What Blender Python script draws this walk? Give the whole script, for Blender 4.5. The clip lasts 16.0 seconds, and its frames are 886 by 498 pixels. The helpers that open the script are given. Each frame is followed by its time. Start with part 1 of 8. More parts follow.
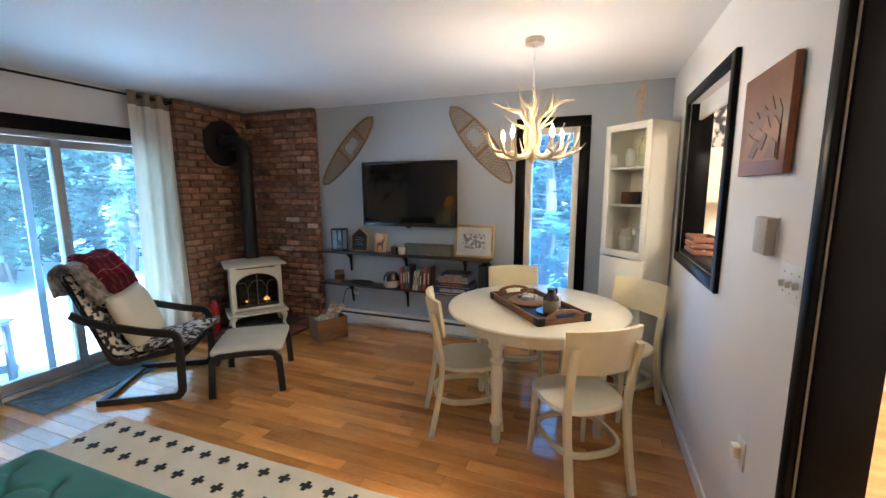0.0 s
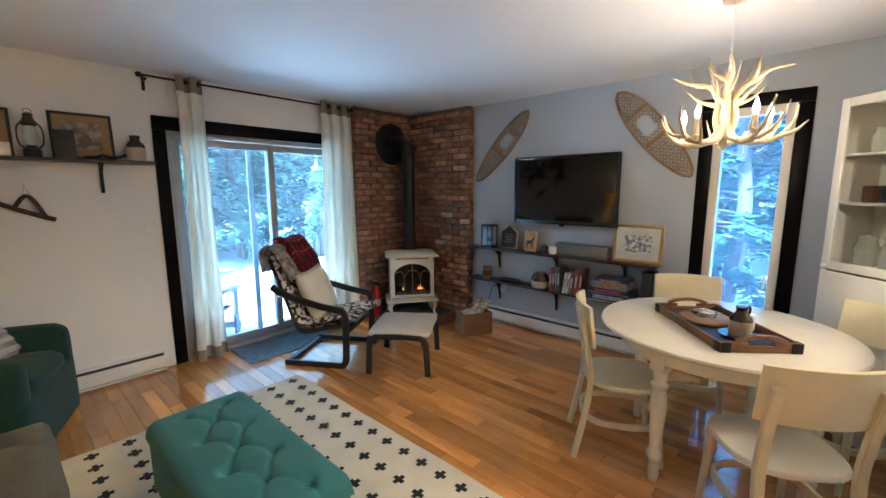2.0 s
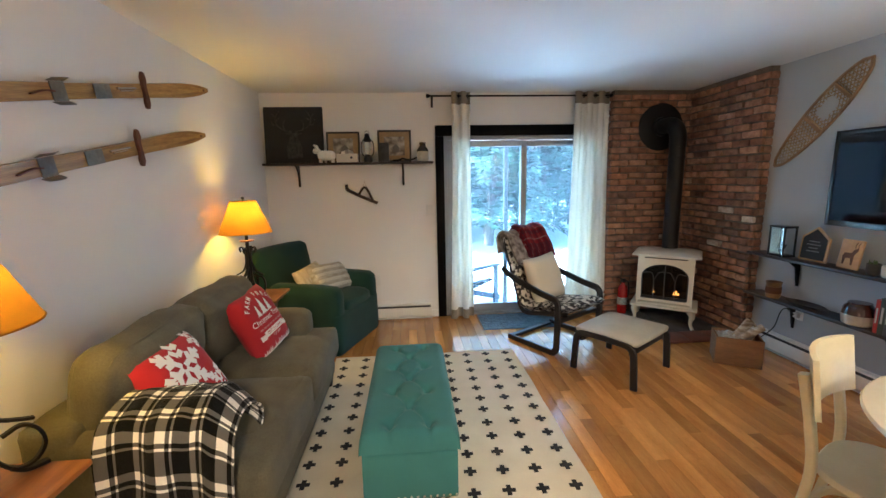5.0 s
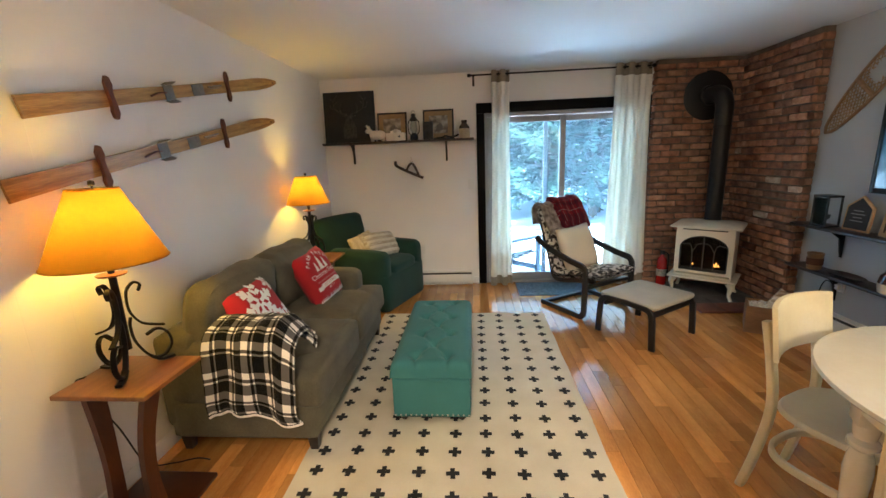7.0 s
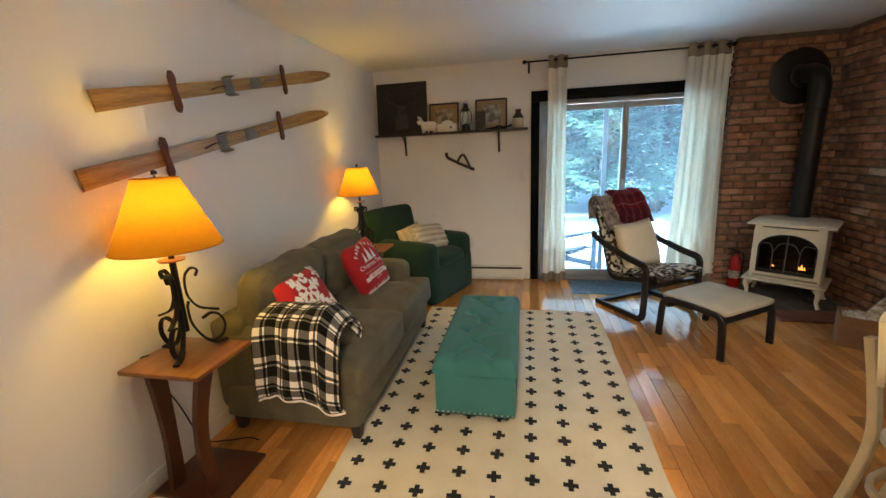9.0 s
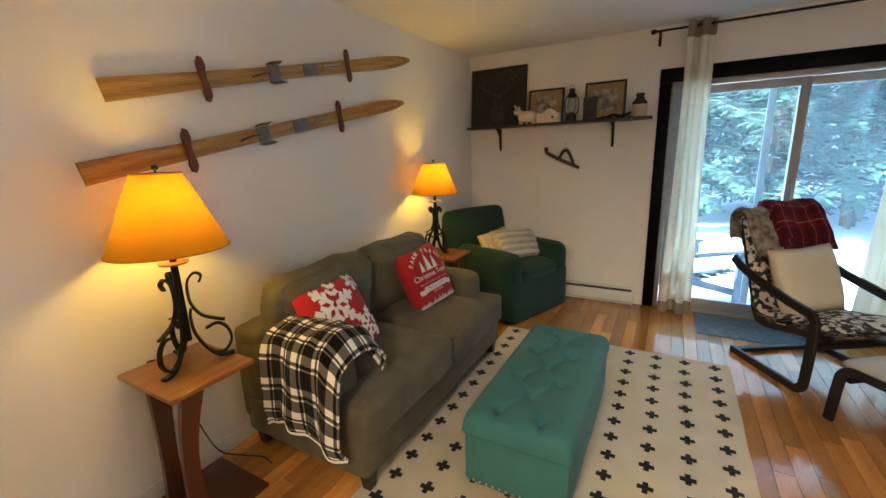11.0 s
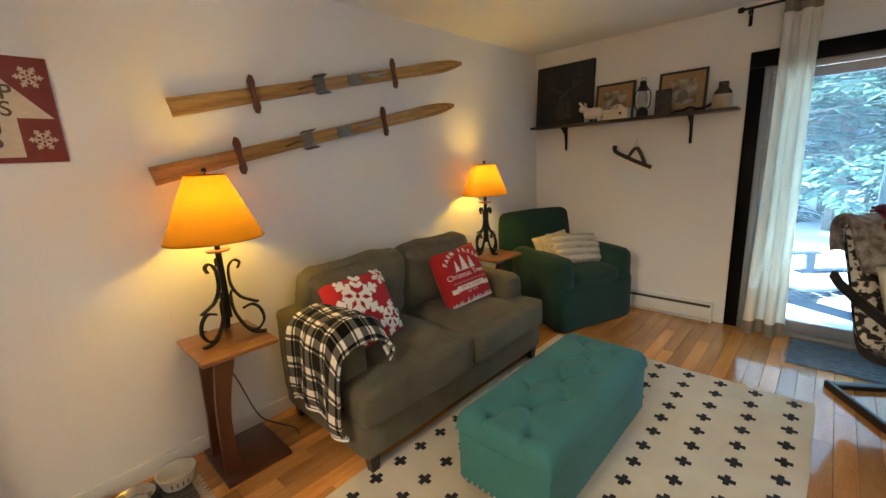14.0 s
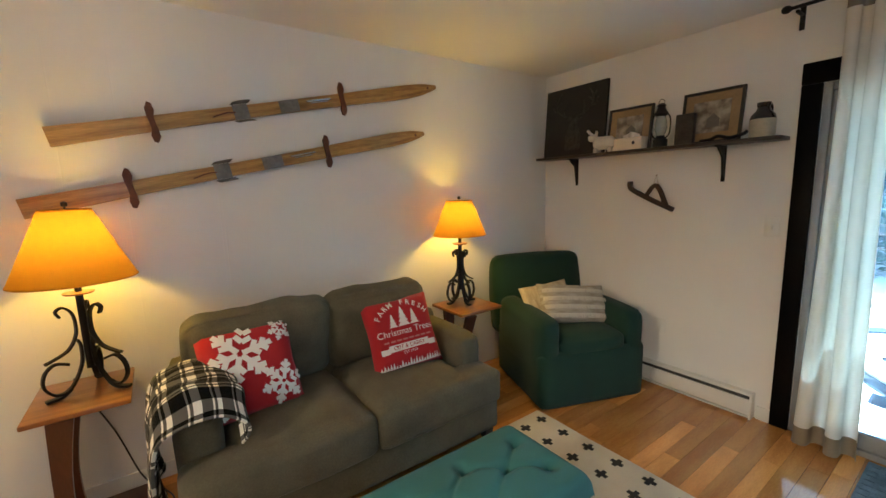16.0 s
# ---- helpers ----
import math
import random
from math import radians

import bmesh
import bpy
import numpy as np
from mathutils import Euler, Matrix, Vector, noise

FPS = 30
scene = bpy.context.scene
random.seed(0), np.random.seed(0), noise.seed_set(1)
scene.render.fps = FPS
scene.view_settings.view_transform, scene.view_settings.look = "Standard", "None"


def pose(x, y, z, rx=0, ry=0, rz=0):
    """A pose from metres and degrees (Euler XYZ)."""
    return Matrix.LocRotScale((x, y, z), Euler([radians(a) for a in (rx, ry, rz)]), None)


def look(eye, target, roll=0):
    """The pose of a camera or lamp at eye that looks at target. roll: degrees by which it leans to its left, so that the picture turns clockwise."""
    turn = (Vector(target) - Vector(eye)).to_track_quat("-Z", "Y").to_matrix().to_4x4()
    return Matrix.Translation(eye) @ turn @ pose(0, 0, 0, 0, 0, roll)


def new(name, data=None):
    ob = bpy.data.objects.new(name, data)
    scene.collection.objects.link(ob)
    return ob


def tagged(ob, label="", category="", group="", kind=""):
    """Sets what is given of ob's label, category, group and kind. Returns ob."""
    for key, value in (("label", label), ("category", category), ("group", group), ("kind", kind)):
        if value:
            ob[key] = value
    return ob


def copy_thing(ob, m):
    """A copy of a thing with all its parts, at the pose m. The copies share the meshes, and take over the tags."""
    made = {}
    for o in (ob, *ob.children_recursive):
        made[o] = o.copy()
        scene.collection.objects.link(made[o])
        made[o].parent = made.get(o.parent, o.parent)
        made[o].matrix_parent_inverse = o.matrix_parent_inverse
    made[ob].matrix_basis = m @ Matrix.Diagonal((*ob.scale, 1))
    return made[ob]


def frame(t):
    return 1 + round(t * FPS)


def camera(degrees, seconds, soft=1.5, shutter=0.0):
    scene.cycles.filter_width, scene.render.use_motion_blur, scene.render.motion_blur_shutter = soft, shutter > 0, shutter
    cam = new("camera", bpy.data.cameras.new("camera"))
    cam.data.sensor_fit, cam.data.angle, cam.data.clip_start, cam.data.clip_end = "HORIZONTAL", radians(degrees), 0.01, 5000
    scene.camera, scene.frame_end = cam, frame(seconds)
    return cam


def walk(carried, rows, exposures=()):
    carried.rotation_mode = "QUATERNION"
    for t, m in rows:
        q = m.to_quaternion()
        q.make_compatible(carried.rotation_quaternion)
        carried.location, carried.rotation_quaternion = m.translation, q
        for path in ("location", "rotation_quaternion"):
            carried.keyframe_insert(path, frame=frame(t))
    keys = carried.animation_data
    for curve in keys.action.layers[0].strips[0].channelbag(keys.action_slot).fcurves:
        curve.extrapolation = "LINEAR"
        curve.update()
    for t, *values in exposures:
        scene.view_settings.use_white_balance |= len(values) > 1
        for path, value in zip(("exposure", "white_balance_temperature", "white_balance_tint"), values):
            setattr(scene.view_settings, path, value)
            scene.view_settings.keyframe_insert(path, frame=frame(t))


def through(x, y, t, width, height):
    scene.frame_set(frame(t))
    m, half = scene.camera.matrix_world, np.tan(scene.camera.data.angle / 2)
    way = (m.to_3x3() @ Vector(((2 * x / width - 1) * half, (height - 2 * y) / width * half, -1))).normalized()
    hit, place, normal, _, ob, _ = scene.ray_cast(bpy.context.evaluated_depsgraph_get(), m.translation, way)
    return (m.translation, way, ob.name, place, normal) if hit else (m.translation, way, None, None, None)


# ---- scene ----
cam = camera(95.4, 16.0)
EXPOSURE = 4.5
LAMP_WATTS, CANDLE_WATTS, KITCHEN_FILL_WATTS, DAYLIGHT_WATTS = 0.62, 0.20, 4.8, 0.66
PATH = [
    (0, (3.969, 0.748, 1.532), (3.275, 2.6, 1.236), -0.2),
    (0.5, (3.97, 0.734, 1.532), (3.131, 2.524, 1.23), -0.2),
    (1, (3.96, 0.727, 1.516), (2.979, 2.444, 1.216), -0.1),
    (1.5, (3.956, 0.757, 1.519), (2.809, 2.368, 1.217), -0.2),
    (2, (3.935, 0.851, 1.495), (2.611, 2.32, 1.2), -0.2),
    (2.5, (3.907, 0.981, 1.494), (2.403, 2.266, 1.199), 0.1),
    (3, (3.913, 1.1, 1.502), (2.232, 2.142, 1.204), 0.2),
    (3.5, (4.002, 1.253, 1.494), (2.187, 2.039, 1.195), 0.1),
    (4, (4.119, 1.395, 1.528), (2.217, 1.923, 1.204), -0.3),
    (4.5, (4.222, 1.446, 1.544), (2.277, 1.769, 1.209), -0.7),
    (5, (4.364, 1.485, 1.526), (2.399, 1.637, 1.185), -1.1),
    (7.5, (4.772, 1.741, 1.505), (2.837, 1.548, 1.041), -2.4),
    (8, (4.788, 1.754, 1.505), (2.861, 1.517, 1.026), -2.4),
    (8.5, (4.768, 1.744, 1.495), (2.848, 1.445, 1.02), -2.5),
    (9, (4.657, 1.724, 1.49), (2.755, 1.316, 1.026), -2.6),
    (9.5, (4.444, 1.678, 1.501), (2.572, 1.135, 1.049), -2.6),
    (12, (3.996, 2.166, 1.466), (2.442, 1.005, 0.982), -2.1),
    (12.5, (4.011, 2.275, 1.473), (2.504, 1.053, 0.989), -2.3),
    (13, (4.014, 2.371, 1.483), (2.551, 1.095, 1.002), -2.7),
    (13.5, (3.953, 2.344, 1.465), (2.519, 1.031, 0.999), -3.0),
    (14, (3.831, 2.279, 1.454), (2.43, 0.92, 1.019), -3.1),
    (14.5, (3.663, 2.261, 1.462), (2.296, 0.857, 1.064), -3.1),
    (15, (3.404, 2.35, 1.484), (2.091, 0.886, 1.117), -2.7),
    (15.5, (3.184, 2.402, 1.479), (1.945, 0.867, 1.145), -2.3),
    (16, (2.924, 2.479, 1.482), (1.78, 0.866, 1.184), -1.7),
]
walk(cam, [(t, look(eye, target, roll)) for t, eye, target, roll in PATH], exposures=[(0.0, EXPOSURE + 0.10, 5450.0, 10.0), (2.0, EXPOSURE + 0.12, 5450.0, 10.0), (3.0, EXPOSURE + 0.22, 5650.0, 11.0), (5.0, EXPOSURE + 0.25, 5750.0, 11.0), (9.0, EXPOSURE - 0.03, 6300.0, 10.0), (12.0, EXPOSURE - 0.12, 6400.0, 11.0), (16.0, EXPOSURE - 0.02, 6000.0, 9.0)])

# ---- world, sun ----
world = bpy.data.worlds.new("world")
scene.world = world
world.use_nodes = True
wn = world.node_tree.nodes
sky = wn.new("ShaderNodeTexSky")
sky.sky_type, sky.sun_disc = "NISHITA", False
sky.sun_elevation, sky.sun_rotation = radians(36), radians(168)
wn["Background"].inputs["Strength"].default_value = 0.15
world.node_tree.links.new(sky.outputs[0], wn["Background"].inputs["Color"])
sun = new("sun", bpy.data.lights.new("sun", "SUN"))
sun.data.energy, sun.data.angle, sun.data.color = 2.4, radians(0.5), (1.0, 0.93, 0.82)
sun.matrix_world = look((0, 0, 0), (-math.sin(radians(168)) * math.cos(radians(36)), -math.cos(radians(168)) * math.cos(radians(36)), -math.sin(radians(36))))

# area lamps added in sliding door and narrow window boost snow and sky daylight
for name_, place, target, w_, h_, watts in (("door_daylight", (-0.13, 2.70, 1.0), (4.0, 2.70, 2.9), 1.60, 1.85, DAYLIGHT_WATTS), ("window_daylight", (3.585, 4.70, 1.2), (3.585, 0.0, 1.0), 0.36, 1.65, DAYLIGHT_WATTS * 0.2)):
    day = new(name_, bpy.data.lights.new(name_, "AREA"))
    day.data.shape, day.data.size, day.data.size_y, day.data.energy, day.data.color = "RECTANGLE", w_, h_, watts, (0.46, 0.76, 1.0)
    day.matrix_world = look(place, target)


# ---- materials ----
def surface(name, color, rough=0.6, metal=0.0, vary=0.12, scale=6.0, grain=60.0, bump=0.15, stretch=(1, 1, 1), second=None, mix=0.5, rand=0.0, sheen=0.0, coat=0.0, spec=0.5, depth=0.004):
    """A painted, woven or worn surface: a base colour with two scales of variation and a fine relief."""
    m = bpy.data.materials.new(name)
    m.use_nodes = True
    nt = m.node_tree
    n, l = nt.nodes, nt.links
    b = n["Principled BSDF"]
    b.inputs["Roughness"].default_value, b.inputs["Metallic"].default_value = rough, metal
    b.inputs["Coat Weight"].default_value = coat
    b.inputs["Coat Roughness"].default_value = 0.08
    b.inputs["Sheen Weight"].default_value = sheen
    b.inputs["Specular IOR Level"].default_value = spec
    tc, mp = n.new("ShaderNodeTexCoord"), n.new("ShaderNodeMapping")
    mp.inputs["Scale"].default_value = stretch
    l.new(tc.outputs["Object"], mp.inputs["Vector"])
    big, fine = n.new("ShaderNodeTexNoise"), n.new("ShaderNodeTexNoise")
    big.inputs["Scale"].default_value, fine.inputs["Scale"].default_value = scale, grain
    big.inputs["Detail"].default_value, fine.inputs["Detail"].default_value = 4, 3
    ramp = n.new("ShaderNodeValToRGB")
    c2 = second or tuple(c * (1 - 2 * vary) for c in color)
    ramp.color_ramp.elements[0].position, ramp.color_ramp.elements[1].position = 0.5 - mix * 0.5, 0.5 + mix * 0.5
    ramp.color_ramp.elements[0].color, ramp.color_ramp.elements[1].color = (*c2, 1), (*color, 1)
    hs = n.new("ShaderNodeHueSaturation")
    if rand:
        oi, mr, ad = n.new("ShaderNodeObjectInfo"), n.new("ShaderNodeMapRange"), n.new("ShaderNodeVectorMath")
        mr.inputs["To Min"].default_value, mr.inputs["To Max"].default_value = 1 - rand, 1 + rand
        l.new(oi.outputs["Random"], mr.inputs["Value"])
        l.new(mr.outputs[0], hs.inputs["Value"])
        sc = n.new("ShaderNodeMath")
        sc.operation, sc.inputs[1].default_value = "MULTIPLY", 40.0
        l.new(oi.outputs["Random"], sc.inputs[0])
        ad.operation = "ADD"
        l.new(mp.outputs[0], ad.inputs[0])
        l.new(sc.outputs[0], ad.inputs[1])
        src = ad.outputs[0]
    else:
        src = mp.outputs[0]
    l.new(src, big.inputs["Vector"])
    l.new(src, fine.inputs["Vector"])
    l.new(big.outputs["Fac"], ramp.inputs["Fac"])
    mx = n.new("ShaderNodeMix")
    mx.data_type, mx.blend_type = "RGBA", "OVERLAY"
    mx.inputs["Factor"].default_value = min(1.0, vary * 1.5)
    l.new(ramp.outputs[0], mx.inputs["A"])
    l.new(fine.outputs["Fac"], mx.inputs["B"])
    l.new(mx.outputs["Result"], hs.inputs["Color"])
    l.new(hs.outputs[0], b.inputs["Base Color"])
    bp = n.new("ShaderNodeBump")
    bp.inputs["Strength"].default_value, bp.inputs["Distance"].default_value = bump, depth
    l.new(fine.outputs["Fac"], bp.inputs["Height"])
    l.new(bp.outputs[0], b.inputs["Normal"])
    return m


def glass(name, tint=(0.95, 0.98, 0.97), rough=0.0, veil=0.0):
    """A thin pane: mostly clear, with a mirror-like gloss that grows at low angles."""
    m = bpy.data.materials.new(name)
    m.use_nodes = True
    n, l = m.node_tree.nodes, m.node_tree.links
    n.remove(n["Principled BSDF"])
    tr, gl, mix, fr = n.new("ShaderNodeBsdfTransparent"), n.new("ShaderNodeBsdfGlossy"), n.new("ShaderNodeMixShader"), n.new("ShaderNodeFresnel")
    tr.inputs["Color"].default_value = (*tint, 1)
    gl.inputs["Roughness"].default_value = rough
    fr.inputs["IOR"].default_value = 1.35
    l.new(fr.outputs[0], mix.inputs[0])
    l.new(tr.outputs[0], mix.inputs[1])
    l.new(gl.outputs[0], mix.inputs[2])
    out = mix
    if veil:
        # a thin translucent veil that puts the outdoor haze into the pane
        tl, out = n.new("ShaderNodeBsdfTranslucent"), n.new("ShaderNodeMixShader")
        tl.inputs["Color"].default_value = (0.60, 0.82, 0.98, 1)
        out.inputs[0].default_value = veil
        l.new(mix.outputs[0], out.inputs[1])
        l.new(tl.outputs[0], out.inputs[2])
    l.new(out.outputs[0], n["Material Output"].inputs["Surface"])
    return m


def clear_ware(name, tint):
    """Thin glassware: mostly clear, with a pale sheen."""
    m = bpy.data.materials.new(name)
    m.use_nodes = True
    n, l = m.node_tree.nodes, m.node_tree.links
    b, tr, mix = n["Principled BSDF"], n.new("ShaderNodeBsdfTransparent"), n.new("ShaderNodeMixShader")
    b.inputs["Base Color"].default_value, b.inputs["Roughness"].default_value = (*tint, 1), 0.08
    tr.inputs["Color"].default_value = (*tint, 1)
    mix.inputs[0].default_value = 0.28
    l.new(tr.outputs[0], mix.inputs[1])
    l.new(b.outputs[0], mix.inputs[2])
    l.new(mix.outputs[0], n["Material Output"].inputs["Surface"])
    return m


def glow(name, color, strength):
    m = bpy.data.materials.new(name)
    m.use_nodes = True
    b = m.node_tree.nodes["Principled BSDF"]
    b.inputs["Base Color"].default_value = (*color, 1)
    b.inputs["Emission Color"].default_value = (*color, 1)
    b.inputs["Emission Strength"].default_value = strength
    return m


def cloth_shade(name, color):
    """Lampshade cloth that lets the bulb's light through."""
    m = surface(name, color, 0.9, vary=0.06, scale=30, grain=300, bump=0.1)
    n, l = m.node_tree.nodes, m.node_tree.links
    tl, mix = n.new("ShaderNodeBsdfTranslucent"), n.new("ShaderNodeMixShader")
    tl.inputs["Color"].default_value = (0.45, 0.245, 0.032, 1)
    mix.inputs[0].default_value = 0.62
    l.new(n["Principled BSDF"].outputs[0], mix.inputs[1])
    l.new(tl.outputs[0], mix.inputs[2])
    l.new(mix.outputs[0], n["Material Output"].inputs["Surface"])
    return m


WALL_WHITE = surface("white_wall_paint", (0.80, 0.785, 0.76), 0.62, vary=0.03, scale=1.2, grain=220, bump=0.12, depth=0.002)
WALL_PANEL = surface("white_panelling_paint", (0.80, 0.785, 0.76), 0.62, vary=0.03, scale=1.2, grain=220, bump=0.12, depth=0.002)


def groove(m, periods, width):
    """Narrow upright grooves at uneven steps along x, as in old wall panelling."""
    n, l = m.node_tree.nodes, m.node_tree.links
    tc, sp = n.new("ShaderNodeTexCoord"), n.new("ShaderNodeSeparateXYZ")
    l.new(tc.outputs["Object"], sp.inputs[0])
    last = None
    for period in periods:
        k = [n.new("ShaderNodeMath") for _ in range(4)]
        for node, op, v in zip(k, ("ADD", "MODULO", "LESS_THAN", "MAXIMUM"), (7.13, period, width, 0.0)):
            node.operation, node.inputs[1].default_value = op, v
        l.new(sp.outputs[0], k[0].inputs[0])
        for a, b in zip(k, k[1:]):
            l.new(a.outputs[0], b.inputs[0])
        if last is not None:
            l.new(last, k[3].inputs[1])
        last = k[3].outputs[0]
    bp = n.new("ShaderNodeBump")
    bp.invert = True
    bp.inputs["Strength"].default_value, bp.inputs["Distance"].default_value = 0.5, 0.003
    l.new(last, bp.inputs["Height"])
    l.new(n["Bump"].outputs[0], bp.inputs["Normal"])
    l.new(bp.outputs[0], n["Principled BSDF"].inputs["Normal"])


groove(WALL_PANEL, (0.406, 0.61), 0.005)
WALL_GREY = surface("grey_wall_paint", (0.40, 0.425, 0.455), 0.6, vary=0.04, scale=1.5, grain=220, bump=0.12, depth=0.002)
CEILING = surface("ceiling_paint", (0.80, 0.80, 0.79), 0.8, vary=0.03, scale=0.8, grain=160, bump=0.2, depth=0.003)
BLACK_TRIM = surface("black_gloss_trim", (0.004, 0.0037, 0.0037), 0.34, spec=0.07, vary=0.1, scale=5, grain=90, bump=0.05)
WHITE_TRIM = surface("white_gloss_trim", (0.78, 0.77, 0.74), 0.4, vary=0.04, scale=4, grain=120, bump=0.05)
METAL_WHITE = surface("white_enamel", (0.78, 0.77, 0.73), 0.35, vary=0.04, scale=4, grain=140, bump=0.03)
ALU = surface("grey_frame_metal", (0.36, 0.36, 0.36), 0.45, metal=0.2, vary=0.08, scale=8, grain=150, bump=0.04)
# blue tints and veils stand in for the cool, hazy look outdoors
GLASS = glass("window_glass", (0.76, 0.92, 0.98), 0.0, 0.034)
HAZY_GLASS = glass("hazy_window_glass", (0.60, 0.78, 0.96), 0.0, 0.05)
OAK = surface("oak_floor", (0.70, 0.335, 0.090), 0.16, vary=0.20, scale=1.6, grain=26, bump=0.06, stretch=(1.3, 7, 4), second=(0.45, 0.18, 0.042), mix=0.5, rand=0.32, coat=0.8, depth=0.001)
SNOW = surface("snow", (0.86, 0.88, 0.92), 0.9, vary=0.05, scale=0.6, grain=14, bump=0.6, depth=0.03)
MORTAR = surface("mortar", (0.17, 0.135, 0.108), 0.95, vary=0.2, scale=10, grain=160, bump=0.6)
BRICKS = [
    surface("brick_red", (0.43, 0.205, 0.12), 0.88, vary=0.28, scale=14, grain=120, bump=0.8, second=(0.17, 0.082, 0.056), rand=0.3),
    surface("brick_brown", (0.35, 0.19, 0.125), 0.88, vary=0.28, scale=14, grain=120, bump=0.8, second=(0.13, 0.072, 0.052), rand=0.3),
    surface("brick_orange", (0.48, 0.28, 0.18), 0.88, vary=0.25, scale=14, grain=120, bump=0.8, second=(0.22, 0.095, 0.055), rand=0.25),
    surface("brick_pale", (0.62, 0.54, 0.45), 0.88, vary=0.2, scale=18, grain=120, bump=0.8, second=(0.34, 0.22, 0.16), rand=0.25),
]


# ---- mesh helpers ----
def bm_new():
    return bmesh.new()


def box(bm, c, s, bevel=0.0, m=None, seg=2):
    """A box with its middle at c and the size s; bevelled edges."""
    made = bmesh.ops.create_cube(bm, size=1.0)["verts"]
    bmesh.ops.scale(bm, vec=s, verts=made)
    if bevel:
        es = list({e for v in made for e in v.link_edges})
        out = bmesh.ops.bevel(bm, geom=es, offset=min(bevel, min(s) * 0.48), segments=seg, affect="EDGES", profile=0.5)
        made = list({v for f in out["faces"] for v in f.verts} | {v for v in made if v.is_valid})
    bmesh.ops.translate(bm, vec=c, verts=made)
    if m is not None:
        bmesh.ops.transform(bm, matrix=m, verts=made)
    return made


def lathe(bm, profile, seg=24, m=None, caps=True):
    """Turns (radius, height) pairs round z."""
    rings = []
    for r, z in profile:
        rings.append([bm.verts.new((r * math.cos(2 * math.pi * k / seg), r * math.sin(2 * math.pi * k / seg), z)) for k in range(seg)])
    for a, b in zip(rings, rings[1:]):
        for k in range(seg):
            bm.faces.new((a[k], a[(k + 1) % seg], b[(k + 1) % seg], b[k]))
    if caps:
        bm.faces.new(list(reversed(rings[0])))
        bm.faces.new(rings[-1])
    vs = [v for r in rings for v in r]
    if m is not None:
        bmesh.ops.transform(bm, matrix=m, verts=vs)
    return vs


def tube(bm, pts, r, seg=8, flat=None, up=(0, 0, 1), taper=None):
    """Sweeps a round (or, with flat=(w, h), a rectangular) section along points."""
    pts = [Vector(p) for p in pts]
    rings = []
    prev = None
    for i, p in enumerate(pts):
        d = (pts[min(i + 1, len(pts) - 1)] - pts[max(i - 1, 0)]).normalized()
        if prev is None:
            a = d.cross(Vector(up))
            if a.length < 1e-3:
                a = d.cross(Vector((1, 0, 0)))
            a.normalize()
        else:
            a = (prev - d * prev.dot(d)).normalized()
        prev = a
        b = a.cross(d).normalized()
        k = taper[i] if taper else 1.0
        if flat:
            w, h = flat[0] / 2 * k, flat[1] / 2 * k
            c = min(w, h) * 0.35
            ring = [(w, -h + c), (w, h - c), (w - c, h), (-w + c, h), (-w, h - c), (-w, -h + c), (-w + c, -h), (w - c, -h)]
        else:
            ring = [(r * k * math.cos(2 * math.pi * j / seg), r * k * math.sin(2 * math.pi * j / seg)) for j in range(seg)]
        rings.append([bm.verts.new(p + a * x + b * y) for x, y in ring])
    nseg = len(rings[0])
    for a, b in zip(rings, rings[1:]):
        for k in range(nseg):
            bm.faces.new((a[k], a[(k + 1) % nseg], b[(k + 1) % nseg], b[k]))
    bm.faces.new(list(reversed(rings[0])))
    bm.faces.new(rings[-1])
    return [v for q in rings for v in q]


def smooth_line(pts, n=6):
    """A rounded line through points (Catmull-Rom)."""
    pts = [Vector(p) for p in pts]
    q = [pts[0] * 2 - pts[1], *pts, pts[-1] * 2 - pts[-2]]
    out = []
    for i in range(1, len(q) - 2):
        for k in range(n):
            t = k / n
            out.append(0.5 * (2 * q[i] + (q[i + 1] - q[i - 1]) * t + (2 * q[i - 1] - 5 * q[i] + 4 * q[i + 1] - q[i + 2]) * t * t + (3 * q[i] - q[i - 1] - 3 * q[i + 1] + q[i + 2]) * t ** 3))
    return out + [pts[-1]]


def sheet(bm, f, nu, nv, thick=0.0):
    """A grid of points f(u, v), u and v from 0 to 1, thickened."""
    grid = [[bm.verts.new(f(i / nu, j / nv)) for j in range(nv + 1)] for i in range(nu + 1)]
    fs = [bm.faces.new((grid[i][j], grid[i + 1][j], grid[i + 1][j + 1], grid[i][j + 1])) for i in range(nu) for j in range(nv)]
    if thick:
        bmesh.ops.recalc_face_normals(bm, faces=fs)
        bmesh.ops.solidify(bm, geom=fs, thickness=thick)
    return grid


def outline(bm, pts, depth, m=None):
    """A flat outline (x, z) pushed out by depth along y."""
    a = [bm.verts.new((x, 0, z)) for x, z in pts]
    b = [bm.verts.new((x, depth, z)) for x, z in pts]
    n = len(pts)
    bm.faces.new(a)
    bm.faces.new(list(reversed(b)))
    for k in range(n):
        bm.faces.new((a[k], b[k], b[(k + 1) % n], a[(k + 1) % n]))
    if m is not None:
        bmesh.ops.transform(bm, matrix=m, verts=a + b)
    return a + b


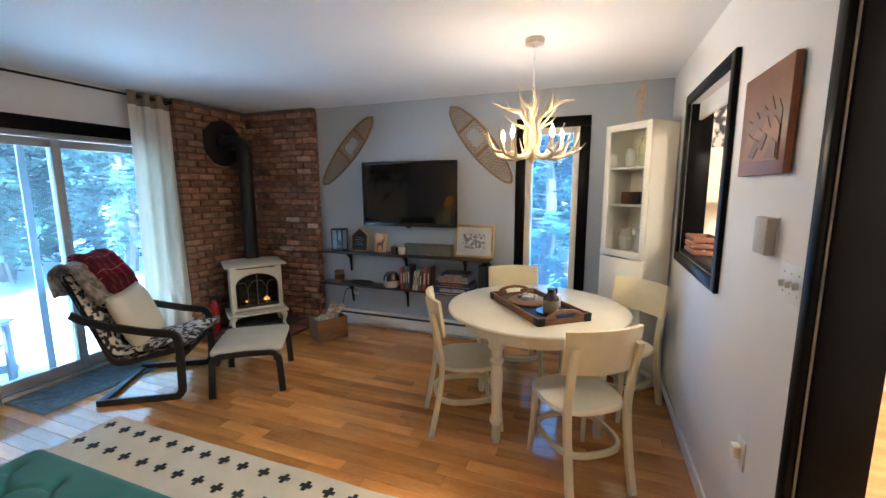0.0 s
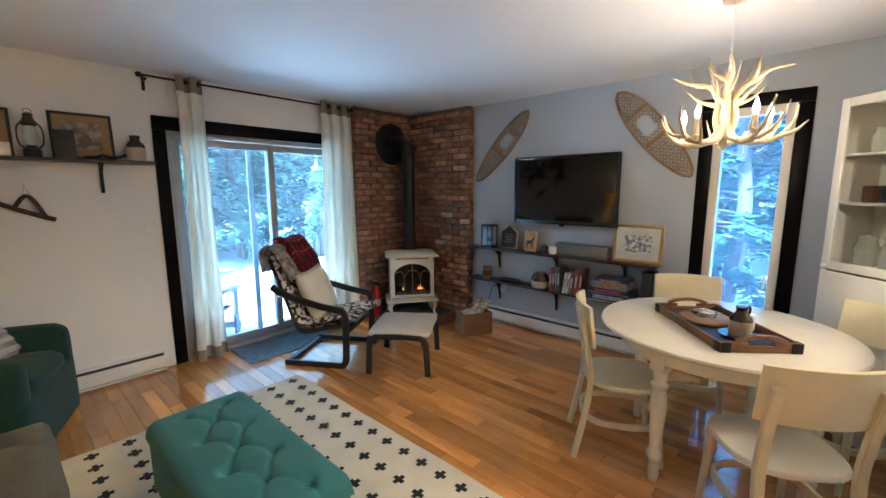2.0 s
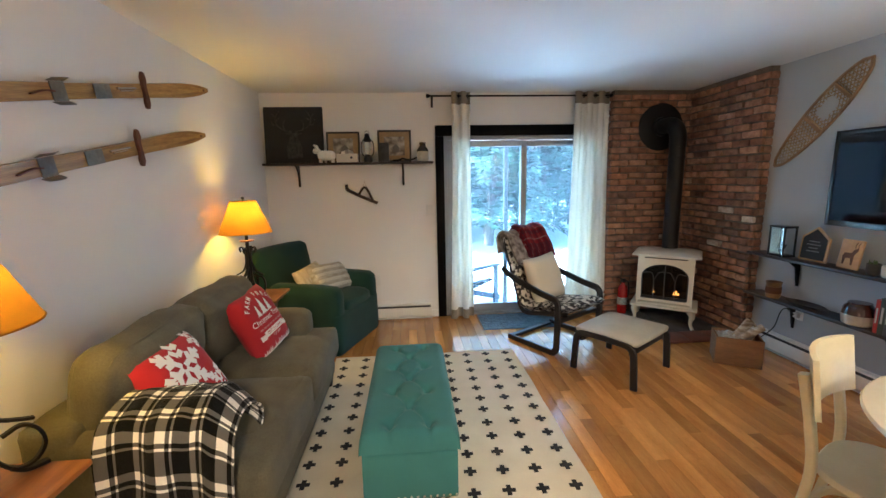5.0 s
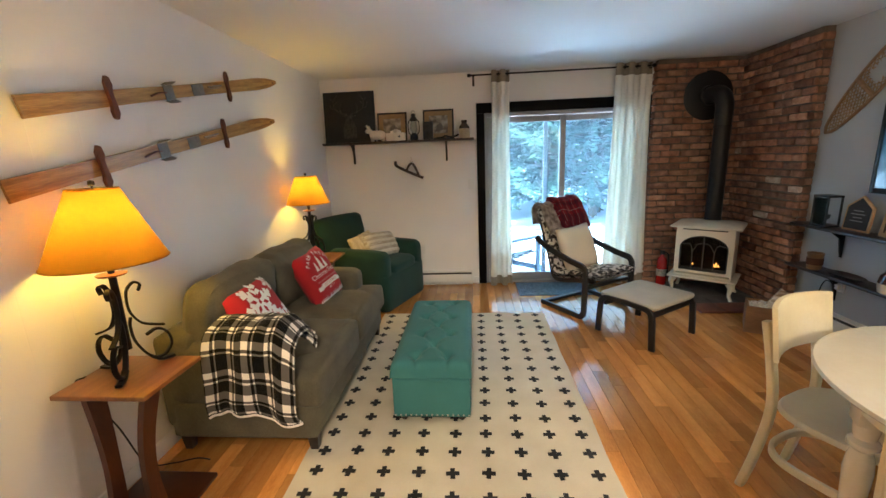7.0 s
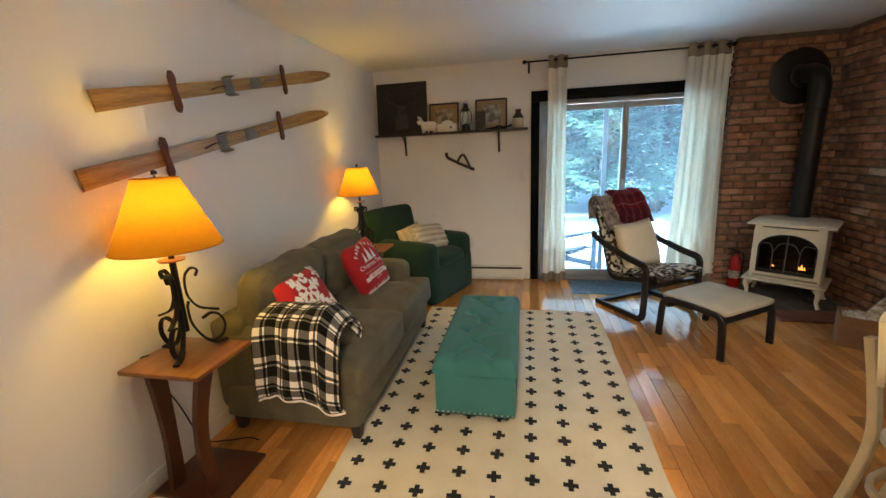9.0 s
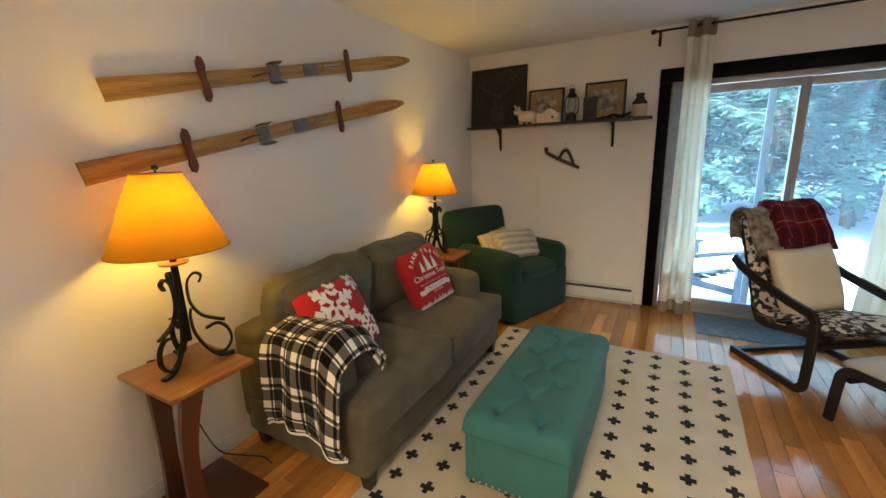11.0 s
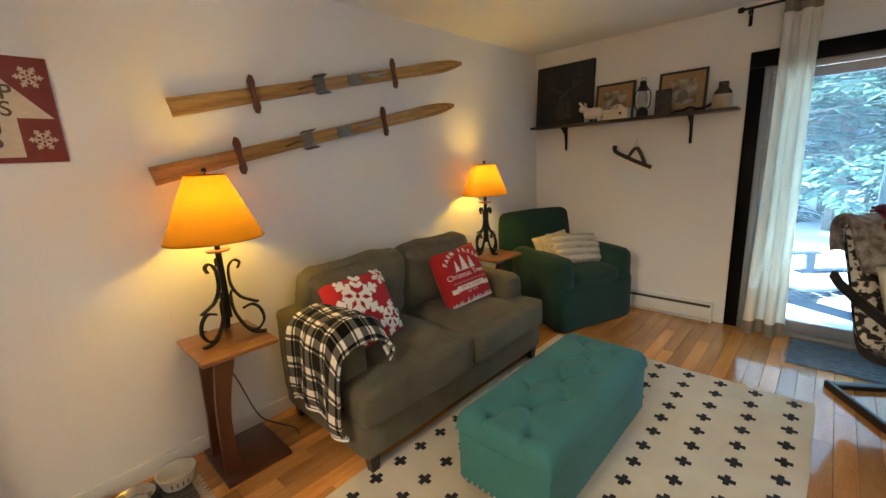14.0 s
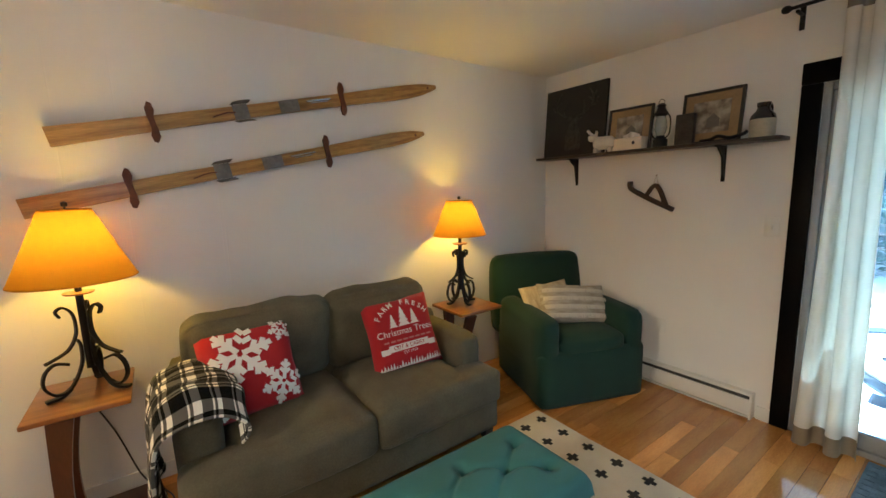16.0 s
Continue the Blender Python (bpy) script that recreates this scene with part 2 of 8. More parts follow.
def cushion(bm, w, h, d, puff=0.5, n=12, m=None, square=4.0, wob=0.004, seed=0):
    """A stuffed cushion, w by h, d thick in the middle, with pinched edges; lies in the xy plane."""
    for side in (1, -1):
        grid = {}
        for i in range(n + 1):
            for j in range(n + 1):
                u, v = 2 * i / n - 1, 2 * j / n - 1
                e = (1 - abs(u) ** square) * (1 - abs(v) ** square)
                pull = 1 - 0.05 * (1 - e) * 0 - 0.06 * (1 - abs(u * v)) * (abs(u) > 0.99 or abs(v) > 0.99)
                z = side * d / 2 * max(e, 0) ** puff
                z += wob * noise.noise(Vector((u * 2.3 + seed, v * 2.3, side * 3.1))) * e
                grid[i, j] = bm.verts.new((u * w / 2 * pull, v * h / 2 * pull, z))
        for i in range(n):
            for j in range(n):
                q = [grid[i, j], grid[i + 1, j], grid[i + 1, j + 1], grid[i, j + 1]]
                bm.faces.new(q if side > 0 else list(reversed(q)))
    bmesh.ops.remove_doubles(bm, verts=bm.verts[:], dist=0.0005)
    if m is not None:
        bmesh.ops.transform(bm, matrix=m, verts=bm.verts[:])


def mesh_of(name, bm, material, angle=40):
    bmesh.ops.recalc_face_normals(bm, faces=bm.faces[:])
    me = bpy.data.meshes.new(name)
    bm.to_mesh(me)
    bm.free()
    mats = material if isinstance(material, (list, tuple)) else [material]
    for one in mats:
        me.materials.append(one)
    me.shade_smooth()
    me.set_sharp_from_angle(angle=radians(angle))
    return me


def part(name, bm, material, parent=None, label="", m=None, angle=40):
    ob = new(name, mesh_of(name, bm, material, angle))
    if parent is not None:
        ob.parent = parent
    if m is not None:
        ob.matrix_basis = m
    if label:
        tagged(ob, label)
    return ob


def thing(name, m, label, category, group="", kind=""):
    """An Empty at a thing's base, which parents its parts."""
    ob = new(name)
    ob.empty_display_size = 0.1
    ob.matrix_basis = m
    return tagged(ob, label, category, group, kind)


def block(name, c, s, material, parent=None, label="", bevel=0.003, m=None):
    bm = bm_new()
    box(bm, c, s, bevel)
    return part(name, bm, material, parent, label, m)


def structure(name, boxes, material, label, category, bevel=0.0):
    bm = bm_new()
    for c, s in boxes:
        box(bm, c, s, bevel)
    return tagged(part(name, bm, material), label, category, kind="structure")


def span(x0, x1, y0, y1, z0, z1):
    return ((x0 + x1) / 2, (y0 + y1) / 2, (z0 + z1) / 2), (x1 - x0, y1 - y0, z1 - z0)


# ---- the room: x from the sliding door, y from the sofa wall ----
RX, RY, RZ = 4.53, 4.60, 2.41
D0, D1, DZ = 1.85, 3.55, 1.97
structure("wall_west", [span(-0.16, 0, -0.16, D0, 0, RZ), span(-0.16, 0, D1, RY + 0.16, 0, RZ), span(-0.16, 0, D0, D1, DZ, RZ)], WALL_WHITE, "white painted wall with a sliding glass door", "wall")
structure("wall_south", [span(0, 7.2, -0.16, 0, 0, RZ)], WALL_PANEL, "white painted panel wall behind the sofa", "wall")
N0, N1, NZ0, NZ1 = 3.35, 3.82, 0.30, 2.07
structure("wall_north", [span(0, N0, RY, RY + 0.16, 0, RZ), span(N1, RX + 0.12, RY, RY + 0.16, 0, RZ), span(N0, N1, RY, RY + 0.16, 0, NZ0), span(N0, N1, RY, RY + 0.16, NZ1, RZ)], WALL_GREY, "grey painted wall behind the television", "wall")
E0, E1 = 1.05, 2.045
P0, P1, PZ0, PZ1 = 2.97, 3.88, 1.10, 2.07
structure("wall_east", [span(RX, RX + 0.12, 0, E0, 0, RZ), span(RX, RX + 0.12, E0, E1, 2.08, RZ), span(RX, RX + 0.12, E1, P0, 0, RZ), span(RX, RX + 0.12, P1, RY, 0, RZ),
                        span(RX, RX + 0.12, P0, P1, 0, PZ0), span(RX, RX + 0.12, P0, P1, PZ1, RZ)], WALL_WHITE, "white painted wall with a kitchen pass-through", "wall")
structure("ceiling", [span(-0.16, 7.36, -0.16, RY + 0.16, RZ, RZ + 0.12)], CEILING, "white painted ceiling", "ceiling")
structure("floor_base", [span(-0.16, 7.36, -0.16, RY + 0.16, -0.12, -0.012)], MORTAR, "subfloor under the oak strips", "floor")



def casing(name, boxes, label):
    return structure(name, boxes, BLACK_TRIM, label, "trim", 0.006)


# black casings
casing("trim_door", [span(0, 0.022, D0 - 0.09, D0, 0, DZ), span(0, 0.022, D1, D1 + 0.09, 0, DZ), span(0, 0.026, D0 - 0.09, D1 + 0.09, DZ, DZ + 0.11)], "glossy black wooden casing round the sliding door")
casing("trim_window", [span(N0 - 0.09, N0, RY - 0.022, RY, NZ0, NZ1), span(N1, N1 + 0.09, RY - 0.022, RY, NZ0, NZ1), span(N0 - 0.09, N1 + 0.09, RY - 0.026, RY, NZ1, NZ1 + 0.09), span(N0 - 0.09, N1 + 0.09, RY - 0.026, RY, NZ0 - 0.09, NZ0)], "glossy black wooden casing round the narrow window")
casing("trim_opening", [span(RX - 0.022, RX, E1, E1 + 0.05, 0, 2.08), span(RX - 0.022, RX, E0 - 0.09, E0, 0, 2.08), span(RX - 0.026, RX, E0 - 0.09, E1 + 0.05, 2.08, 2.17),
                        span(RX + 0.002, RX + 0.145, E1 - 0.018, E1 + 0.0, 0, 2.08), span(RX + 0.002, RX + 0.125, E0, E0 + 0.018, 0, 2.08), span(RX + 0.002, RX + 0.125, E0 + 0.018, E1 - 0.018, 2.062, 2.08)], "glossy black wooden casing of the kitchen doorway")
casing("trim_pass_through", [span(RX - 0.024, RX, P0 - 0.06, P0, PZ0 - 0.06, PZ1 + 0.06), span(RX - 0.024, RX, P1, P1 + 0.06, PZ0 - 0.06, PZ1 + 0.06), span(RX - 0.024, RX, P0, P1, PZ1, PZ1 + 0.06), span(RX - 0.024, RX, P0, P1, PZ0 - 0.06, PZ0),
                             span(RX + 0.001, RX + 0.13, P1 - 0.015, P1 + 0.001, PZ0, PZ1), span(RX + 0.001, RX + 0.13, P0 - 0.001, P0 + 0.015, PZ0, PZ1), span(RX + 0.001, RX + 0.13, P0 + 0.015, P1 - 0.015, PZ0 - 0.001, PZ0 + 0.02)], "black wooden frame of the kitchen pass-through")
# white baseboards
structure("baseboard", [span(1.2, RX, 0.0, 0.014, 0, 0.085), span(RX - 0.014, RX, E1 + 0.05, RY, 0, 0.085), span(0, 0.014, 1.69, D0 - 0.09, 0, 0.085), span(0, 0.014, 0.0, 0.35, 0, 0.085), span(3.0, N0 - 0.09, RY - 0.014, RY, 0, 0.085)], WHITE_TRIM, "white painted wooden baseboard", "baseboard", 0.004)

# sliding glass door
door = tagged(new("door_1"), "sliding glass door in a grey metal frame", "door", kind="structure")
bm = bm_new()
for b in (span(-0.12, -0.002, D0, D0 + 0.035, 0.0, DZ), span(-0.12, -0.002, D1 - 0.035, D1, 0.0, DZ), span(-0.12, -0.002, D0 + 0.035, D1 - 0.035, DZ - 0.04, DZ), span(-0.12, 0.0, D0 + 0.035, D1 - 0.035, -0.012, 0.03)):
    box(bm, *b, 0.004)
part("door_frame", bm, ALU, door)
DM = (D0 + D1) / 2 + 0.02
for y0, y1, x in ((D0 + 0.037, DM + 0.03, -0.045), (DM - 0.03, D1 - 0.037, -0.085)):
    bm = bm_new()
    for b in (span(x, x + 0.035, y0, y0 + 0.06, 0.035, DZ - 0.045), span(x, x + 0.035, y1 - 0.06, y1, 0.035, DZ - 0.045), span(x, x + 0.035, y0 + 0.06, y1 - 0.06, DZ - 0.11, DZ - 0.045), span(x, x + 0.035, y0 + 0.06, y1 - 0.06, 0.035, 0.12)):
        box(bm, *b, 0.004)
    leaf = part("sliding_panel", bm, ALU, door)
    pane = block("pane", *span(x + 0.014, x + 0.02, y0 + 0.06, y1 - 0.06, 0.12, DZ - 0.11), GLASS, leaf, bevel=0)
    pane.visible_shadow = False
# the insect screen's frame outside, and the pull
bm = bm_new()
for b in (span(-0.118, -0.10, DM - 0.20, DM - 0.15, 0.035, DZ - 0.045), span(-0.118, -0.10, D0 + 0.04, D0 + 0.09, 0.035, DZ - 0.045)):
    box(bm, *b, 0.003)
part("screen_frame", bm, ALU, door)
bm = bm_new()
tube(bm, smooth_line([(-0.005, DM - 0.005, 0.90), (0.03, DM - 0.005, 0.93), (0.03, DM - 0.005, 1.10), (-0.005, DM - 0.005, 1.13)]), 0.009)
part("door_handle", bm, ALU, door)

# narrow window
win = tagged(new("window_1"), "narrow fixed window in a cream wooden frame", "window", kind="structure")
CREAM_FRAME = surface("cream_window_paint", (0.72, 0.66, 0.55), 0.45, vary=0.06, scale=5, grain=90)
bm = bm_new()
for b in (span(N0, N0 + 0.055, RY + 0.002, RY + 0.12, NZ0, NZ1), span(N1 - 0.055, N1, RY + 0.002, RY + 0.12, NZ0, NZ1), span(N0 + 0.055, N1 - 0.055, RY + 0.002, RY + 0.12, NZ1 - 0.055, NZ1), span(N0 + 0.055, N1 - 0.055, RY + 0.002, RY + 0.12, NZ0, NZ0 + 0.055)):
    box(bm, *b, 0.004)
part("window_frame", bm, CREAM_FRAME, win)
pane = block("pane", *span(N0 + 0.055, N1 - 0.055, RY + 0.06, RY + 0.066, NZ0 + 0.055, NZ1 - 0.055), HAZY_GLASS, win, bevel=0)
pane.visible_shadow = False
bm = bm_new()
box(bm, (N1 - 0.075, RY + 0.01, 0.80), (0.015, 0.02, 0.10), 0.004)
part("window_latch", bm, METAL_WHITE, win)


# baseboard heaters
def heater(m, length, seg):
    ob = thing("baseboard_heater", m, "white enamelled electric baseboard heater on the wall", "heater", "baseboard heaters")
    n = max(1, round(length / seg))
    w = length / n
    DARK = bpy.data.materials.get("heater_slot_shade") or surface("heater_slot_shade", (0.03, 0.03, 0.03), 0.6)
    block("back_plate", *span(0, length, -0.012, 0.0, 0.0, 0.165), METAL_WHITE, ob)
    # a solid near-black block gives the open slot its shade by colour
    block("slot", *span(0.005, length - 0.005, -0.05, -0.012, 0.04, 0.15), DARK, ob)
    for k in range(n):
        block("cover", *span(k * w + 0.001, (k + 1) * w - 0.001, -0.062, -0.05, 0.028, 0.128), METAL_WHITE, ob)
        block("top_lip", *span(k * w + 0.001, (k + 1) * w - 0.001, -0.058, -0.012, 0.151, 0.165), METAL_WHITE, ob)
    for x in (0.0, length - 0.012):
        block("end_cap", *span(x - 0.0005, x + 0.0125, -0.064, -0.012, 0.0, 0.167), METAL_WHITE, ob)
    block("foot_rail", *span(0.012, length - 0.012, -0.045, -0.012, 0.0, 0.012), METAL_WHITE, ob)
    return ob


heater(pose(1.18, RY, 0), 1.86, 0.62)
heater(pose(0.0, 0.42, 0, 0, 0, 90), 1.26, 0.63)

# curtain rod and curtains
IRON = surface("black_iron", (0.012, 0.0115, 0.011), 0.45, metal=0.5, vary=0.15, scale=10, grain=120, bump=0.15)
rod = thing("curtain_rod", pose(0, 0, 0), "black iron curtain rod with square brackets", "curtain rod")
bm = bm_new()
tube(bm, [(0.105, 1.70, 2.355), (0.105, 3.60, 2.355)], 0.009, 10)
part("rod", bm, IRON, rod)
for y in (1.69, 3.605):
    bm = bm_new()
    lathe(bm, [(0.010, -0.02), (0.018, -0.012), (0.02, 0.0), (0.018, 0.012), (0.010, 0.02)], 12, pose(0.105, y, 2.355, 90, 0, 0))
    part("finial", bm, IRON, rod)
for y in (1.735, 3.58):
    bm = bm_new()
    box(bm, (0.006, y, 2.32), (0.012, 0.022, 0.12), 0.002)
    box(bm, (0.055, y, 2.335), (0.10, 0.014, 0.014), 0.002)
    part("bracket", bm, IRON, rod)


def linen(name, color, through=0.35):
    m = surface(name, color, 0.95, vary=0.05, scale=8, grain=420, bump=0.3, sheen=0.2, depth=0.001)
    n, l = m.node_tree.nodes, m.node_tree.links
    tl, mix = n.new("ShaderNodeBsdfTranslucent"), n.new("ShaderNodeMixShader")
    tl.inputs["Color"].default_value = (color[0], color[1] * 0.97, color[2] * 0.90, 1)
    mix.inputs[0].default_value = through
    l.new(n["Principled BSDF"].outputs[0], mix.inputs[1])
    l.new(tl.outputs[0], mix.inputs[2])
    l.new(mix.outputs[0], n["Material Output"].inputs["Surface"])
    return m


LINEN, TAUPE = linen("white_linen", (0.93, 0.915, 0.87), 0.52), linen("taupe_linen", (0.33, 0.28, 0.21), 0.2)


def curtain(y0, y1, folds, seed, flare=0.0):
    ob = thing("curtain", pose(0, 0, 0), "white linen grommet curtain with taupe bands, hung on a rod", "curtain", "curtains at the sliding door")
    W = y1 - y0

    def at(u, z):
        g = 1 - z / 2.40
        a = (0.030 + 0.022 * g) * (0.9 + 0.3 * noise.noise(Vector((u * 3 + seed, g * 1.3, 0))))
        ph = u * folds * 2 * math.pi + 0.5 * noise.noise(Vector((u * 2, g * 1.5, seed)))
        return Vector((0.105 + a * math.sin(ph), y0 + W * u + (u - 0.5) * flare * g * g - 0.010 * math.sin(2 * ph), z))

    for name, z0, z1, mat_, nv in (("top_band", 2.275, 2.395, TAUPE, 3), ("panel", 0.115, 2.275, LINEN, 26), ("bottom_band", 0.012, 0.115, TAUPE, 3)):
        bm = bm_new()
        sheet(bm, lambda u, v: at(u, z0 + (z1 - z0) * v), folds * 24, nv, 0.002)
        part(name, bm, mat_, ob, angle=80)
    for k in range(folds * 2):
        u = (k + 0.5) / (folds * 2)
        bm = bm_new()
        ring = [(0.022 * math.cos(a), 0, 0.022 * math.sin(a)) for a in [2 * math.pi * j / 14 for j in range(15)]]
        tube(bm, ring, 0.004, 6)
        part("grommet", bm, IRON, ob, m=Matrix.Translation((0.105, y0 + W * (k + 0.5) / (folds * 2), 2.355)))
    return ob


curtain(1.93, 2.12, 2, 2.0, 0.06)
curtain(3.22, 3.59, 3, 7.0, 0.12)

# ---- kitchen behind the pass-through ----
CABINET = surface("cream_cabinet_paint", (0.66, 0.60, 0.46), 0.4, vary=0.05, scale=3, grain=80)
BEIGE = surface("beige_kitchen_wall", (0.60, 0.55, 0.46), 0.7, vary=0.05, scale=2, grain=160)
structure("wall_kitchen_east", [span(7.2, 7.36, -0.16, RY + 0.16, 0, RZ)], BEIGE, "beige painted kitchen wall", "wall")
KW0, KW1 = 5.05, 6.0
structure("wall_kitchen_north", [span(RX + 0.12, KW0, RY, RY + 0.16, 0, RZ), span(KW1, 7.2, RY, RY + 0.16, 0, RZ), span(KW0, KW1, RY, RY + 0.16, 0, 1.05), span(KW0, KW1, RY, RY + 0.16, 2.0, RZ)], BEIGE, "beige painted kitchen wall with a window", "wall")
kw = tagged(new("window_2"), "white framed kitchen window", "window", kind="structure")
bm = bm_new()
for b in (span(KW0, KW0 + 0.05, RY, RY + 0.1, 1.05, 2.0), span(KW1 - 0.05, KW1, RY, RY + 0.1, 1.05, 2.0), span(KW0 + 0.05, KW1 - 0.05, RY, RY + 0.1, 1.05, 1.1), span(KW0 + 0.05, KW1 - 0.05, RY, RY + 0.1, 1.95, 2.0)):
    box(bm, *b, 0.004)
part("window_frame", bm, WHITE_TRIM, kw)
pane = block("pane", *span(KW0 + 0.05, KW1 - 0.05, RY + 0.05, RY + 0.056, 1.1, 1.95), GLASS, kw, bevel=0)
pane.visible_shadow = False
# white header board and patterned valance seen through the pass-through
structure("soffit", [span(RX + 0.045, RX + 0.065, P0 + 0.016, P1 - 0.016, 1.965, PZ1 - 0.002)], WHITE_TRIM, "white painted board above the pass-through", "trim", 0.004)
VAL = surface("patterned_valance", (0.72, 0.70, 0.68), 0.9, vary=0.3, scale=22, grain=90, second=(0.06, 0.06, 0.07), mix=0.12)
bm = bm_new()
sheet(bm, lambda u, v: Vector((4.634 + 0.36 * u, 3.75 + 0.015 * math.sin(u * 30), 2.05 - 0.27 * v)), 60, 6, 0.002)
val = thing("valance", pose(0, 0, 0), "white valance with a black scroll pattern", "curtain")
part("fabric", bm, VAL, val, angle=80)
bm = bm_new()
tube(bm, [(4.625, 3.75, 2.045), (5.03, 3.75, 2.045)], 0.006)
part("rod", bm, METAL_WHITE, val)
for k, (x0, x1) in enumerate(((4.66, 5.02), (6.05, 6.6), (6.6, 7.19))):
    ob = thing("wall_cabinet", pose(0, 0, 0), "cream painted kitchen wall cabinet with a panel door", "cabinet", "kitchen wall cabinets")
    block("body", *span(x0, x1, RY - 0.31, RY - 0.001, 1.42, 2.2), CABINET, ob)
    d = block("door", *span(x0 + 0.01, x1 - 0.01, RY - 0.33, RY - 0.311, 1.43, 2.19), CABINET, ob)
    block("panel", *span(x0 + 0.07, x1 - 0.07, RY - 0.337, RY - 0.331, 1.50, 2.12), CABINET, d)
    block("cornice", *span(x0, x1, RY - 0.35, RY - 0.001, 2.201, 2.25), CABINET, ob)
for k in range(5):
    y0 = 1.2 + 0.66 * k
    ob = thing("wall_cabinet", pose(0, 0, 0), "cream painted kitchen wall cabinet with a panel door", "cabinet", "kitchen wall cabinets")
    block("body", *span(6.88, 7.199, y0, y0 + 0.65, 1.42, 2.2), CABINET, ob)
    for j in range(2):
        d = block("door", *span(6.86, 6.879, y0 + 0.01 + j * 0.32, y0 + 0.32 + j * 0.32, 1.43, 2.19), CABINET, ob)
        block("panel", *span(6.853, 6.859, y0 + 0.07 + j * 0.32, y0 + 0.26 + j * 0.32, 1.50, 2.12), CABINET, d)
    block("cornice", *span(6.84, 7.199, y0, y0 + 0.65, 2.201, 2.25), CABINET, ob)
    ob = thing("base_cabinet", pose(0, 0, 0), "cream painted kitchen base cabinet with panel doors", "cabinet", "kitchen base cabinets")
    block("body", *span(6.6, 7.199, y0, y0 + 0.65, 0.0, 0.86), CABINET, ob)
    for j in range(2):
        block("door", *span(6.58, 6.599, y0 + 0.01 + j * 0.32, y0 + 0.32 + j * 0.32, 0.12, 0.84), CABINET, ob)
COUNTER = surface("speckled_counter", (0.30, 0.27, 0.23), 0.3, vary=0.3, scale=60, grain=300)
tagged(block("worktop", *span(6.56, 7.199, 1.18, 4.52, 0.861, 0.90), COUNTER), "speckled laminate kitchen worktop on the base cabinets", "worktop")

# assumed flush kitchen ceiling lights, out of view; they also fill the living room
for x, y in ((5.6, 1.55), (5.75, 3.85)):
    cl = thing("ceiling_light", pose(x, y, RZ), "assumed round white flush ceiling light in the kitchen, out of view", "ceiling light", "kitchen ceiling lights")
    bm = bm_new()
    lathe(bm, [(0.16, 0.0), (0.165, -0.02), (0.155, -0.03)], 32)
    part("base", bm, METAL_WHITE, cl)
    bm = bm_new()
    lathe(bm, [(0.15, -0.031), (0.14, -0.06), (0.09, -0.085), (0.01, -0.095)], 32)
    dome = part("diffuser", bm, glow("warm_white_diffuser", (1.0, 0.82, 0.60), 2.0), cl)
    dome.visible_shadow = False
    lm = new("kitchen_light", bpy.data.lights.new("kitchen_light", "POINT"))
    lm.data.energy, lm.data.color, lm.data.shadow_soft_size = KITCHEN_FILL_WATTS, (1.0, 0.80, 0.56), 0.12
    lm.location = (x, y, RZ - 0.16)

# ---- outdoors ----
structure("ground", [span(-400, 400, -400, 400, -0.52, -0.25)], SNOW, "snow covered ground", "ground")
bm = bm_new()
sheet(bm, lambda u, v: Vector((-3.2 + 3.0 * u, -1.0 + 7.5 * v, -0.16 + 0.05 * noise.noise(Vector((u * 3, v * 6, 4))) + 0.02 * noise.noise(Vector((u * 12, v * 25, 1))))), 40, 70, 0.08)
tagged(part("snowy_deck", bm, SNOW, angle=80), "deck outside the door under deep snow", "deck", kind="structure")
BARK = surface("bark", (0.15, 0.125, 0.10), 0.95, vary=0.3, scale=12, grain=60, bump=0.9, stretch=(3, 3, 0.6))
# needle green set lighter overall; the snow is a separate part
LEAF = surface("hemlock_needles", (0.065, 0.150, 0.095), 0.85, vary=0.25, scale=1.2, grain=9, second=(0.030, 0.080, 0.060))
LEAF_SNOW = surface("snow_on_needles", (0.80, 0.83, 0.88), 0.9, vary=0.08, scale=2, grain=20)


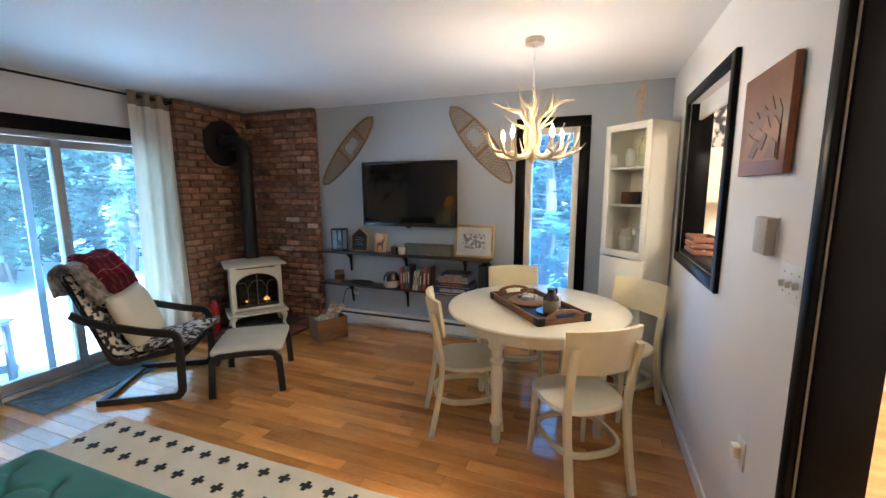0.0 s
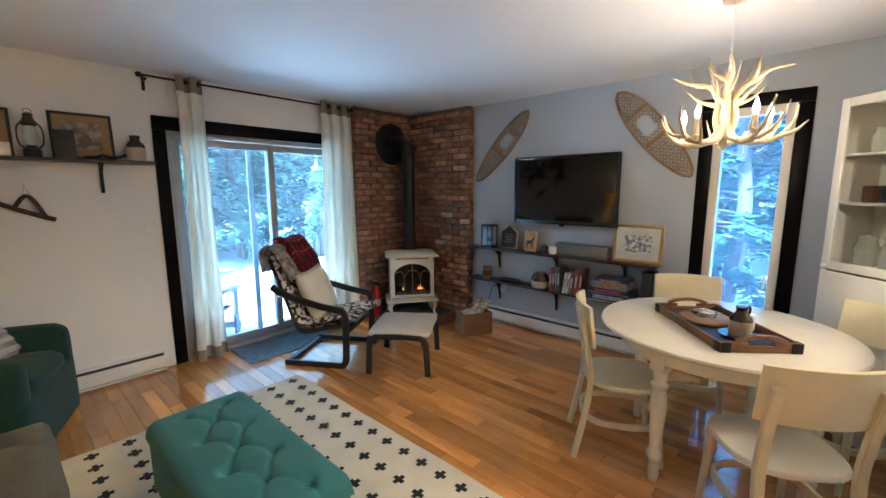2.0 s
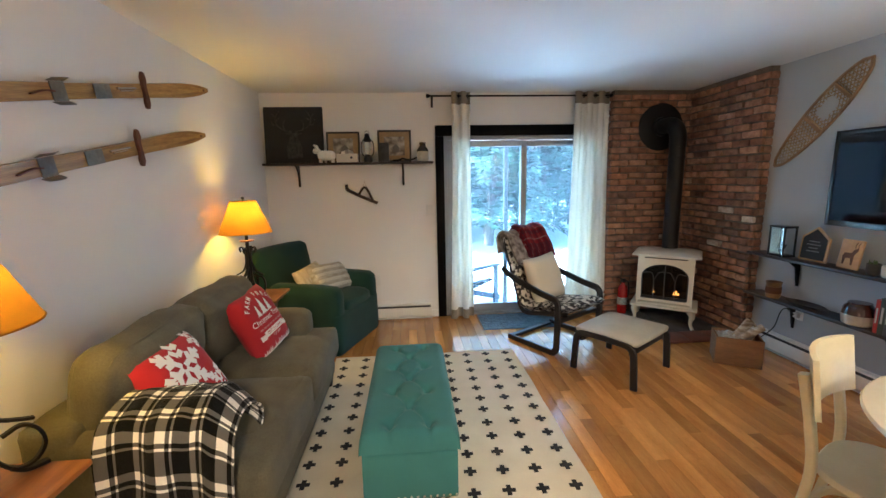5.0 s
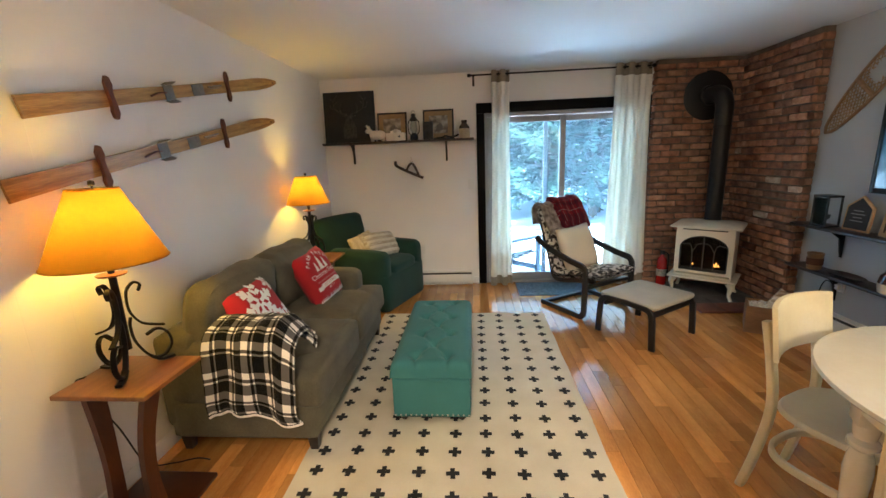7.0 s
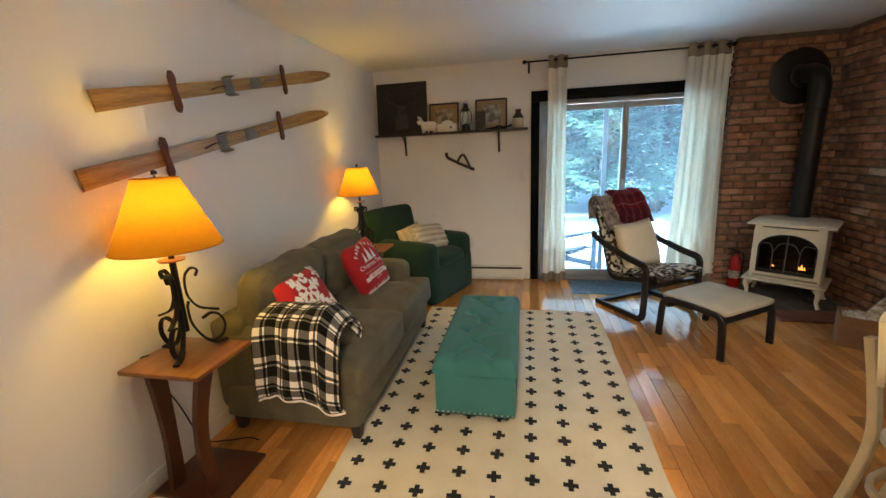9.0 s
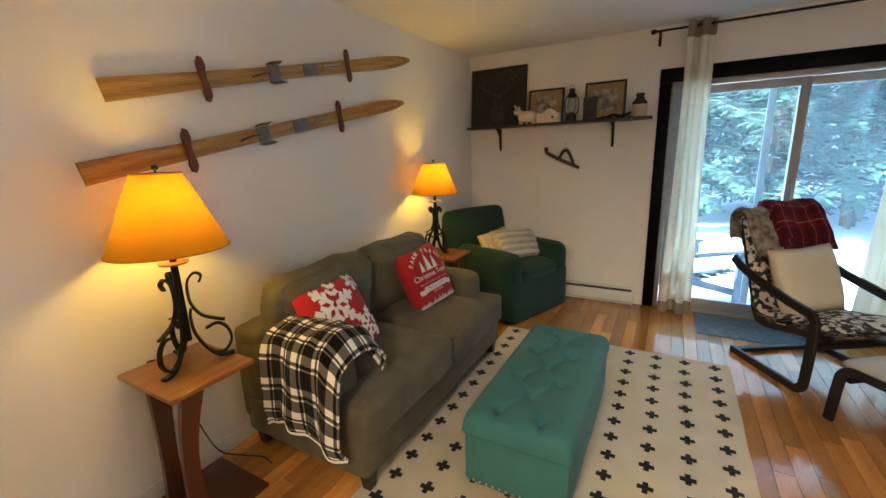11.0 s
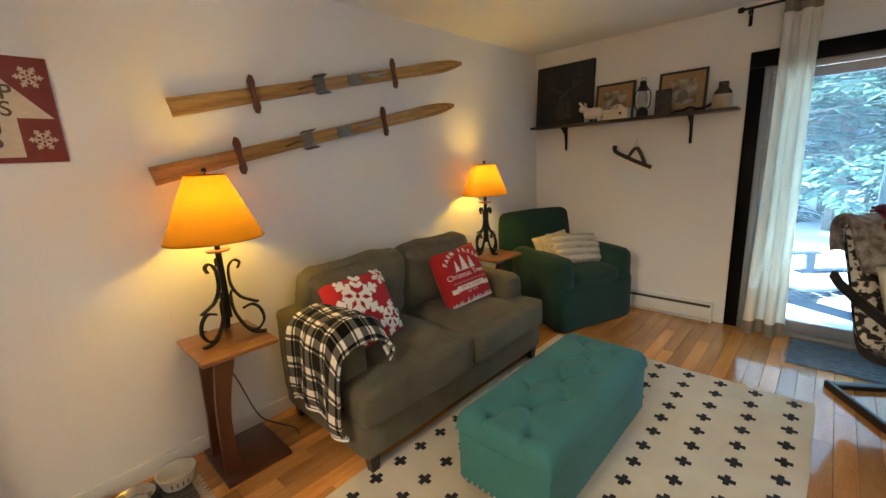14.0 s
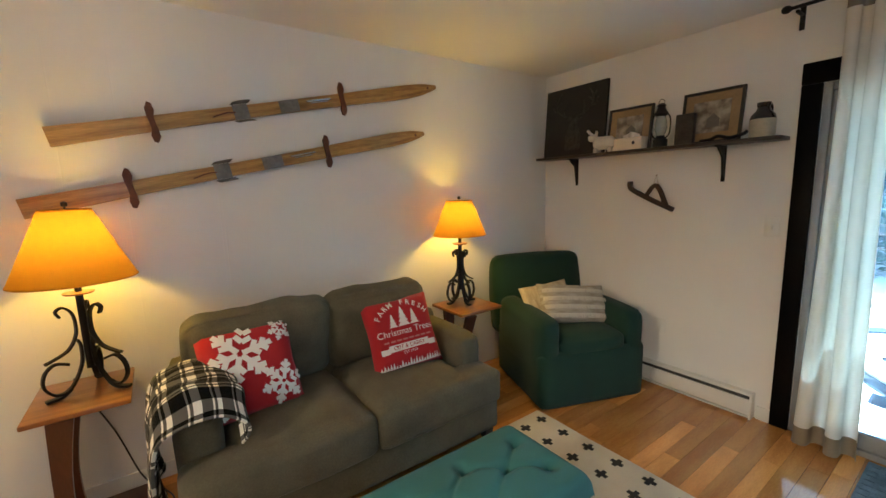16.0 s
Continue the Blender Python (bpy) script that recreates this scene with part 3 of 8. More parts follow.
def conifer(height, spread, low, seed, name="hemlock"):
    """A hemlock: a tapered trunk, drooping limbs and sprays of needles, some under snow."""
    rnd = random.Random(seed)
    ob = thing(name, pose(0, 0, -0.25), "green hemlock with drooping limbs dusted with snow", "tree", "trees outside")
    tr, cr, sn = bm_new(), bm_new(), bm_new()
    tube(tr, [(0.05 * math.sin(k * 1.3 + seed), 0.05 * math.cos(k * 1.7), height * k / 8) for k in range(9)], 0.13, 8, taper=[1 - 0.11 * k for k in range(9)])
    n = int(height * 13)
    for i in range(n):
        z = low + (height - low) * (i + rnd.random()) / n
        a = rnd.uniform(0, 2 * math.pi)
        L = spread * (1 - z / height) ** 0.7 * rnd.uniform(0.55, 1.1) + 0.2
        pts = [Vector((math.cos(a) * L * s, math.sin(a) * L * s, z + 0.25 * L * s - 0.42 * L * s * s)) for s in (0, 0.33, 0.66, 1.0)]
        tube(tr, pts, 0.022, 4, taper=[1, 0.7, 0.45, 0.15])
        m = int(34 + L * 58)
        for k in range(m):
            s = rnd.uniform(0.2, 1.0)
            p = pts[0].lerp(pts[3], s)
            p.z = z + 0.25 * L * s - 0.42 * L * s * s + rnd.uniform(-0.10, 0.05)
            side = rnd.choice((-1, 1))
            d = Vector((math.cos(a + side * rnd.uniform(0.5, 1.2)), math.sin(a + side * rnd.uniform(0.5, 1.2)), rnd.uniform(-0.5, 0.05))).normalized()
            w = d.cross(Vector((rnd.uniform(-0.4, 0.4), rnd.uniform(-0.4, 0.4), 1))).normalized()
            ln, wd = rnd.uniform(0.10, 0.26), rnd.uniform(0.022, 0.050)
            which = sn if rnd.random() < 0.018 else cr
            q = [p - w * wd * 0.3, p + d * ln * 0.5 - w * wd, p + d * ln, p + d * ln * 0.5 + w * wd]
            off = Vector((0, 0, 0.015)) if which is sn else Vector((0, 0, 0))
            which.faces.new([which.verts.new(v + off) for v in q])
    part("trunk", tr, BARK, ob)
    part("crown", cr, LEAF, ob, angle=180)
    part("snow", sn, LEAF_SNOW, ob, "snow on the limbs", angle=180)
    return ob


kinds = [conifer(7.5, 2.3, 0.5, 1), conifer(9.0, 2.6, 0.8, 2), conifer(6.0, 2.0, 0.3, 3)]
spots = [(-6.2, 3.6), (-7.6, 5.4), (-6.8, 0.6), (-9.5, 2.2), (-8.2, -2.0), (-10.5, 7.5), (-12, -0.5), (-12.5, 4.6), (-15, 2.4), (-14, -5), (-11, -6.5), (-16, 9), (-18, -1), (-19, 5.5), (-8.5, 9.5), (-13, 12), (-5.4, 1.7), (-5.6, 6.6), (-7.4, -0.9), (-6.6, 2.4), (-8.4, 3.9), (-8.8, 0.8), (-6.9, 5.0), (-9.8, -0.6), (-7.8, 7.2), (-9.6, 5.4),
         (3.15, 8.4), (2.6, 10.4), (3.55, 12.0), (1.5, 11.5), (4.4, 10.2), (6.6, 12.5), (2.8, 14.8), (5.0, 16), (0.0, 15), (7.9, 9.4), (3.6, 20), (6.0, 21), (1.0, 20)]
rnd = random.Random(5)
for k, (x, y) in enumerate(spots):
    src = kinds[k % 3]
    if k < 3:
        src.matrix_basis = pose(x, y, -0.25, 0, 0, rnd.uniform(0, 360))
    else:
        copy_thing(src, pose(x, y, -0.25, rnd.uniform(-3, 3), rnd.uniform(-3, 3), rnd.uniform(0, 360)))
# bare saplings beyond the narrow window and the deck
bm = bm_new()
for k in range(26):
    x, y = (rnd.uniform(-1, 9), rnd.uniform(8.5, 22)) if k % 2 else (rnd.uniform(-20, -6), rnd.uniform(-6, 12))
    tube(bm, [(x + rnd.uniform(-0.15, 0.15) * j, y + rnd.uniform(-0.15, 0.15) * j, -0.3 + 1.5 * j) for j in range(5)], rnd.uniform(0.02, 0.07), 5, taper=[1, 0.9, 0.75, 0.6, 0.4])
tagged(part("saplings", bm, BARK), "thin bare trunks in the snow", "trees", kind="stuff")
# far woods
WOODS = surface("far_woods", (0.035, 0.065, 0.068), 0.95, vary=0.25, scale=0.25, grain=1.2, second=(0.022, 0.042, 0.045), stretch=(1, 1, 0.4))
bm = bm_new()
sheet(bm, lambda u, v: Vector((60 * math.cos(math.pi * (0.25 + u)), 60 * math.sin(math.pi * (0.25 + u)), -1 + (17 + 4 * noise.noise(Vector((u * 60, 0, 0)))) * v)), 200, 6, 0.5)
tagged(part("backdrop", bm, WOODS), "far snowy woods", "woods", kind="structure")


def patio_chair(m):
    DARKP = surface("dark_patio_paint", (0.06, 0.075, 0.09), 0.6, vary=0.15)
    ob = thing("patio_chair", m, "dark slatted patio chair standing in the snow", "chair")
    for k in range(5):
        bm = bm_new()
        box(bm, ((k - 2) * 0.10, 0.26, 0.62), (0.085, 0.018, 0.62), 0.004, Matrix.Translation((0, 0.1, 0)) @ pose(0, 0, 0, -18, 0, 0))
        part("back_slat", bm, DARKP, ob)
    for k in range(5):
        block("seat_slat", (0, -0.22 + 0.1 * k, 0.36 - 0.012 * k), (0.52, 0.085, 0.018), DARKP, ob)
    for x in (-0.30, 0.30):
        block("arm", (x, 0.0, 0.58), (0.10, 0.62, 0.02), DARKP, ob)
        block("front_leg", (x, -0.25, 0.285), (0.03, 0.08, 0.57), DARKP, ob)
        bm = bm_new()
        box(bm, (x * 0.92, 0.06, 0.19), (0.03, 0.74, 0.07), 0.004, pose(0, 0, 0.02, 18, 0, 0))
        part("back_leg", bm, DARKP, ob)
    bm = bm_new()
    cushion(bm, 0.5, 0.5, 0.12, n=8)
    bmesh.ops.translate(bm, vec=(0, -0.02, 0.40), verts=bm.verts[:])
    part("snow", bm, SNOW, ob, "snow lying on the seat")
    return ob


patio_chair(pose(-0.93, 2.21, -0.19, 0, 0, 219))



# ---- living area ----
def woven(name, color, second=None, rough=0.95, scale=5, vary=0.08, sheen=0.06, grain=380, bump=0.35):
    return surface(name, color, rough, vary=vary, scale=scale, grain=grain, bump=bump, second=second, sheen=sheen, depth=0.002)


def printed(name, ground, ink, scale, edge=0.03, level=0.5, stretch=(1, 1, 1)):
    """A cloth with a blotchy print."""
    m = surface(name, ground, 0.9, vary=0.05, scale=scale, grain=300, bump=0.3, second=ink, mix=edge, stretch=stretch)
    for nd in m.node_tree.nodes:
        if nd.type == "VALTORGB":
            nd.color_ramp.elements[0].position, nd.color_ramp.elements[1].position = level - edge, level + edge
    return m


def plaid(name, ground, rows):
    """A woven check on the UV map: rows of (repeat, start, end, colour, weight) in both directions."""
    m = bpy.data.materials.new(name)
    m.use_nodes = True
    n, l = m.node_tree.nodes, m.node_tree.links
    b = n["Principled BSDF"]
    b.inputs["Roughness"].default_value, b.inputs["Specular IOR Level"].default_value = 0.95, 0.1
    uv, sp = n.new("ShaderNodeUVMap"), n.new("ShaderNodeSeparateXYZ")
    l.new(uv.outputs[0], sp.inputs[0])
    last = None
    for rep, a, e, col, wt in rows:
        for axis in (0, 1):
            mul, fr, gt, lt, both = (n.new("ShaderNodeMath") for _ in range(5))
            mul.operation, mul.inputs[1].default_value = "MULTIPLY", rep[axis]
            fr.operation, gt.operation, lt.operation, both.operation = "FRACT", "GREATER_THAN", "LESS_THAN", "MULTIPLY"
            gt.inputs[1].default_value, lt.inputs[1].default_value = a, e
            l.new(sp.outputs[axis], mul.inputs[0])
            l.new(mul.outputs[0], fr.inputs[0])
            l.new(fr.outputs[0], gt.inputs[0])
            l.new(fr.outputs[0], lt.inputs[0])
            l.new(gt.outputs[0], both.inputs[0])
            l.new(lt.outputs[0], both.inputs[1])
            k = n.new("ShaderNodeMath")
            k.operation, k.inputs[1].default_value = "MULTIPLY", wt
            l.new(both.outputs[0], k.inputs[0])
            mix = n.new("ShaderNodeMix")
            mix.data_type = "RGBA"
            l.new(k.outputs[0], mix.inputs["Factor"])
            if last is None:
                mix.inputs["A"].default_value = (*ground, 1)
            else:
                l.new(last, mix.inputs["A"])
            mix.inputs["B"].default_value = (*col, 1)
            last = mix.outputs["Result"]
    l.new(last, b.inputs["Base Color"])
    ns, bp = n.new("ShaderNodeTexNoise"), n.new("ShaderNodeBump")
    ns.inputs["Scale"].default_value, bp.inputs["Strength"].default_value, bp.inputs["Distance"].default_value = 220, 0.5, 0.003
    l.new(ns.outputs["Fac"], bp.inputs["Height"])
    l.new(bp.outputs[0], b.inputs["Normal"])
    return m


def checked(name, repeat, stripes, white):
    """A fleece check on the UV map: white stripes both ways on black, grey where one crosses black, white where two cross."""
    m = bpy.data.materials.new(name)
    m.use_nodes = True
    n, l = m.node_tree.nodes, m.node_tree.links
    b = n["Principled BSDF"]
    b.inputs["Roughness"].default_value, b.inputs["Specular IOR Level"].default_value = 0.95, 0.1
    b.inputs["Sheen Weight"].default_value = 0.05
    uv, sp = n.new("ShaderNodeUVMap"), n.new("ShaderNodeSeparateXYZ")
    l.new(uv.outputs[0], sp.inputs[0])

    def calc(op, a, c):
        k = n.new("ShaderNodeMath")
        k.operation = op
        for slot, v in zip(k.inputs, (a, c)):
            if isinstance(v, (int, float)):
                slot.default_value = v
            else:
                l.new(v, slot)
        return k.outputs[0]

    masks = []
    for axis in (0, 1):
        f = calc("FRACT", calc("MULTIPLY", sp.outputs[axis], repeat[axis]), 0)
        total = 0.0
        for a, e in stripes:
            total = calc("ADD", total, calc("MULTIPLY", calc("GREATER_THAN", f, a), calc("LESS_THAN", f, e)))
        masks.append(total)
    ns = n.new("ShaderNodeTexNoise")
    ns.inputs["Scale"].default_value = 260
    level = calc("ADD", calc("MULTIPLY", calc("ADD", masks[0], masks[1]), 0.13), calc("MULTIPLY", calc("MULTIPLY", masks[0], masks[1]), 0.72))
    level = calc("ADD", calc("MULTIPLY", level, calc("ADD", calc("MULTIPLY", ns.outputs["Fac"], 0.5), 0.75)), 0.005)
    mix = n.new("ShaderNodeMix")
    mix.data_type = "RGBA"
    mix.inputs["A"].default_value, mix.inputs["B"].default_value = (0, 0, 0, 1), (*white, 1)
    l.new(level, mix.inputs["Factor"])
    l.new(mix.outputs["Result"], b.inputs["Base Color"])
    bp = n.new("ShaderNodeBump")
    bp.inputs["Strength"].default_value, bp.inputs["Distance"].default_value = 0.6, 0.004
    l.new(ns.outputs["Fac"], bp.inputs["Height"])
    l.new(bp.outputs[0], b.inputs["Normal"])
    return m


def sheet_uv(bm, f, nu, nv, thick=0.006):
    lay = bm.loops.layers.uv.verify()
    grid = [[bm.verts.new(f(i / nu, j / nv)) for j in range(nv + 1)] for i in range(nu + 1)]
    fs = []
    for i in range(nu):
        for j in range(nv):
            fc = bm.faces.new((grid[i][j], grid[i + 1][j], grid[i + 1][j + 1], grid[i][j + 1]))
            for lp, (a, b) in zip(fc.loops, ((i, j), (i + 1, j), (i + 1, j + 1), (i, j + 1))):
                lp[lay].uv = (a / nu, b / nv)
            fs.append(fc)
    bmesh.ops.recalc_face_normals(bm, faces=fs)
    bmesh.ops.solidify(bm, geom=fs, thickness=thick)


def lettering(text, size, depth=0.0, bold=0.0):
    """The words as a mesh, centred, in the xy plane."""
    cu = bpy.data.curves.new("words", "FONT")
    cu.body, cu.size, cu.align_x, cu.align_y, cu.extrude, cu.offset = text, size, "CENTER", "CENTER", depth, bold
    ob = bpy.data.objects.new("words", cu)
    scene.collection.objects.link(ob)
    bpy.context.view_layer.update()
    me = bpy.data.meshes.new_from_object(ob.evaluated_get(bpy.context.evaluated_depsgraph_get()))
    bpy.data.objects.remove(ob)
    bm = bmesh.new()
    bm.from_mesh(me)
    bpy.data.meshes.remove(me)
    return bm


def soft_box(bm, c, s, r, puff=0.012, cuts=6, m=None, seed=0.0, crown=(0, 0, 0)):
    """An upholstered block: rounded, slightly bulging and uneven."""
    t = bmesh.new()
    bmesh.ops.create_cube(t, size=2.0)
    bmesh.ops.subdivide_edges(t, edges=t.edges[:], cuts=cuts, use_grid_fill=True)
    hx, hy, hz = s[0] / 2, s[1] / 2, s[2] / 2
    for v in t.verts:
        n = Vector(v.co)
        q = []
        for k, h in zip(range(3), (hx, hy, hz)):
            # gather the grid towards the edges so that the rounding is smooth
            a = n[k]
            q.append(math.copysign(abs(a) ** 0.6, a) * h)
        p = Vector(q)
        inner = Vector((max(-hx + r, min(hx - r, p.x)), max(-hy + r, min(hy - r, p.y)), max(-hz + r, min(hz - r, p.z))))
        d = p - inner
        if d.length > 1e-6:
            p = inner + d.normalized() * min(r, d.length if d.length < r else r)
        for k in range(3):
            o = [j for j in range(3) if j != k]
            b = max(0.0, 1 - n[o[0]] ** 2) * max(0.0, 1 - n[o[1]] ** 2)
            p[k] += n[k] * b * (puff + crown[k])
        w_ = p + Vector((seed, seed * 0.7, 3))
        p += Vector((noise.noise(w_ * 4), noise.noise(w_ * 4 + Vector((0, 5, 3))), noise.noise(w_ * 4 + Vector((7, 0, 9))))) * puff * 0.5
        p += n.normalized() * (noise.noise(w_ * 11) * puff * (0.22 if puff < 0.02 else 0.42) + abs(noise.noise(Vector((w_.x * 5, w_.y * 5, w_.z * 16)))) * puff * -0.25)
        v.co = p + Vector(c)
    if m is not None:
        bmesh.ops.transform(t, matrix=m, verts=t.verts[:])
    me = bpy.data.meshes.new("t")
    t.to_mesh(me)
    t.free()
    bm.from_mesh(me)
    bpy.data.meshes.remove(me)


def soft(name, c, s, r, mat_, parent, puff=0.012, m=None, seed=0.0, label="", crown=(0, 0, 0)):
    bm = bm_new()
    soft_box(bm, c, s, r, puff, 7, m, seed, crown)
    return part(name, bm, mat_, parent, label, angle=75)


DARK_WOOD = surface("dark_stained_wood", (0.035, 0.022, 0.016), 0.4, vary=0.2, scale=5, grain=40, stretch=(8, 1, 8), bump=0.1)
OLIVE = woven("olive_sofa_cloth", (0.128, 0.114, 0.071), (0.080, 0.072, 0.046), scale=8, vary=0.18, grain=130, bump=1.0)
GREEN = woven("forest_green_slipcover", (0.006, 0.040, 0.027), (0.004, 0.027, 0.019), scale=4, vary=0.12)
TEAL = woven("teal_bench_cloth", (0.046, 0.19, 0.19), (0.037, 0.155, 0.155), scale=4, vary=0.08)
RED = woven("red_pillow_cloth", (0.42, 0.011, 0.016), (0.34, 0.009, 0.013), scale=4)
WHITE_INK = woven("white_print", (0.80, 0.76, 0.70), scale=5, vary=0.03)
CREAM = woven("cream_cloth", (0.70, 0.64, 0.52), (0.62, 0.56, 0.44), scale=4)

# loveseat
sofa = thing("loveseat", pose(0, 0, 0), "olive green cloth loveseat with loose cushions against the wall", "sofa")
SX0, SX1 = 1.42, 2.96
SM = (SX0 + SX1) / 2
soft("base", (SM, 0.475, 0.20), (SX1 - SX0, 0.80, 0.22), 0.03, OLIVE, sofa, 0.006, seed=1)
soft("back", (SM, 0.15, 0.41), (SX1 - SX0 - 0.02, 0.22, 0.53), 0.04, OLIVE, sofa, 0.008, seed=2)
for k, x in enumerate((SX0 + 0.085, SX1 - 0.085)):
    soft("arm", (x, 0.40, 0.455), (0.165, 0.66, 0.33), 0.045, OLIVE, sofa, 0.012, seed=3 + k)
for k, (x0, x1) in enumerate(((SX0 + 0.005, SM - 0.004), (SM + 0.004, SX1 - 0.005))):
    bm = bm_new()
    ix0, ix1 = (x0 + 0.165, x1) if k == 0 else (x0, x1 - 0.165)
    soft_box(bm, ((ix0 + ix1) / 2, 0.56, 0.385), (ix1 - ix0, 0.66, 0.165), 0.05, 0.022, 14, None, 8 + k, (0, 0, 0.012))
    soft_box(bm, ((x0 + x1) / 2, 0.808, 0.366), (x1 - x0, 0.205, 0.196), 0.036, 0.010, 9, None, 11 + k)
    part("seat_cushion", bm, OLIVE, sofa, angle=75)
    if k == 1:
        ix1 = SX1 - 0.085
    xm = (ix0 + ix1) / 2
    bm = bm_new()
    mm = pose(xm, 0.262, 0.69, -10, 0, 1.5 if k else -2)
    soft_box(bm, (0, 0, 0), (ix1 - ix0 + 0.02, 0.20, 0.45), 0.072, 0.024, 20, mm, 20 + k, (-0.014, 0.016, -0.016))
    part("back_cushion", bm, OLIVE, sofa, angle=75)
    # welted seams round the front and back edges of the cushion
    for yy in (0.052,):
        hw, hh, loop = (ix1 - ix0 + 0.02) / 2 - 0.004, 0.221, []
        for j in range(72):
            a = 2 * math.pi * j / 72
            c, q = math.cos(a), math.sin(a)
            px, pz = hw * math.copysign(abs(c) ** 0.24, c), hh * math.copysign(abs(q) ** 0.24, q)
            loop.append(mm @ Vector((px, yy + 0.006 * noise.noise(Vector((px * 6, pz * 6, k))), pz + 0.006 * noise.noise(Vector((px * 5, k, 2))))))
        bm = bm_new()
        tube(bm, loop + [loop[0]], 0.0055, 6)
        part("welt", bm, OLIVE, sofa)
for x, y in ((SX0 + 0.06, 0.83), (SX1 - 0.06, 0.83), (SX0 + 0.06, 0.12), (SX1 - 0.06, 0.12)):
    bm = bm_new()
    lathe(bm, [(0.028, 0.0), (0.04, 0.095)], 4, pose(x, y, 0.0, 0, 0, 45))
    part("leg", bm, DARK_WOOD, sofa, "black block leg")

# plaid throw over the arm
PLAID = checked("black_white_plaid", (4.8, 2.3), ((0.02, 0.20), (0.27, 0.31), (0.60, 0.70), (0.76, 0.80)), (0.86, 0.83, 0.75))
throw = thing("plaid_throw", pose(0, 0, 0), "black and white plaid fleece throw over the sofa arm", "blanket")
prof = smooth_line([(2.735, 0.60), (2.705, 0.635), (2.705, 0.68), (2.76, 0.725), (2.84, 0.748), (2.92, 0.745), (2.998, 0.705), (3.030, 0.60), (3.034, 0.45), (3.034, 0.34), (3.020, 0.27)], 5)


def drape(u, v):
    k = u * (len(prof) - 1)
    i = min(int(k), len(prof) - 2)
    p = prof[i].lerp(prof[i + 1], k - i)
    low = max(0.0, (u - 0.55) / 0.45)
    y = 0.39 + 0.43 * v + 0.05 * low * (v - 0.75) + 0.015 * noise.noise(Vector((u * 4, v * 2, 5)))
    fold = 0.026 * low * math.sin(v * 13 + 1.0 + u * 2) + 0.012 * noise.noise(Vector((u * 5, v * 5, 2)))
    z = p.y + 0.014 * noise.noise(Vector((u * 6, v * 7, 8))) - 0.42 * max(0.0, v - 0.78) * (1 - low) + 0.03 * low * math.sin(v * 5)
    return Vector((p.x + max(fold, -0.008 if u > 0.55 else fold) + 0.006, y, z))


bm = bm_new()
sheet_uv(bm, drape, 60, 34, 0.012)
part("blanket", bm, PLAID, throw, angle=80)
bm = bm_new()
tube(bm, [drape(0.995, v / 24) + Vector((-0.004, 0, -0.004)) for v in range(25)], 0.008, 6)
part("fleece_edge", bm, WHITE_INK, throw, "white fleece edge")


# pillows
def pillow_height(w, h, d, puff=0.5, square=4.0):
    def f(x, y):
        u, v = max(-1, min(1, 2 * x / w)), max(-1, min(1, 2 * y / h))
        return d / 2 * max(0.0, (1 - abs(u) ** square) * (1 - abs(v) ** square)) ** puff
    return f


def on_pillow(bm, f, lift=0.003):
    """Lays a flat print on the pillow's swollen front."""
    bmesh.ops.triangulate(bm, faces=bm.faces[:])
    for _ in range(1):
        long = [e for e in bm.edges if e.calc_length() > 0.02]
        if long:
            bmesh.ops.subdivide_edges(bm, edges=long, cuts=2)
    for v in bm.verts:
        v.co.z = f(v.co.x, v.co.y) + lift
    return bm


def bar2(bm, a, b, w):
    a, b = Vector((*a, 0)), Vector((*b, 0))
    d = (b - a).normalized()
    s = Vector((-d.y, d.x, 0)) * w / 2
    bm.faces.new([bm.verts.new(p) for p in (a - s, b - s, b + s, a + s)])


def flake(bm, cx, cy, r, w, turn=0.0, clip=None):
    """A six-armed snowflake of flat bars."""
    for k in range(6):
        a = turn + k * math.pi / 3
        at = lambda s, da=0.0, t=0.0: (cx + r * s * math.cos(a) + r * t * math.cos(a + da), cy + r * s * math.sin(a) + r * t * math.sin(a + da))
        segs = [((0.08, 0, 0), (1.0, 0, 0)), ((0.38, 0, 0), (0.38, 0.9, 0.30)), ((0.38, 0, 0), (0.38, -0.9, 0.30)), ((0.66, 0, 0), (0.66, 0.9, 0.26)), ((0.66, 0, 0), (0.66, -0.9, 0.26))]
        for p, q in segs:
            a0, b0 = at(*p), at(*q)
            if clip and any(abs(c) > clip for c in (*a0, *b0)):
                continue
            bar2(bm, a0, b0, w)


W = 0.42
f = pillow_height(W, W, 0.15)
red1 = thing("snowflake_pillow", pose(2.635, 0.47, 0.662, 61, 0, 183), "red square pillow with white snowflakes on the sofa", "pillow")
bm = bm_new()
cushion(bm, W, W, 0.15)
part("cover", bm, RED, red1, angle=75)
for cx, cy, r, w in ((-0.045, 0.07, 0.145, 0.025), (0.15, 0.15, 0.06, 0.011), (0.115, -0.10, 0.10, 0.017), (-0.13, -0.14, 0.06, 0.011)):
    bm = bm_new()
    flake(bm, cx, cy, r, w, 0.2, 0.2)
    part("snowflake_print", on_pillow(bm, f), WHITE_INK, red1)

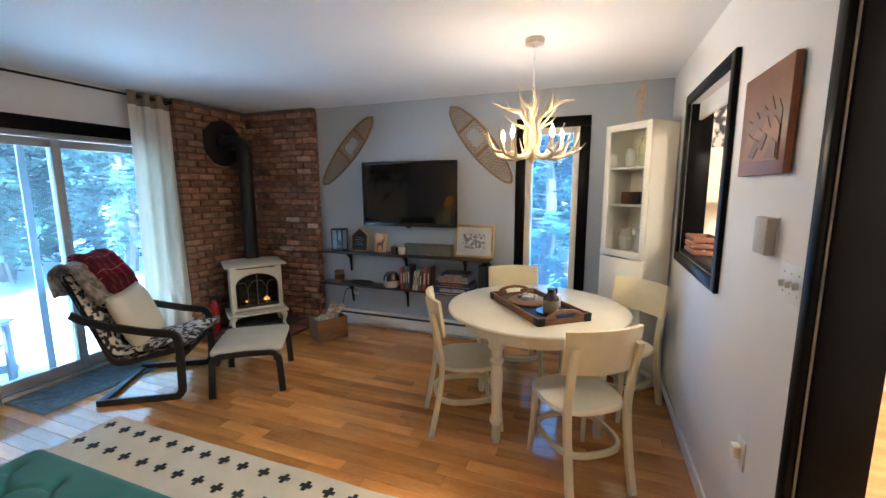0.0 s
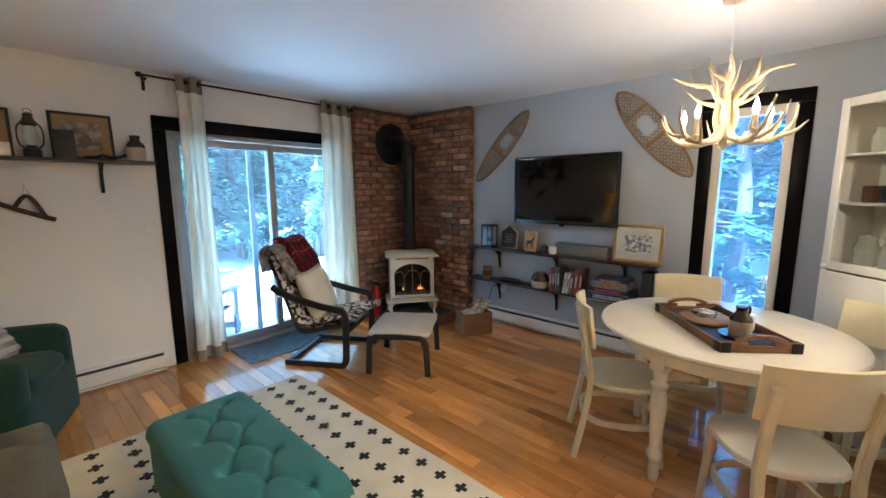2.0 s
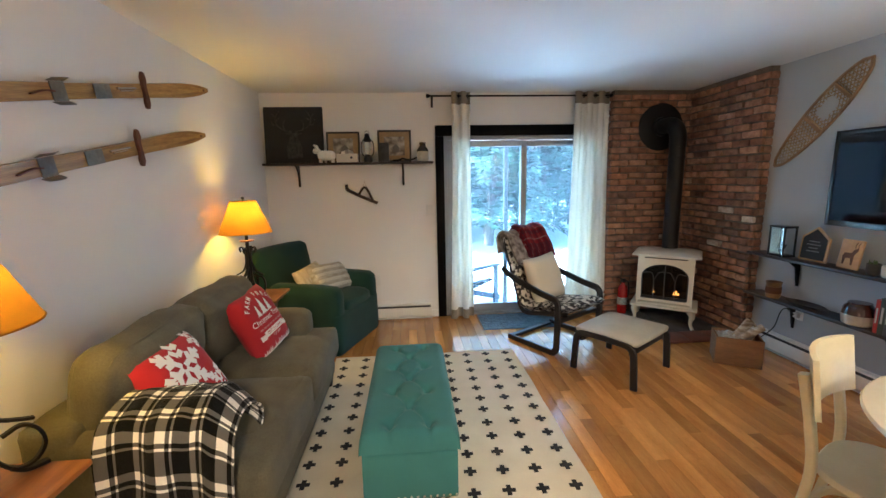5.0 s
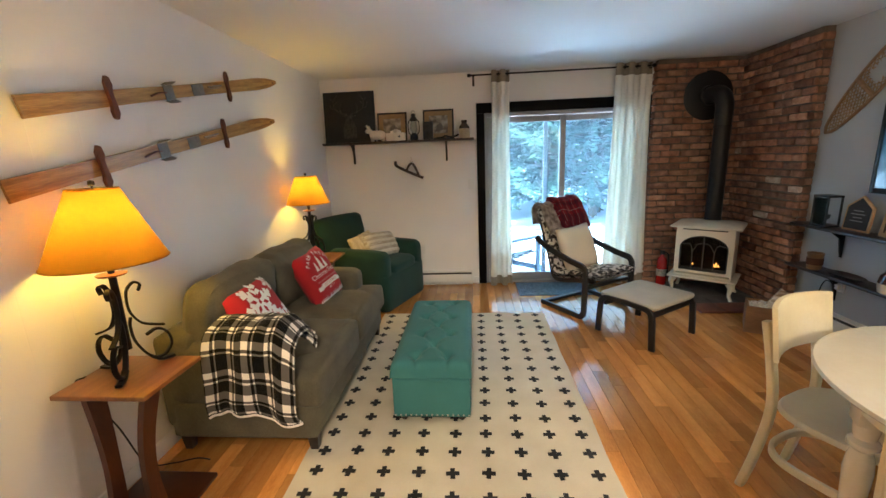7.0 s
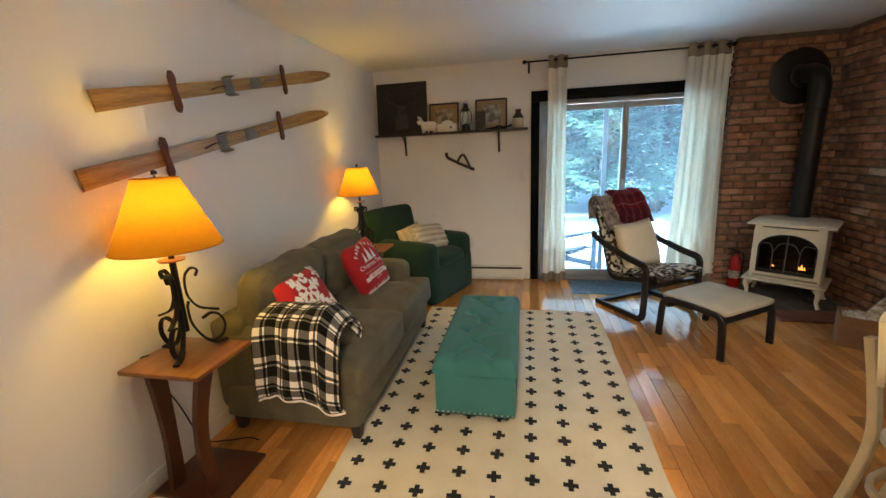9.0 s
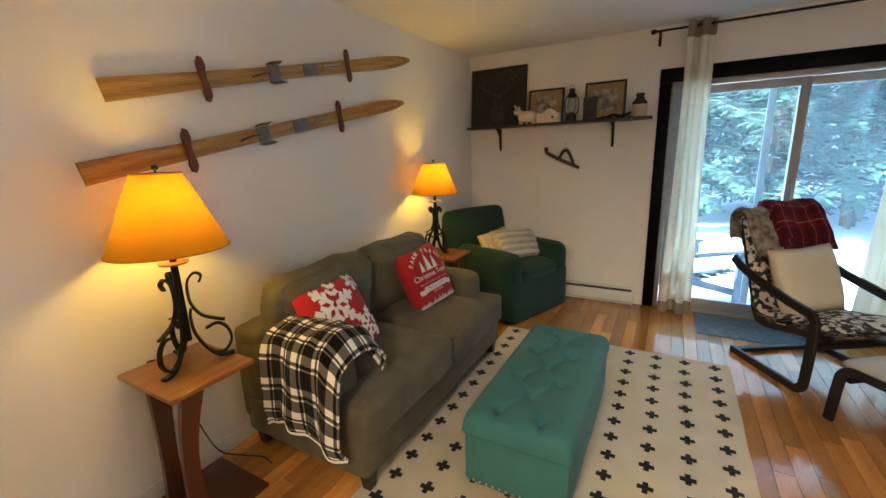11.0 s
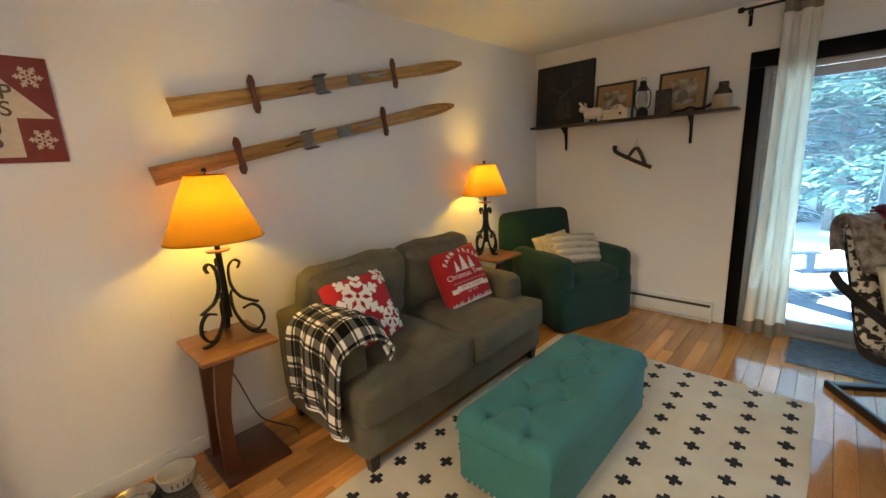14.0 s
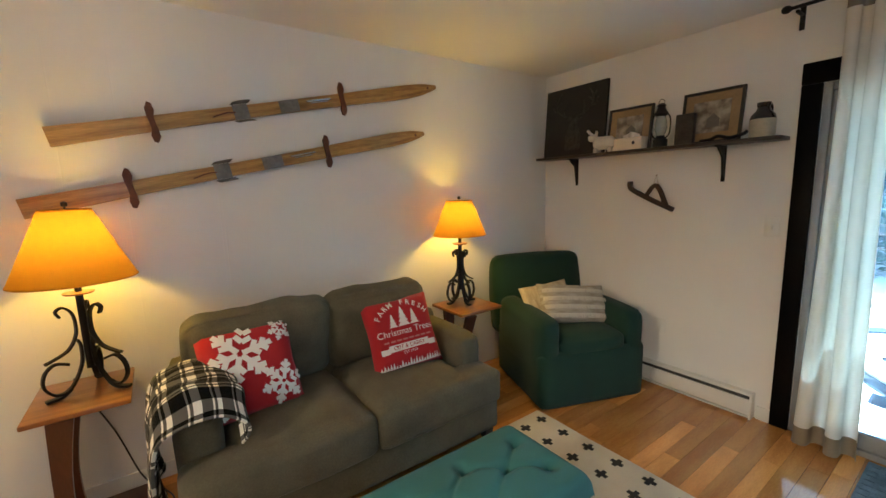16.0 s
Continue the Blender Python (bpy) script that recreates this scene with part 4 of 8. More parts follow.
red2 = thing("lettered_pillow", pose(1.83, 0.495, 0.655, 64, 0, 173) @ pose(0, 0, 0, 0, 0, 3), "red square pillow with white lettering and fir trees on the sofa", "pillow")
bm = bm_new()
cushion(bm, W, W, 0.15, seed=3)
part("cover", bm, RED, red2, angle=75)
words = "FARM FRESH"
for k, ch in enumerate(words):
    if ch == " ":
        continue
    a = radians(148 - 116 * k / (len(words) - 1))
    bm = lettering(ch, 0.042, bold=0.0008)
    bmesh.ops.transform(bm, matrix=pose(0.17 * math.cos(a), 0.02 + 0.15 * math.sin(a), 0, 0, 0, math.degrees(a) - 90), verts=bm.verts[:])
    part("letter", on_pillow(bm, f), WHITE_INK, red2)
for cx, s in ((-0.065, 0.75), (0.0, 1.1), (0.065, 0.85)):
    bm = bm_new()
    for k in range(4):
        z0, z1, w = 0.035 + s * 0.022 * k, 0.035 + s * (0.022 * k + 0.034), s * (0.034 - 0.007 * k)
        bm.faces.new([bm.verts.new(p) for p in ((cx - w, z0, 0), (cx + w, z0, 0), (cx + w * 0.15, z1, 0), (cx - w * 0.15, z1, 0))])
    part("tree_print", on_pillow(bm, f), WHITE_INK, red2)
for text, size, z in (("Christmas Trees", 0.050, 0.005), ("EST 1919", 0.022, -0.112)):
    bm = lettering(text, size)
    bmesh.ops.transform(bm, matrix=pose(0, z, 0), verts=bm.verts[:])
    part("lettering", on_pillow(bm, f), WHITE_INK, red2)
bm = bm_new()
for k in range(8):
    bar2(bm, (-0.14 + k * 0.037, -0.040), (-0.112 + k * 0.037, -0.040), 0.010)
part("small_print", on_pillow(bm, f), surface("faded_red_print", (0.55, 0.2, 0.18), 0.9), red2)
bm = bm_new()
bar2(bm, (-0.12, -0.078), (0.12, -0.078), 0.036)
bar2(bm, (-0.165, -0.088), (-0.118, -0.088), 0.030)
bar2(bm, (0.118, -0.088), (0.165, -0.088), 0.030)
part("banner_print", on_pillow(bm, f), WHITE_INK, red2)
bm = lettering("CUT & CARRY", 0.030)
bmesh.ops.transform(bm, matrix=pose(0, -0.078, 0), verts=bm.verts[:])
part("lettering", on_pillow(bm, f, 0.0048), RED, red2)
bm = bm_new()
rnd = random.Random(3)
for k in range(22):
    x, h = -0.18 + 0.36 * k / 21, rnd.uniform(0.015, 0.045)
    bm.faces.new([bm.verts.new(p) for p in ((x - 0.009, -0.185, 0), (x + 0.009, -0.185, 0), (x, -0.185 + h, 0))])
part("treeline_print", on_pillow(bm, f), WHITE_INK, red2)

# armchair with a slipcover
ARMCHAIR = pose(0.50, 0.61, 0, 0, 0, 159)
arm = thing("armchair", ARMCHAIR @ Matrix.Diagonal((1.16, 1.07, 1.035, 1)), "forest green slipcovered armchair standing in the corner", "armchair")
soft("base", (0, -0.02, 0.195), (0.69, 0.70, 0.385), 0.04, GREEN, arm, 0.008, seed=31)
soft("seat_cushion", (0, -0.07, 0.40), (0.44, 0.58, 0.12), 0.045, GREEN, arm, 0.012, seed=32, crown=(0, 0, 0.015))
for k, x in enumerate((-0.275, 0.275)):
    soft("arm", (x, -0.03, 0.39), (0.145, 0.66, 0.42), 0.06, GREEN, arm, 0.010, seed=33 + k)
soft("backrest", (0, 0.27, 0.62), (0.68, 0.20, 0.62), 0.06, GREEN, arm, 0.014, pose(0, 0.06, 0.0, -9, 0, 0), 36)
FRINGE = surface("cream_tufted_cloth", (0.60, 0.54, 0.43), 0.95, vary=0.22, scale=18, grain=200, bump=1.0, second=(0.33, 0.27, 0.19), mix=0.5, stretch=(0.6, 2.2, 1), depth=0.008)
FRINGE2 = surface("cream_ribbed_cloth", (0.66, 0.58, 0.42), 0.95, vary=0.2, scale=16, grain=150, bump=1.0, second=(0.45, 0.37, 0.25), mix=0.4, stretch=(2.5, 0.6, 1), depth=0.008)
p = thing("ribbed_pillow", ARMCHAIR @ pose(-0.12, 0.02, 0.615, 60, 0, 0) @ pose(0, 0, 0, 0, 0, 6), "cream ribbed pillow on the green armchair", "pillow")
bm = bm_new()
cushion(bm, 0.40, 0.30, 0.12, seed=5)
part("cover", bm, FRINGE2, p, angle=75)
p = thing("fringed_pillow", ARMCHAIR @ pose(0.03, -0.07, 0.615, 56, 0, 0) @ pose(0, 0, 0, 0, 0, -7), "cream and grey fringed lumbar pillow on the armchair", "pillow")
bm = bm_new()
cushion(bm, 0.54, 0.30, 0.14, seed=6)
cov = part("cover", bm, FRINGE, p, angle=75)
g = pillow_height(0.54, 0.30, 0.14)
rnd = random.Random(8)
for row in range(4):
    bm = bm_new()
    for k in range(90):
        x = -0.245 + 0.49 * k / 89
        y = 0.095 - 0.062 * row
        d = rnd.uniform(-0.006, 0.006)
        bm.faces.new([bm.verts.new((q, s, g(q, s) + h)) for q, s, h in ((x - 0.003, y, 0.003), (x + 0.003, y, 0.003), (x + 0.003 + d, y - 0.032, 0.009), (x - 0.003 + d, y - 0.032, 0.009))])
    part("fringe", bm, CREAM, cov)

# side tables
TABLE_WOOD = surface("honey_cherry_wood", (0.36, 0.145, 0.038), 0.28, vary=0.16, scale=3, grain=30, stretch=(1, 9, 4), second=(0.20, 0.07, 0.022), coat=0.3, bump=0.06, depth=0.001)
CHERRY = surface("dark_cherry_wood", (0.115, 0.034, 0.014), 0.32, vary=0.18, scale=3, grain=30, stretch=(4, 4, 0.8), second=(0.075, 0.02, 0.009), coat=0.25, bump=0.06, depth=0.001)


def side_table(m, w, d, label):
    ob = thing("side_table", m, label, "side table", "side tables beside the loveseat")
    bm = bm_new()
    box(bm, (0, 0, 0.638), (w, d, 0.022), 0.006)
    part("top", bm, TABLE_WOOD, ob)
    block("apron", (0, 0, 0.615), (w * 0.55, d * 0.7, 0.024), CHERRY, ob)
    block("foot_board", (0, 0, 0.011), (w * 0.92, d * 0.92, 0.022), CHERRY, ob, bevel=0.006)
    for s in (-1, 1):
        # bowed board legs, wide at both ends
        bm = bm_new()
        n = 14
        prof_ = [(0.030 + 0.03 * abs(k / n - 0.42) ** 1.5, 0.022 + 0.581 * k / n) for k in range(n + 1)]
        ex = [0.100 - 0.035 * k / n + 0.014 * math.sin(math.pi * k / n) for k in range(n + 1)]
        lean = [s * (0.10 + 0.03 * k / n - 0.03 * math.sin(math.pi * k / n)) for k in range(n + 1)]
        rings = []
        for (hw, z), y, x in zip(prof_, lean, ex):
            rings.append([bm.verts.new(q) for q in ((x - hw, y - 0.013, z), (x + hw, y - 0.013, z), (x + hw, y + 0.013, z), (x - hw, y + 0.013, z))])
        for a, b in zip(rings, rings[1:]):
            for k in range(4):
                bm.faces.new((a[k], a[(k + 1) % 4], b[(k + 1) % 4], b[k]))
        bm.faces.new(list(reversed(rings[0])))
        bm.faces.new(rings[-1])
        part("leg", bm, CHERRY, ob, angle=50)
    return ob


side_table(pose(3.26, 0.22, 0, 0, 0, 0), 0.34, 0.40, "cherry wood side table with bowed board legs beside the sofa")
side_table(pose(1.165, 0.27, 0, 0, 0, 0), 0.36, 0.36, "cherry wood side table between sofa and armchair")

SHADE = cloth_shade("amber_lampshade_cloth", (0.42, 0.21, 0.020))
BULB = glow("warm_bulb_glass", (1.0, 0.66, 0.16), 0.8)


def scroll(pts):
    return smooth_line(pts, 7)


def table_lamp(m, k, label, arms=3, power=20.0):
    """A wrought-iron lamp with scrolled arms; k scales the foot, the shade is given apart."""
    ob = thing("table_lamp", m, label, "lamp", "table lamps beside the loveseat")
    bm = bm_new()
    tube(bm, [(0, 0, 0.10), (0, 0, 0.43)], 0.014, 10)
    part("stem", bm, IRON, ob)
    bm = bm_new()
    lathe(bm, [(0.012, 0.425), (0.05, 0.432), (0.055, 0.440), (0.012, 0.442)], 20)
    part("drip_dish", bm, TABLE_WOOD, ob)
    bm = bm_new()
    lathe(bm, [(0.012, 0.442), (0.014, 0.50), (0.011, 0.56)], 12)
    part("candle_sleeve", bm, IRON, ob)
    for j in range(arms):
        a = 2 * math.pi * j / arms + 0.35
        bm = bm_new()
        line = scroll([(0.075, 0.345), (0.085, 0.372), (0.062, 0.385), (0.035, 0.355), (0.028, 0.30), (0.035, 0.25), (0.065, 0.20), (0.115, 0.175), (0.145, 0.165)])
        tube(bm, [(r * math.cos(a) * k, r * math.sin(a) * k, z) for r, z in [(q.x, q.y) for q in [Vector((x, y, 0)) for x, y, *_ in [tuple(w) for w in line]]]], 0.01, flat=(0.020, 0.009))
        lower = scroll([(0.030, 0.235), (0.022, 0.20), (0.03, 0.12), (0.075, 0.035), (0.125, 0.025), (0.158, 0.07), (0.15, 0.125), (0.115, 0.155), (0.07, 0.14)])
        tube(bm, [(q[0] * math.cos(a) * k, q[0] * math.sin(a) * k, q[1]) for q in lower], 0.01, flat=(0.020, 0.010))
        foot = scroll([(0.075, 0.034), (0.11, 0.010), (0.16, 0.008)])
        tube(bm, [(q[0] * math.cos(a) * k, q[0] * math.sin(a) * k, q[1]) for q in foot], 0.01, flat=(0.026, 0.012))
        part("scroll_arm", bm, IRON, ob)
    return ob


def shade(ob, z0, z1, r0, r1, power):
    bm = bm_new()
    lathe(bm, [(r0, z0), (r0 * 0.5 + r1 * 0.5, (z0 + z1) / 2), (r1, z1)], 40, caps=False)
    bmesh.ops.solidify(bm, geom=bm.faces[:], thickness=0.002)
    sh = part("shade", bm, SHADE, ob, "amber cloth shade", angle=60)
    for r, z in ((r0, z0), (r1, z1)):
        bm = bm_new()
        tube(bm, [(r * math.cos(2 * math.pi * j / 40), r * math.sin(2 * math.pi * j / 40), z) for j in range(41)], 0.003, 6)
        part("rim", bm, SHADE, sh)
    bm = bm_new()
    tube(bm, [(0, 0, 0.55), (0, 0, z1 + 0.012)], 0.004, 6)
    lathe(bm, [(0.004, z1 + 0.01), (0.012, z1 + 0.016), (0.011, z1 + 0.03), (0.003, z1 + 0.034)], 10)
    for j in range(3):
        a = 2 * math.pi * j / 3
        tube(bm, [(0, 0, z1 + 0.004), (r1 * math.cos(a), r1 * math.sin(a), z1)], 0.002, 5)
    part("finial", bm, IRON, ob)
    bm = bm_new()
    zb = z0 * 0.45 + z1 * 0.55
    lathe(bm, [(0.008, zb - 0.05), (0.026, zb), (0.022, zb + 0.025), (0.004, zb + 0.038)], 14)
    bu = part("bulb", bm, BULB, ob)
    bu.visible_shadow = False
    lm = new("lamp_light", bpy.data.lights.new("lamp_light", "POINT"))
    lm.data.energy, lm.data.color, lm.data.shadow_soft_size = power, (1.0, 0.59, 0.06), 0.06
    lm.matrix_world = ob.matrix_basis @ Matrix.Translation((0, 0, zb))


lamp = table_lamp(pose(3.225, 0.20, 0.650, 0, 0, 4), 1.0, "wrought iron scroll lamp with an amber shade on a side table")
shade(lamp, 0.495, 0.790, 0.212, 0.085, LAMP_WATTS)
lamp = table_lamp(pose(1.165, 0.21, 0.650, 0, 0, 65), 0.72, "wrought iron scroll lamp with an amber shade, lit", 4)
shade(lamp, 0.50, 0.740, 0.188, 0.092, LAMP_WATTS)

# lamp cord
bm = bm_new()
tube(bm, smooth_line([(3.30, 0.05, 0.66), (3.31, 0.012, 0.62), (3.20, 0.03, 0.35), (3.12, 0.05, 0.08), (3.04, 0.12, 0.012), (3.0, 0.22, 0.01), (3.01, 0.30, 0.012)]), 0.0035, 6)
tagged(part("lamp_cord", bm, IRON), "brown lamp cord hanging to the floor by the wall", "cord")

# tufted storage bench
bench = thing("storage_bench", pose(0, 0, 0), "teal tufted storage bench with nailhead trim on a rug", "bench")
BX0, BX1, BY0, BY1 = 1.68, 2.72, 1.215, 1.675
BL, BW = BX1 - BX0, BY1 - BY0
soft("box", ((BX0 + BX1) / 2, (BY0 + BY1) / 2, 0.185), (BL - 0.015, BW - 0.015, 0.25), 0.012, TEAL, bench, 0.002, seed=41)
tufts = []
for i in range(7):
    x = (i + 0.7) / 7.4
    tufts += [(x, 0.30), (x, 0.70)] if i % 2 == 0 else [(x, 0.5)]
seams = []
for a in tufts:
    for b in tufts:
        if 0 < b[0] - a[0] < 0.2 and 0.1 < abs(a[1] - b[1]) < 0.3:
            seams.append((a, b))
seams += [((tufts[-1][0], 0.30), (1.0, 0.30 - 0.0)), ((tufts[-1][0], 0.70), (1.0, 0.70))]


def lid(u, v):
    x, y = u * BL, v * BW
    e = min(u, 1 - u) * BL, min(v, 1 - v) * BW
    z = 0.405
    r = 0.05
    for q in e:
        if q < r:
            z -= r - math.sqrt(max(0, r * r - (r - q) ** 2))
    z += 0.010 * math.sin(math.pi * u) * math.sin(math.pi * v)
    for a, b in tufts:
        d2 = ((u - a) * BL) ** 2 + ((v - b) * BW) ** 2
        z -= 0.034 * math.exp(-d2 / 0.0009)
    for (a0, b0), (a1, b1) in seams:
        ax, ay, bx, by = a0 * BL, b0 * BW, a1 * BL, b1 * BW
        t = max(0, min(1, ((x - ax) * (bx - ax) + (y - ay) * (by - ay)) / ((bx - ax) ** 2 + (by - ay) ** 2)))
        d2 = (x - ax - t * (bx - ax)) ** 2 + (y - ay - t * (by - ay)) ** 2
        z -= 0.013 * math.exp(-d2 / 0.00010)
    return Vector((BX0 + x, BY0 + y, z))


bm = bm_new()
grid = sheet(bm, lid, 130, 60)
edge = [grid[i][0] for i in range(131)] + [grid[130][j] for j in range(1, 61)] + [grid[i][60] for i in range(129, -1, -1)] + [grid[0][j] for j in range(59, 0, -1)]
low = [bm.verts.new((v.co.x, v.co.y, 0.313)) for v in edge]
for k in range(len(edge)):
    j = (k + 1) % len(edge)
    bm.faces.new((edge[k], edge[j], low[j], low[k]))
bm.faces.new(low)
lid_ob = part("lid", bm, TEAL, bench, angle=75)
for a, b in tufts:
    q = lid(a, b)
    bm = bm_new()
    lathe(bm, [(0.011, 0.0), (0.010, 0.004), (0.004, 0.007)], 10, Matrix.Translation((q.x, q.y, q.z)))
    part("button", bm, TEAL, lid_ob)
NAIL = surface("nickel_nailhead", (0.6, 0.57, 0.52), 0.3, metal=0.9)
bm = bm_new()
lathe(bm, [(0.006, 0.0), (0.005, 0.002), (0.002, 0.004)], 8)
nail = mesh_of("nailhead", bm, NAIL)
spots = [(BX1 - 0.006, BY0 + 0.02 + k * 0.03, 90) for k in range(15)] + [(BX0 + 0.006, BY0 + 0.02 + k * 0.03, -90) for k in range(15)] + [(BX0 + 0.02 + k * 0.0345, BY1 - 0.006, 180) for k in range(30)] + [(BX0 + 0.02 + k * 0.0345, BY0 + 0.006, 0) for k in range(30)]
for x, y, a in spots:
    o = new("nailhead", nail)
    o.parent = bench
    o.matrix_basis = pose(x, y, 0.078, 90, 0, a)
for x in (BX0 + 0.07, BX1 - 0.07):
    for y in (BY0 + 0.06, BY1 - 0.06):
        bm = bm_new()
        lathe(bm, [(0.014, 0.012), (0.024, 0.03), (0.02, 0.062)], 14, Matrix.Translation((x, y, 0)))
        part("foot", bm, DARK_WOOD, bench, "black turned foot")

# rug
RUG = woven("ivory_rug_pile", (0.68, 0.615, 0.475), (0.58, 0.515, 0.38), scale=5, grain=240, bump=0.8)
RUG_INK = woven("black_rug_wool", (0.012, 0.012, 0.013), scale=20, grain=240)
rug = thing("rug", pose(0, 0, 0), "ivory wool rug with rows of small black crosses on the floor", "rug")
bm = bm_new()
sheet(bm, lambda u, v: Vector((1.005 + 2.44 * u + 0.006 * noise.noise(Vector((0, v * 6, 2))), 0.80 + 1.555 * v + 0.008 * noise.noise(Vector((u * 7, 0, 5))), 0.003 + 0.0012 * noise.noise(Vector((u * 14, v * 9, 1))))), 60, 40, 0.008)
part("wool_field", bm, RUG, rug, angle=80)
bm = bm_new()
a, w = 0.033, 0.0115
pts = [(-w, -a), (w, -a), (w, -w), (a, -w), (a, w), (w, w), (w, a), (-w, a), (-w, w), (-a, w), (-a, -w), (-w, -w)]
lo = [bm.verts.new((x, y, -0.004)) for x, y in pts]
hi = [bm.verts.new((x, y, 0.0018)) for x, y in pts]
for k in range(12):
    bm.faces.new((lo[k], lo[(k + 1) % 12], hi[(k + 1) % 12], hi[k]))
bm.faces.new(hi)
cross = mesh_of("cross", bm, RUG_INK)
rnd = random.Random(2)
for i in range(17):
    for j in range(9):
        x, y = 3.353 - 0.1425 * i + rnd.uniform(-0.005, 0.005), 2.265 - 0.1715 * j + rnd.uniform(-0.004, 0.004)
        o = new("cross", cross)
        o.parent = rug
        o.matrix_basis = pose(x, y, 0.0117, 0, 0, rnd.uniform(-5, 5))



# ---- stove corner ----
ENAMEL = surface("cream_enamel", (0.74, 0.70, 0.58), 0.3, vary=0.05, scale=6, grain=90, bump=0.04, coat=0.3)
SOOT = surface("matt_black_steel", (0.012, 0.012, 0.013), 0.42, metal=0.3, vary=0.1, scale=6, grain=120, bump=0.05)
SLATE = surface("red_clay_tile", (0.20, 0.062, 0.034), 0.5, vary=0.25, scale=8, grain=90, second=(0.12, 0.04, 0.025), rand=0.2)
GREY_STONE = surface("grey_slate_tile", (0.10, 0.095, 0.088), 0.7, vary=0.25, scale=8, grain=90, rand=0.25)
hearth = tagged(new("hearth"), "low hearth of slate tiles edged in red clay tile", "hearth", kind="structure")
for i in range(4):
    for j in range(4):
        x0, y0 = 0.115 + 0.235 * i, 3.56 + 0.235 * j
        edge_ = i == 3 or j == 0
        if i == 3 and j == 0:
            continue
        block("tile", *span(x0 + 0.003, x0 + 0.232, y0 + 0.003, min(y0 + 0.232, RY - 0.1), 0.0005, 0.020), SLATE if edge_ else GREY_STONE, hearth, bevel=0.003)

stove = thing("gas_stove", pose(0.485, 4.10, 0.020, 0, 0, 53), "cream enamelled gas stove with an arched glass front on a hearth", "stove")
bm = bm_new()
tiers = [(0.268, 0.19, 0.703), (0.300, 0.222, 0.706), (0.302, 0.224, 0.720), (0.285, 0.207, 0.732), (0.215, 0.145, 0.752), (0.205, 0.135, 0.754)]
levels = [[bm.verts.new((x * hx, y * hy - 0.006, z)) for x, y in ((-1, -1), (1, -1), (1, 1), (-1, 1))] for hx, hy, z in tiers]
for a, b in zip(levels, levels[1:]):
    for k in range(4):
        bm.faces.new((a[k], a[(k + 1) % 4], b[(k + 1) % 4], b[k]))
bm.faces.new(list(reversed(levels[0])))
bm.faces.new(levels[-1])
for k in (-1, 1):
    box(bm, (k * 0.235, -0.205, 0.735), (0.05, 0.012, 0.006), 0.002)
part("top_plate", bm, ENAMEL, stove, angle=25)
# the slot's inner shade is drawn as a black strip on the front
block("louvre", *span(-0.19, 0.19, -0.1885, -0.1855, 0.682, 0.692), SOOT, stove, "dark slot under the top plate")
bm = bm_new()
for b in (span(-0.25, -0.235, -0.17, 0.18, 0.20, 0.703), span(0.235, 0.25, -0.17, 0.18, 0.20, 0.703), span(-0.235, 0.235, 0.16, 0.18, 0.20, 0.703), span(-0.235, 0.235, -0.165, 0.16, 0.20, 0.215)):
    box(bm, *b, 0.003)
part("body", bm, ENAMEL, stove)
# front plate with an arched opening
arch = [(0.205 * math.cos(math.pi * k / 16), 0.50 + 0.125 * math.sin(math.pi * k / 16)) for k in range(17)]
bm = bm_new()
outer = [(0.25, 0.20), (0.25, 0.703), (-0.25, 0.703), (-0.25, 0.20)]
inn = [(0.205, 0.27)] + arch + [(-0.205, 0.27)]
rim = []
for k in range(len(inn)):
    x, z = inn[k]
    rim.append((x, z))
fo, ff = {}, {}
for yy, store in ((-0.185, fo), (-0.168, ff)):
    store["in"] = [bm.verts.new((x, yy, z)) for x, z in rim]
    ring = []
    for x, z in rim:
        d = Vector((x, z - 0.42))
        s = min(0.25 / abs(d.x) if abs(d.x) > 1e-5 else 99, (0.703 - 0.42) / d.y if d.y > 0 else (0.22 / -d.y if d.y < 0 else 99))
        ring.append(bm.verts.new((d.x * s, yy, 0.42 + d.y * s)))
    store["out"] = ring
n = len(rim)
for store in (fo, ff):
    for k in range(n):
        j = (k + 1) % n
        bm.faces.new((store["in"][k], store["in"][j], store["out"][j], store["out"][k]))
for key in ("in", "out"):
    for k in range(n):
        j = (k + 1) % n
        bm.faces.new((fo[key][k], fo[key][j], ff[key][j], ff[key][k]))
part("front_plate", bm, ENAMEL, stove, angle=30)
bm = bm_new()
tube(bm, [(x * 0.985, -0.186, 0.42 + (z - 0.42) * 0.985) for x, z in rim + [rim[0]]], 0.007, 6)
part("door_rim", bm, SOOT, stove, "black arched door rim")
bm = bm_new()
tube(bm, [(0, -0.184, 0.275), (0, -0.184, 0.62)], 0.005, flat=(0.018, 0.008))
for s in (-1, 1):
    tube(bm, smooth_line([(s * 0.19, -0.184, 0.53), (s * 0.12, -0.184, 0.535), (s * 0.095, -0.184, 0.45), (s * 0.095, -0.184, 0.28)]), 0.004, flat=(0.012, 0.007))
    tube(bm, smooth_line([(0, -0.184, 0.55), (s * 0.05, -0.184, 0.54), (s * 0.09, -0.184, 0.47)]), 0.004, flat=(0.012, 0.007))
part("door_tracery", bm, surface("grey_cast_iron", (0.10, 0.097, 0.09), 0.5, metal=0.4, vary=0.15, scale=10), stove, "grey gothic arch tracery")
block("burner_tray", *span(-0.20, 0.20, -0.183, -0.16, 0.272, 0.292), SOOT, stove)
block("firebox", *span(-0.234, 0.234, 0.05, 0.159, 0.216, 0.70), SOOT, stove)
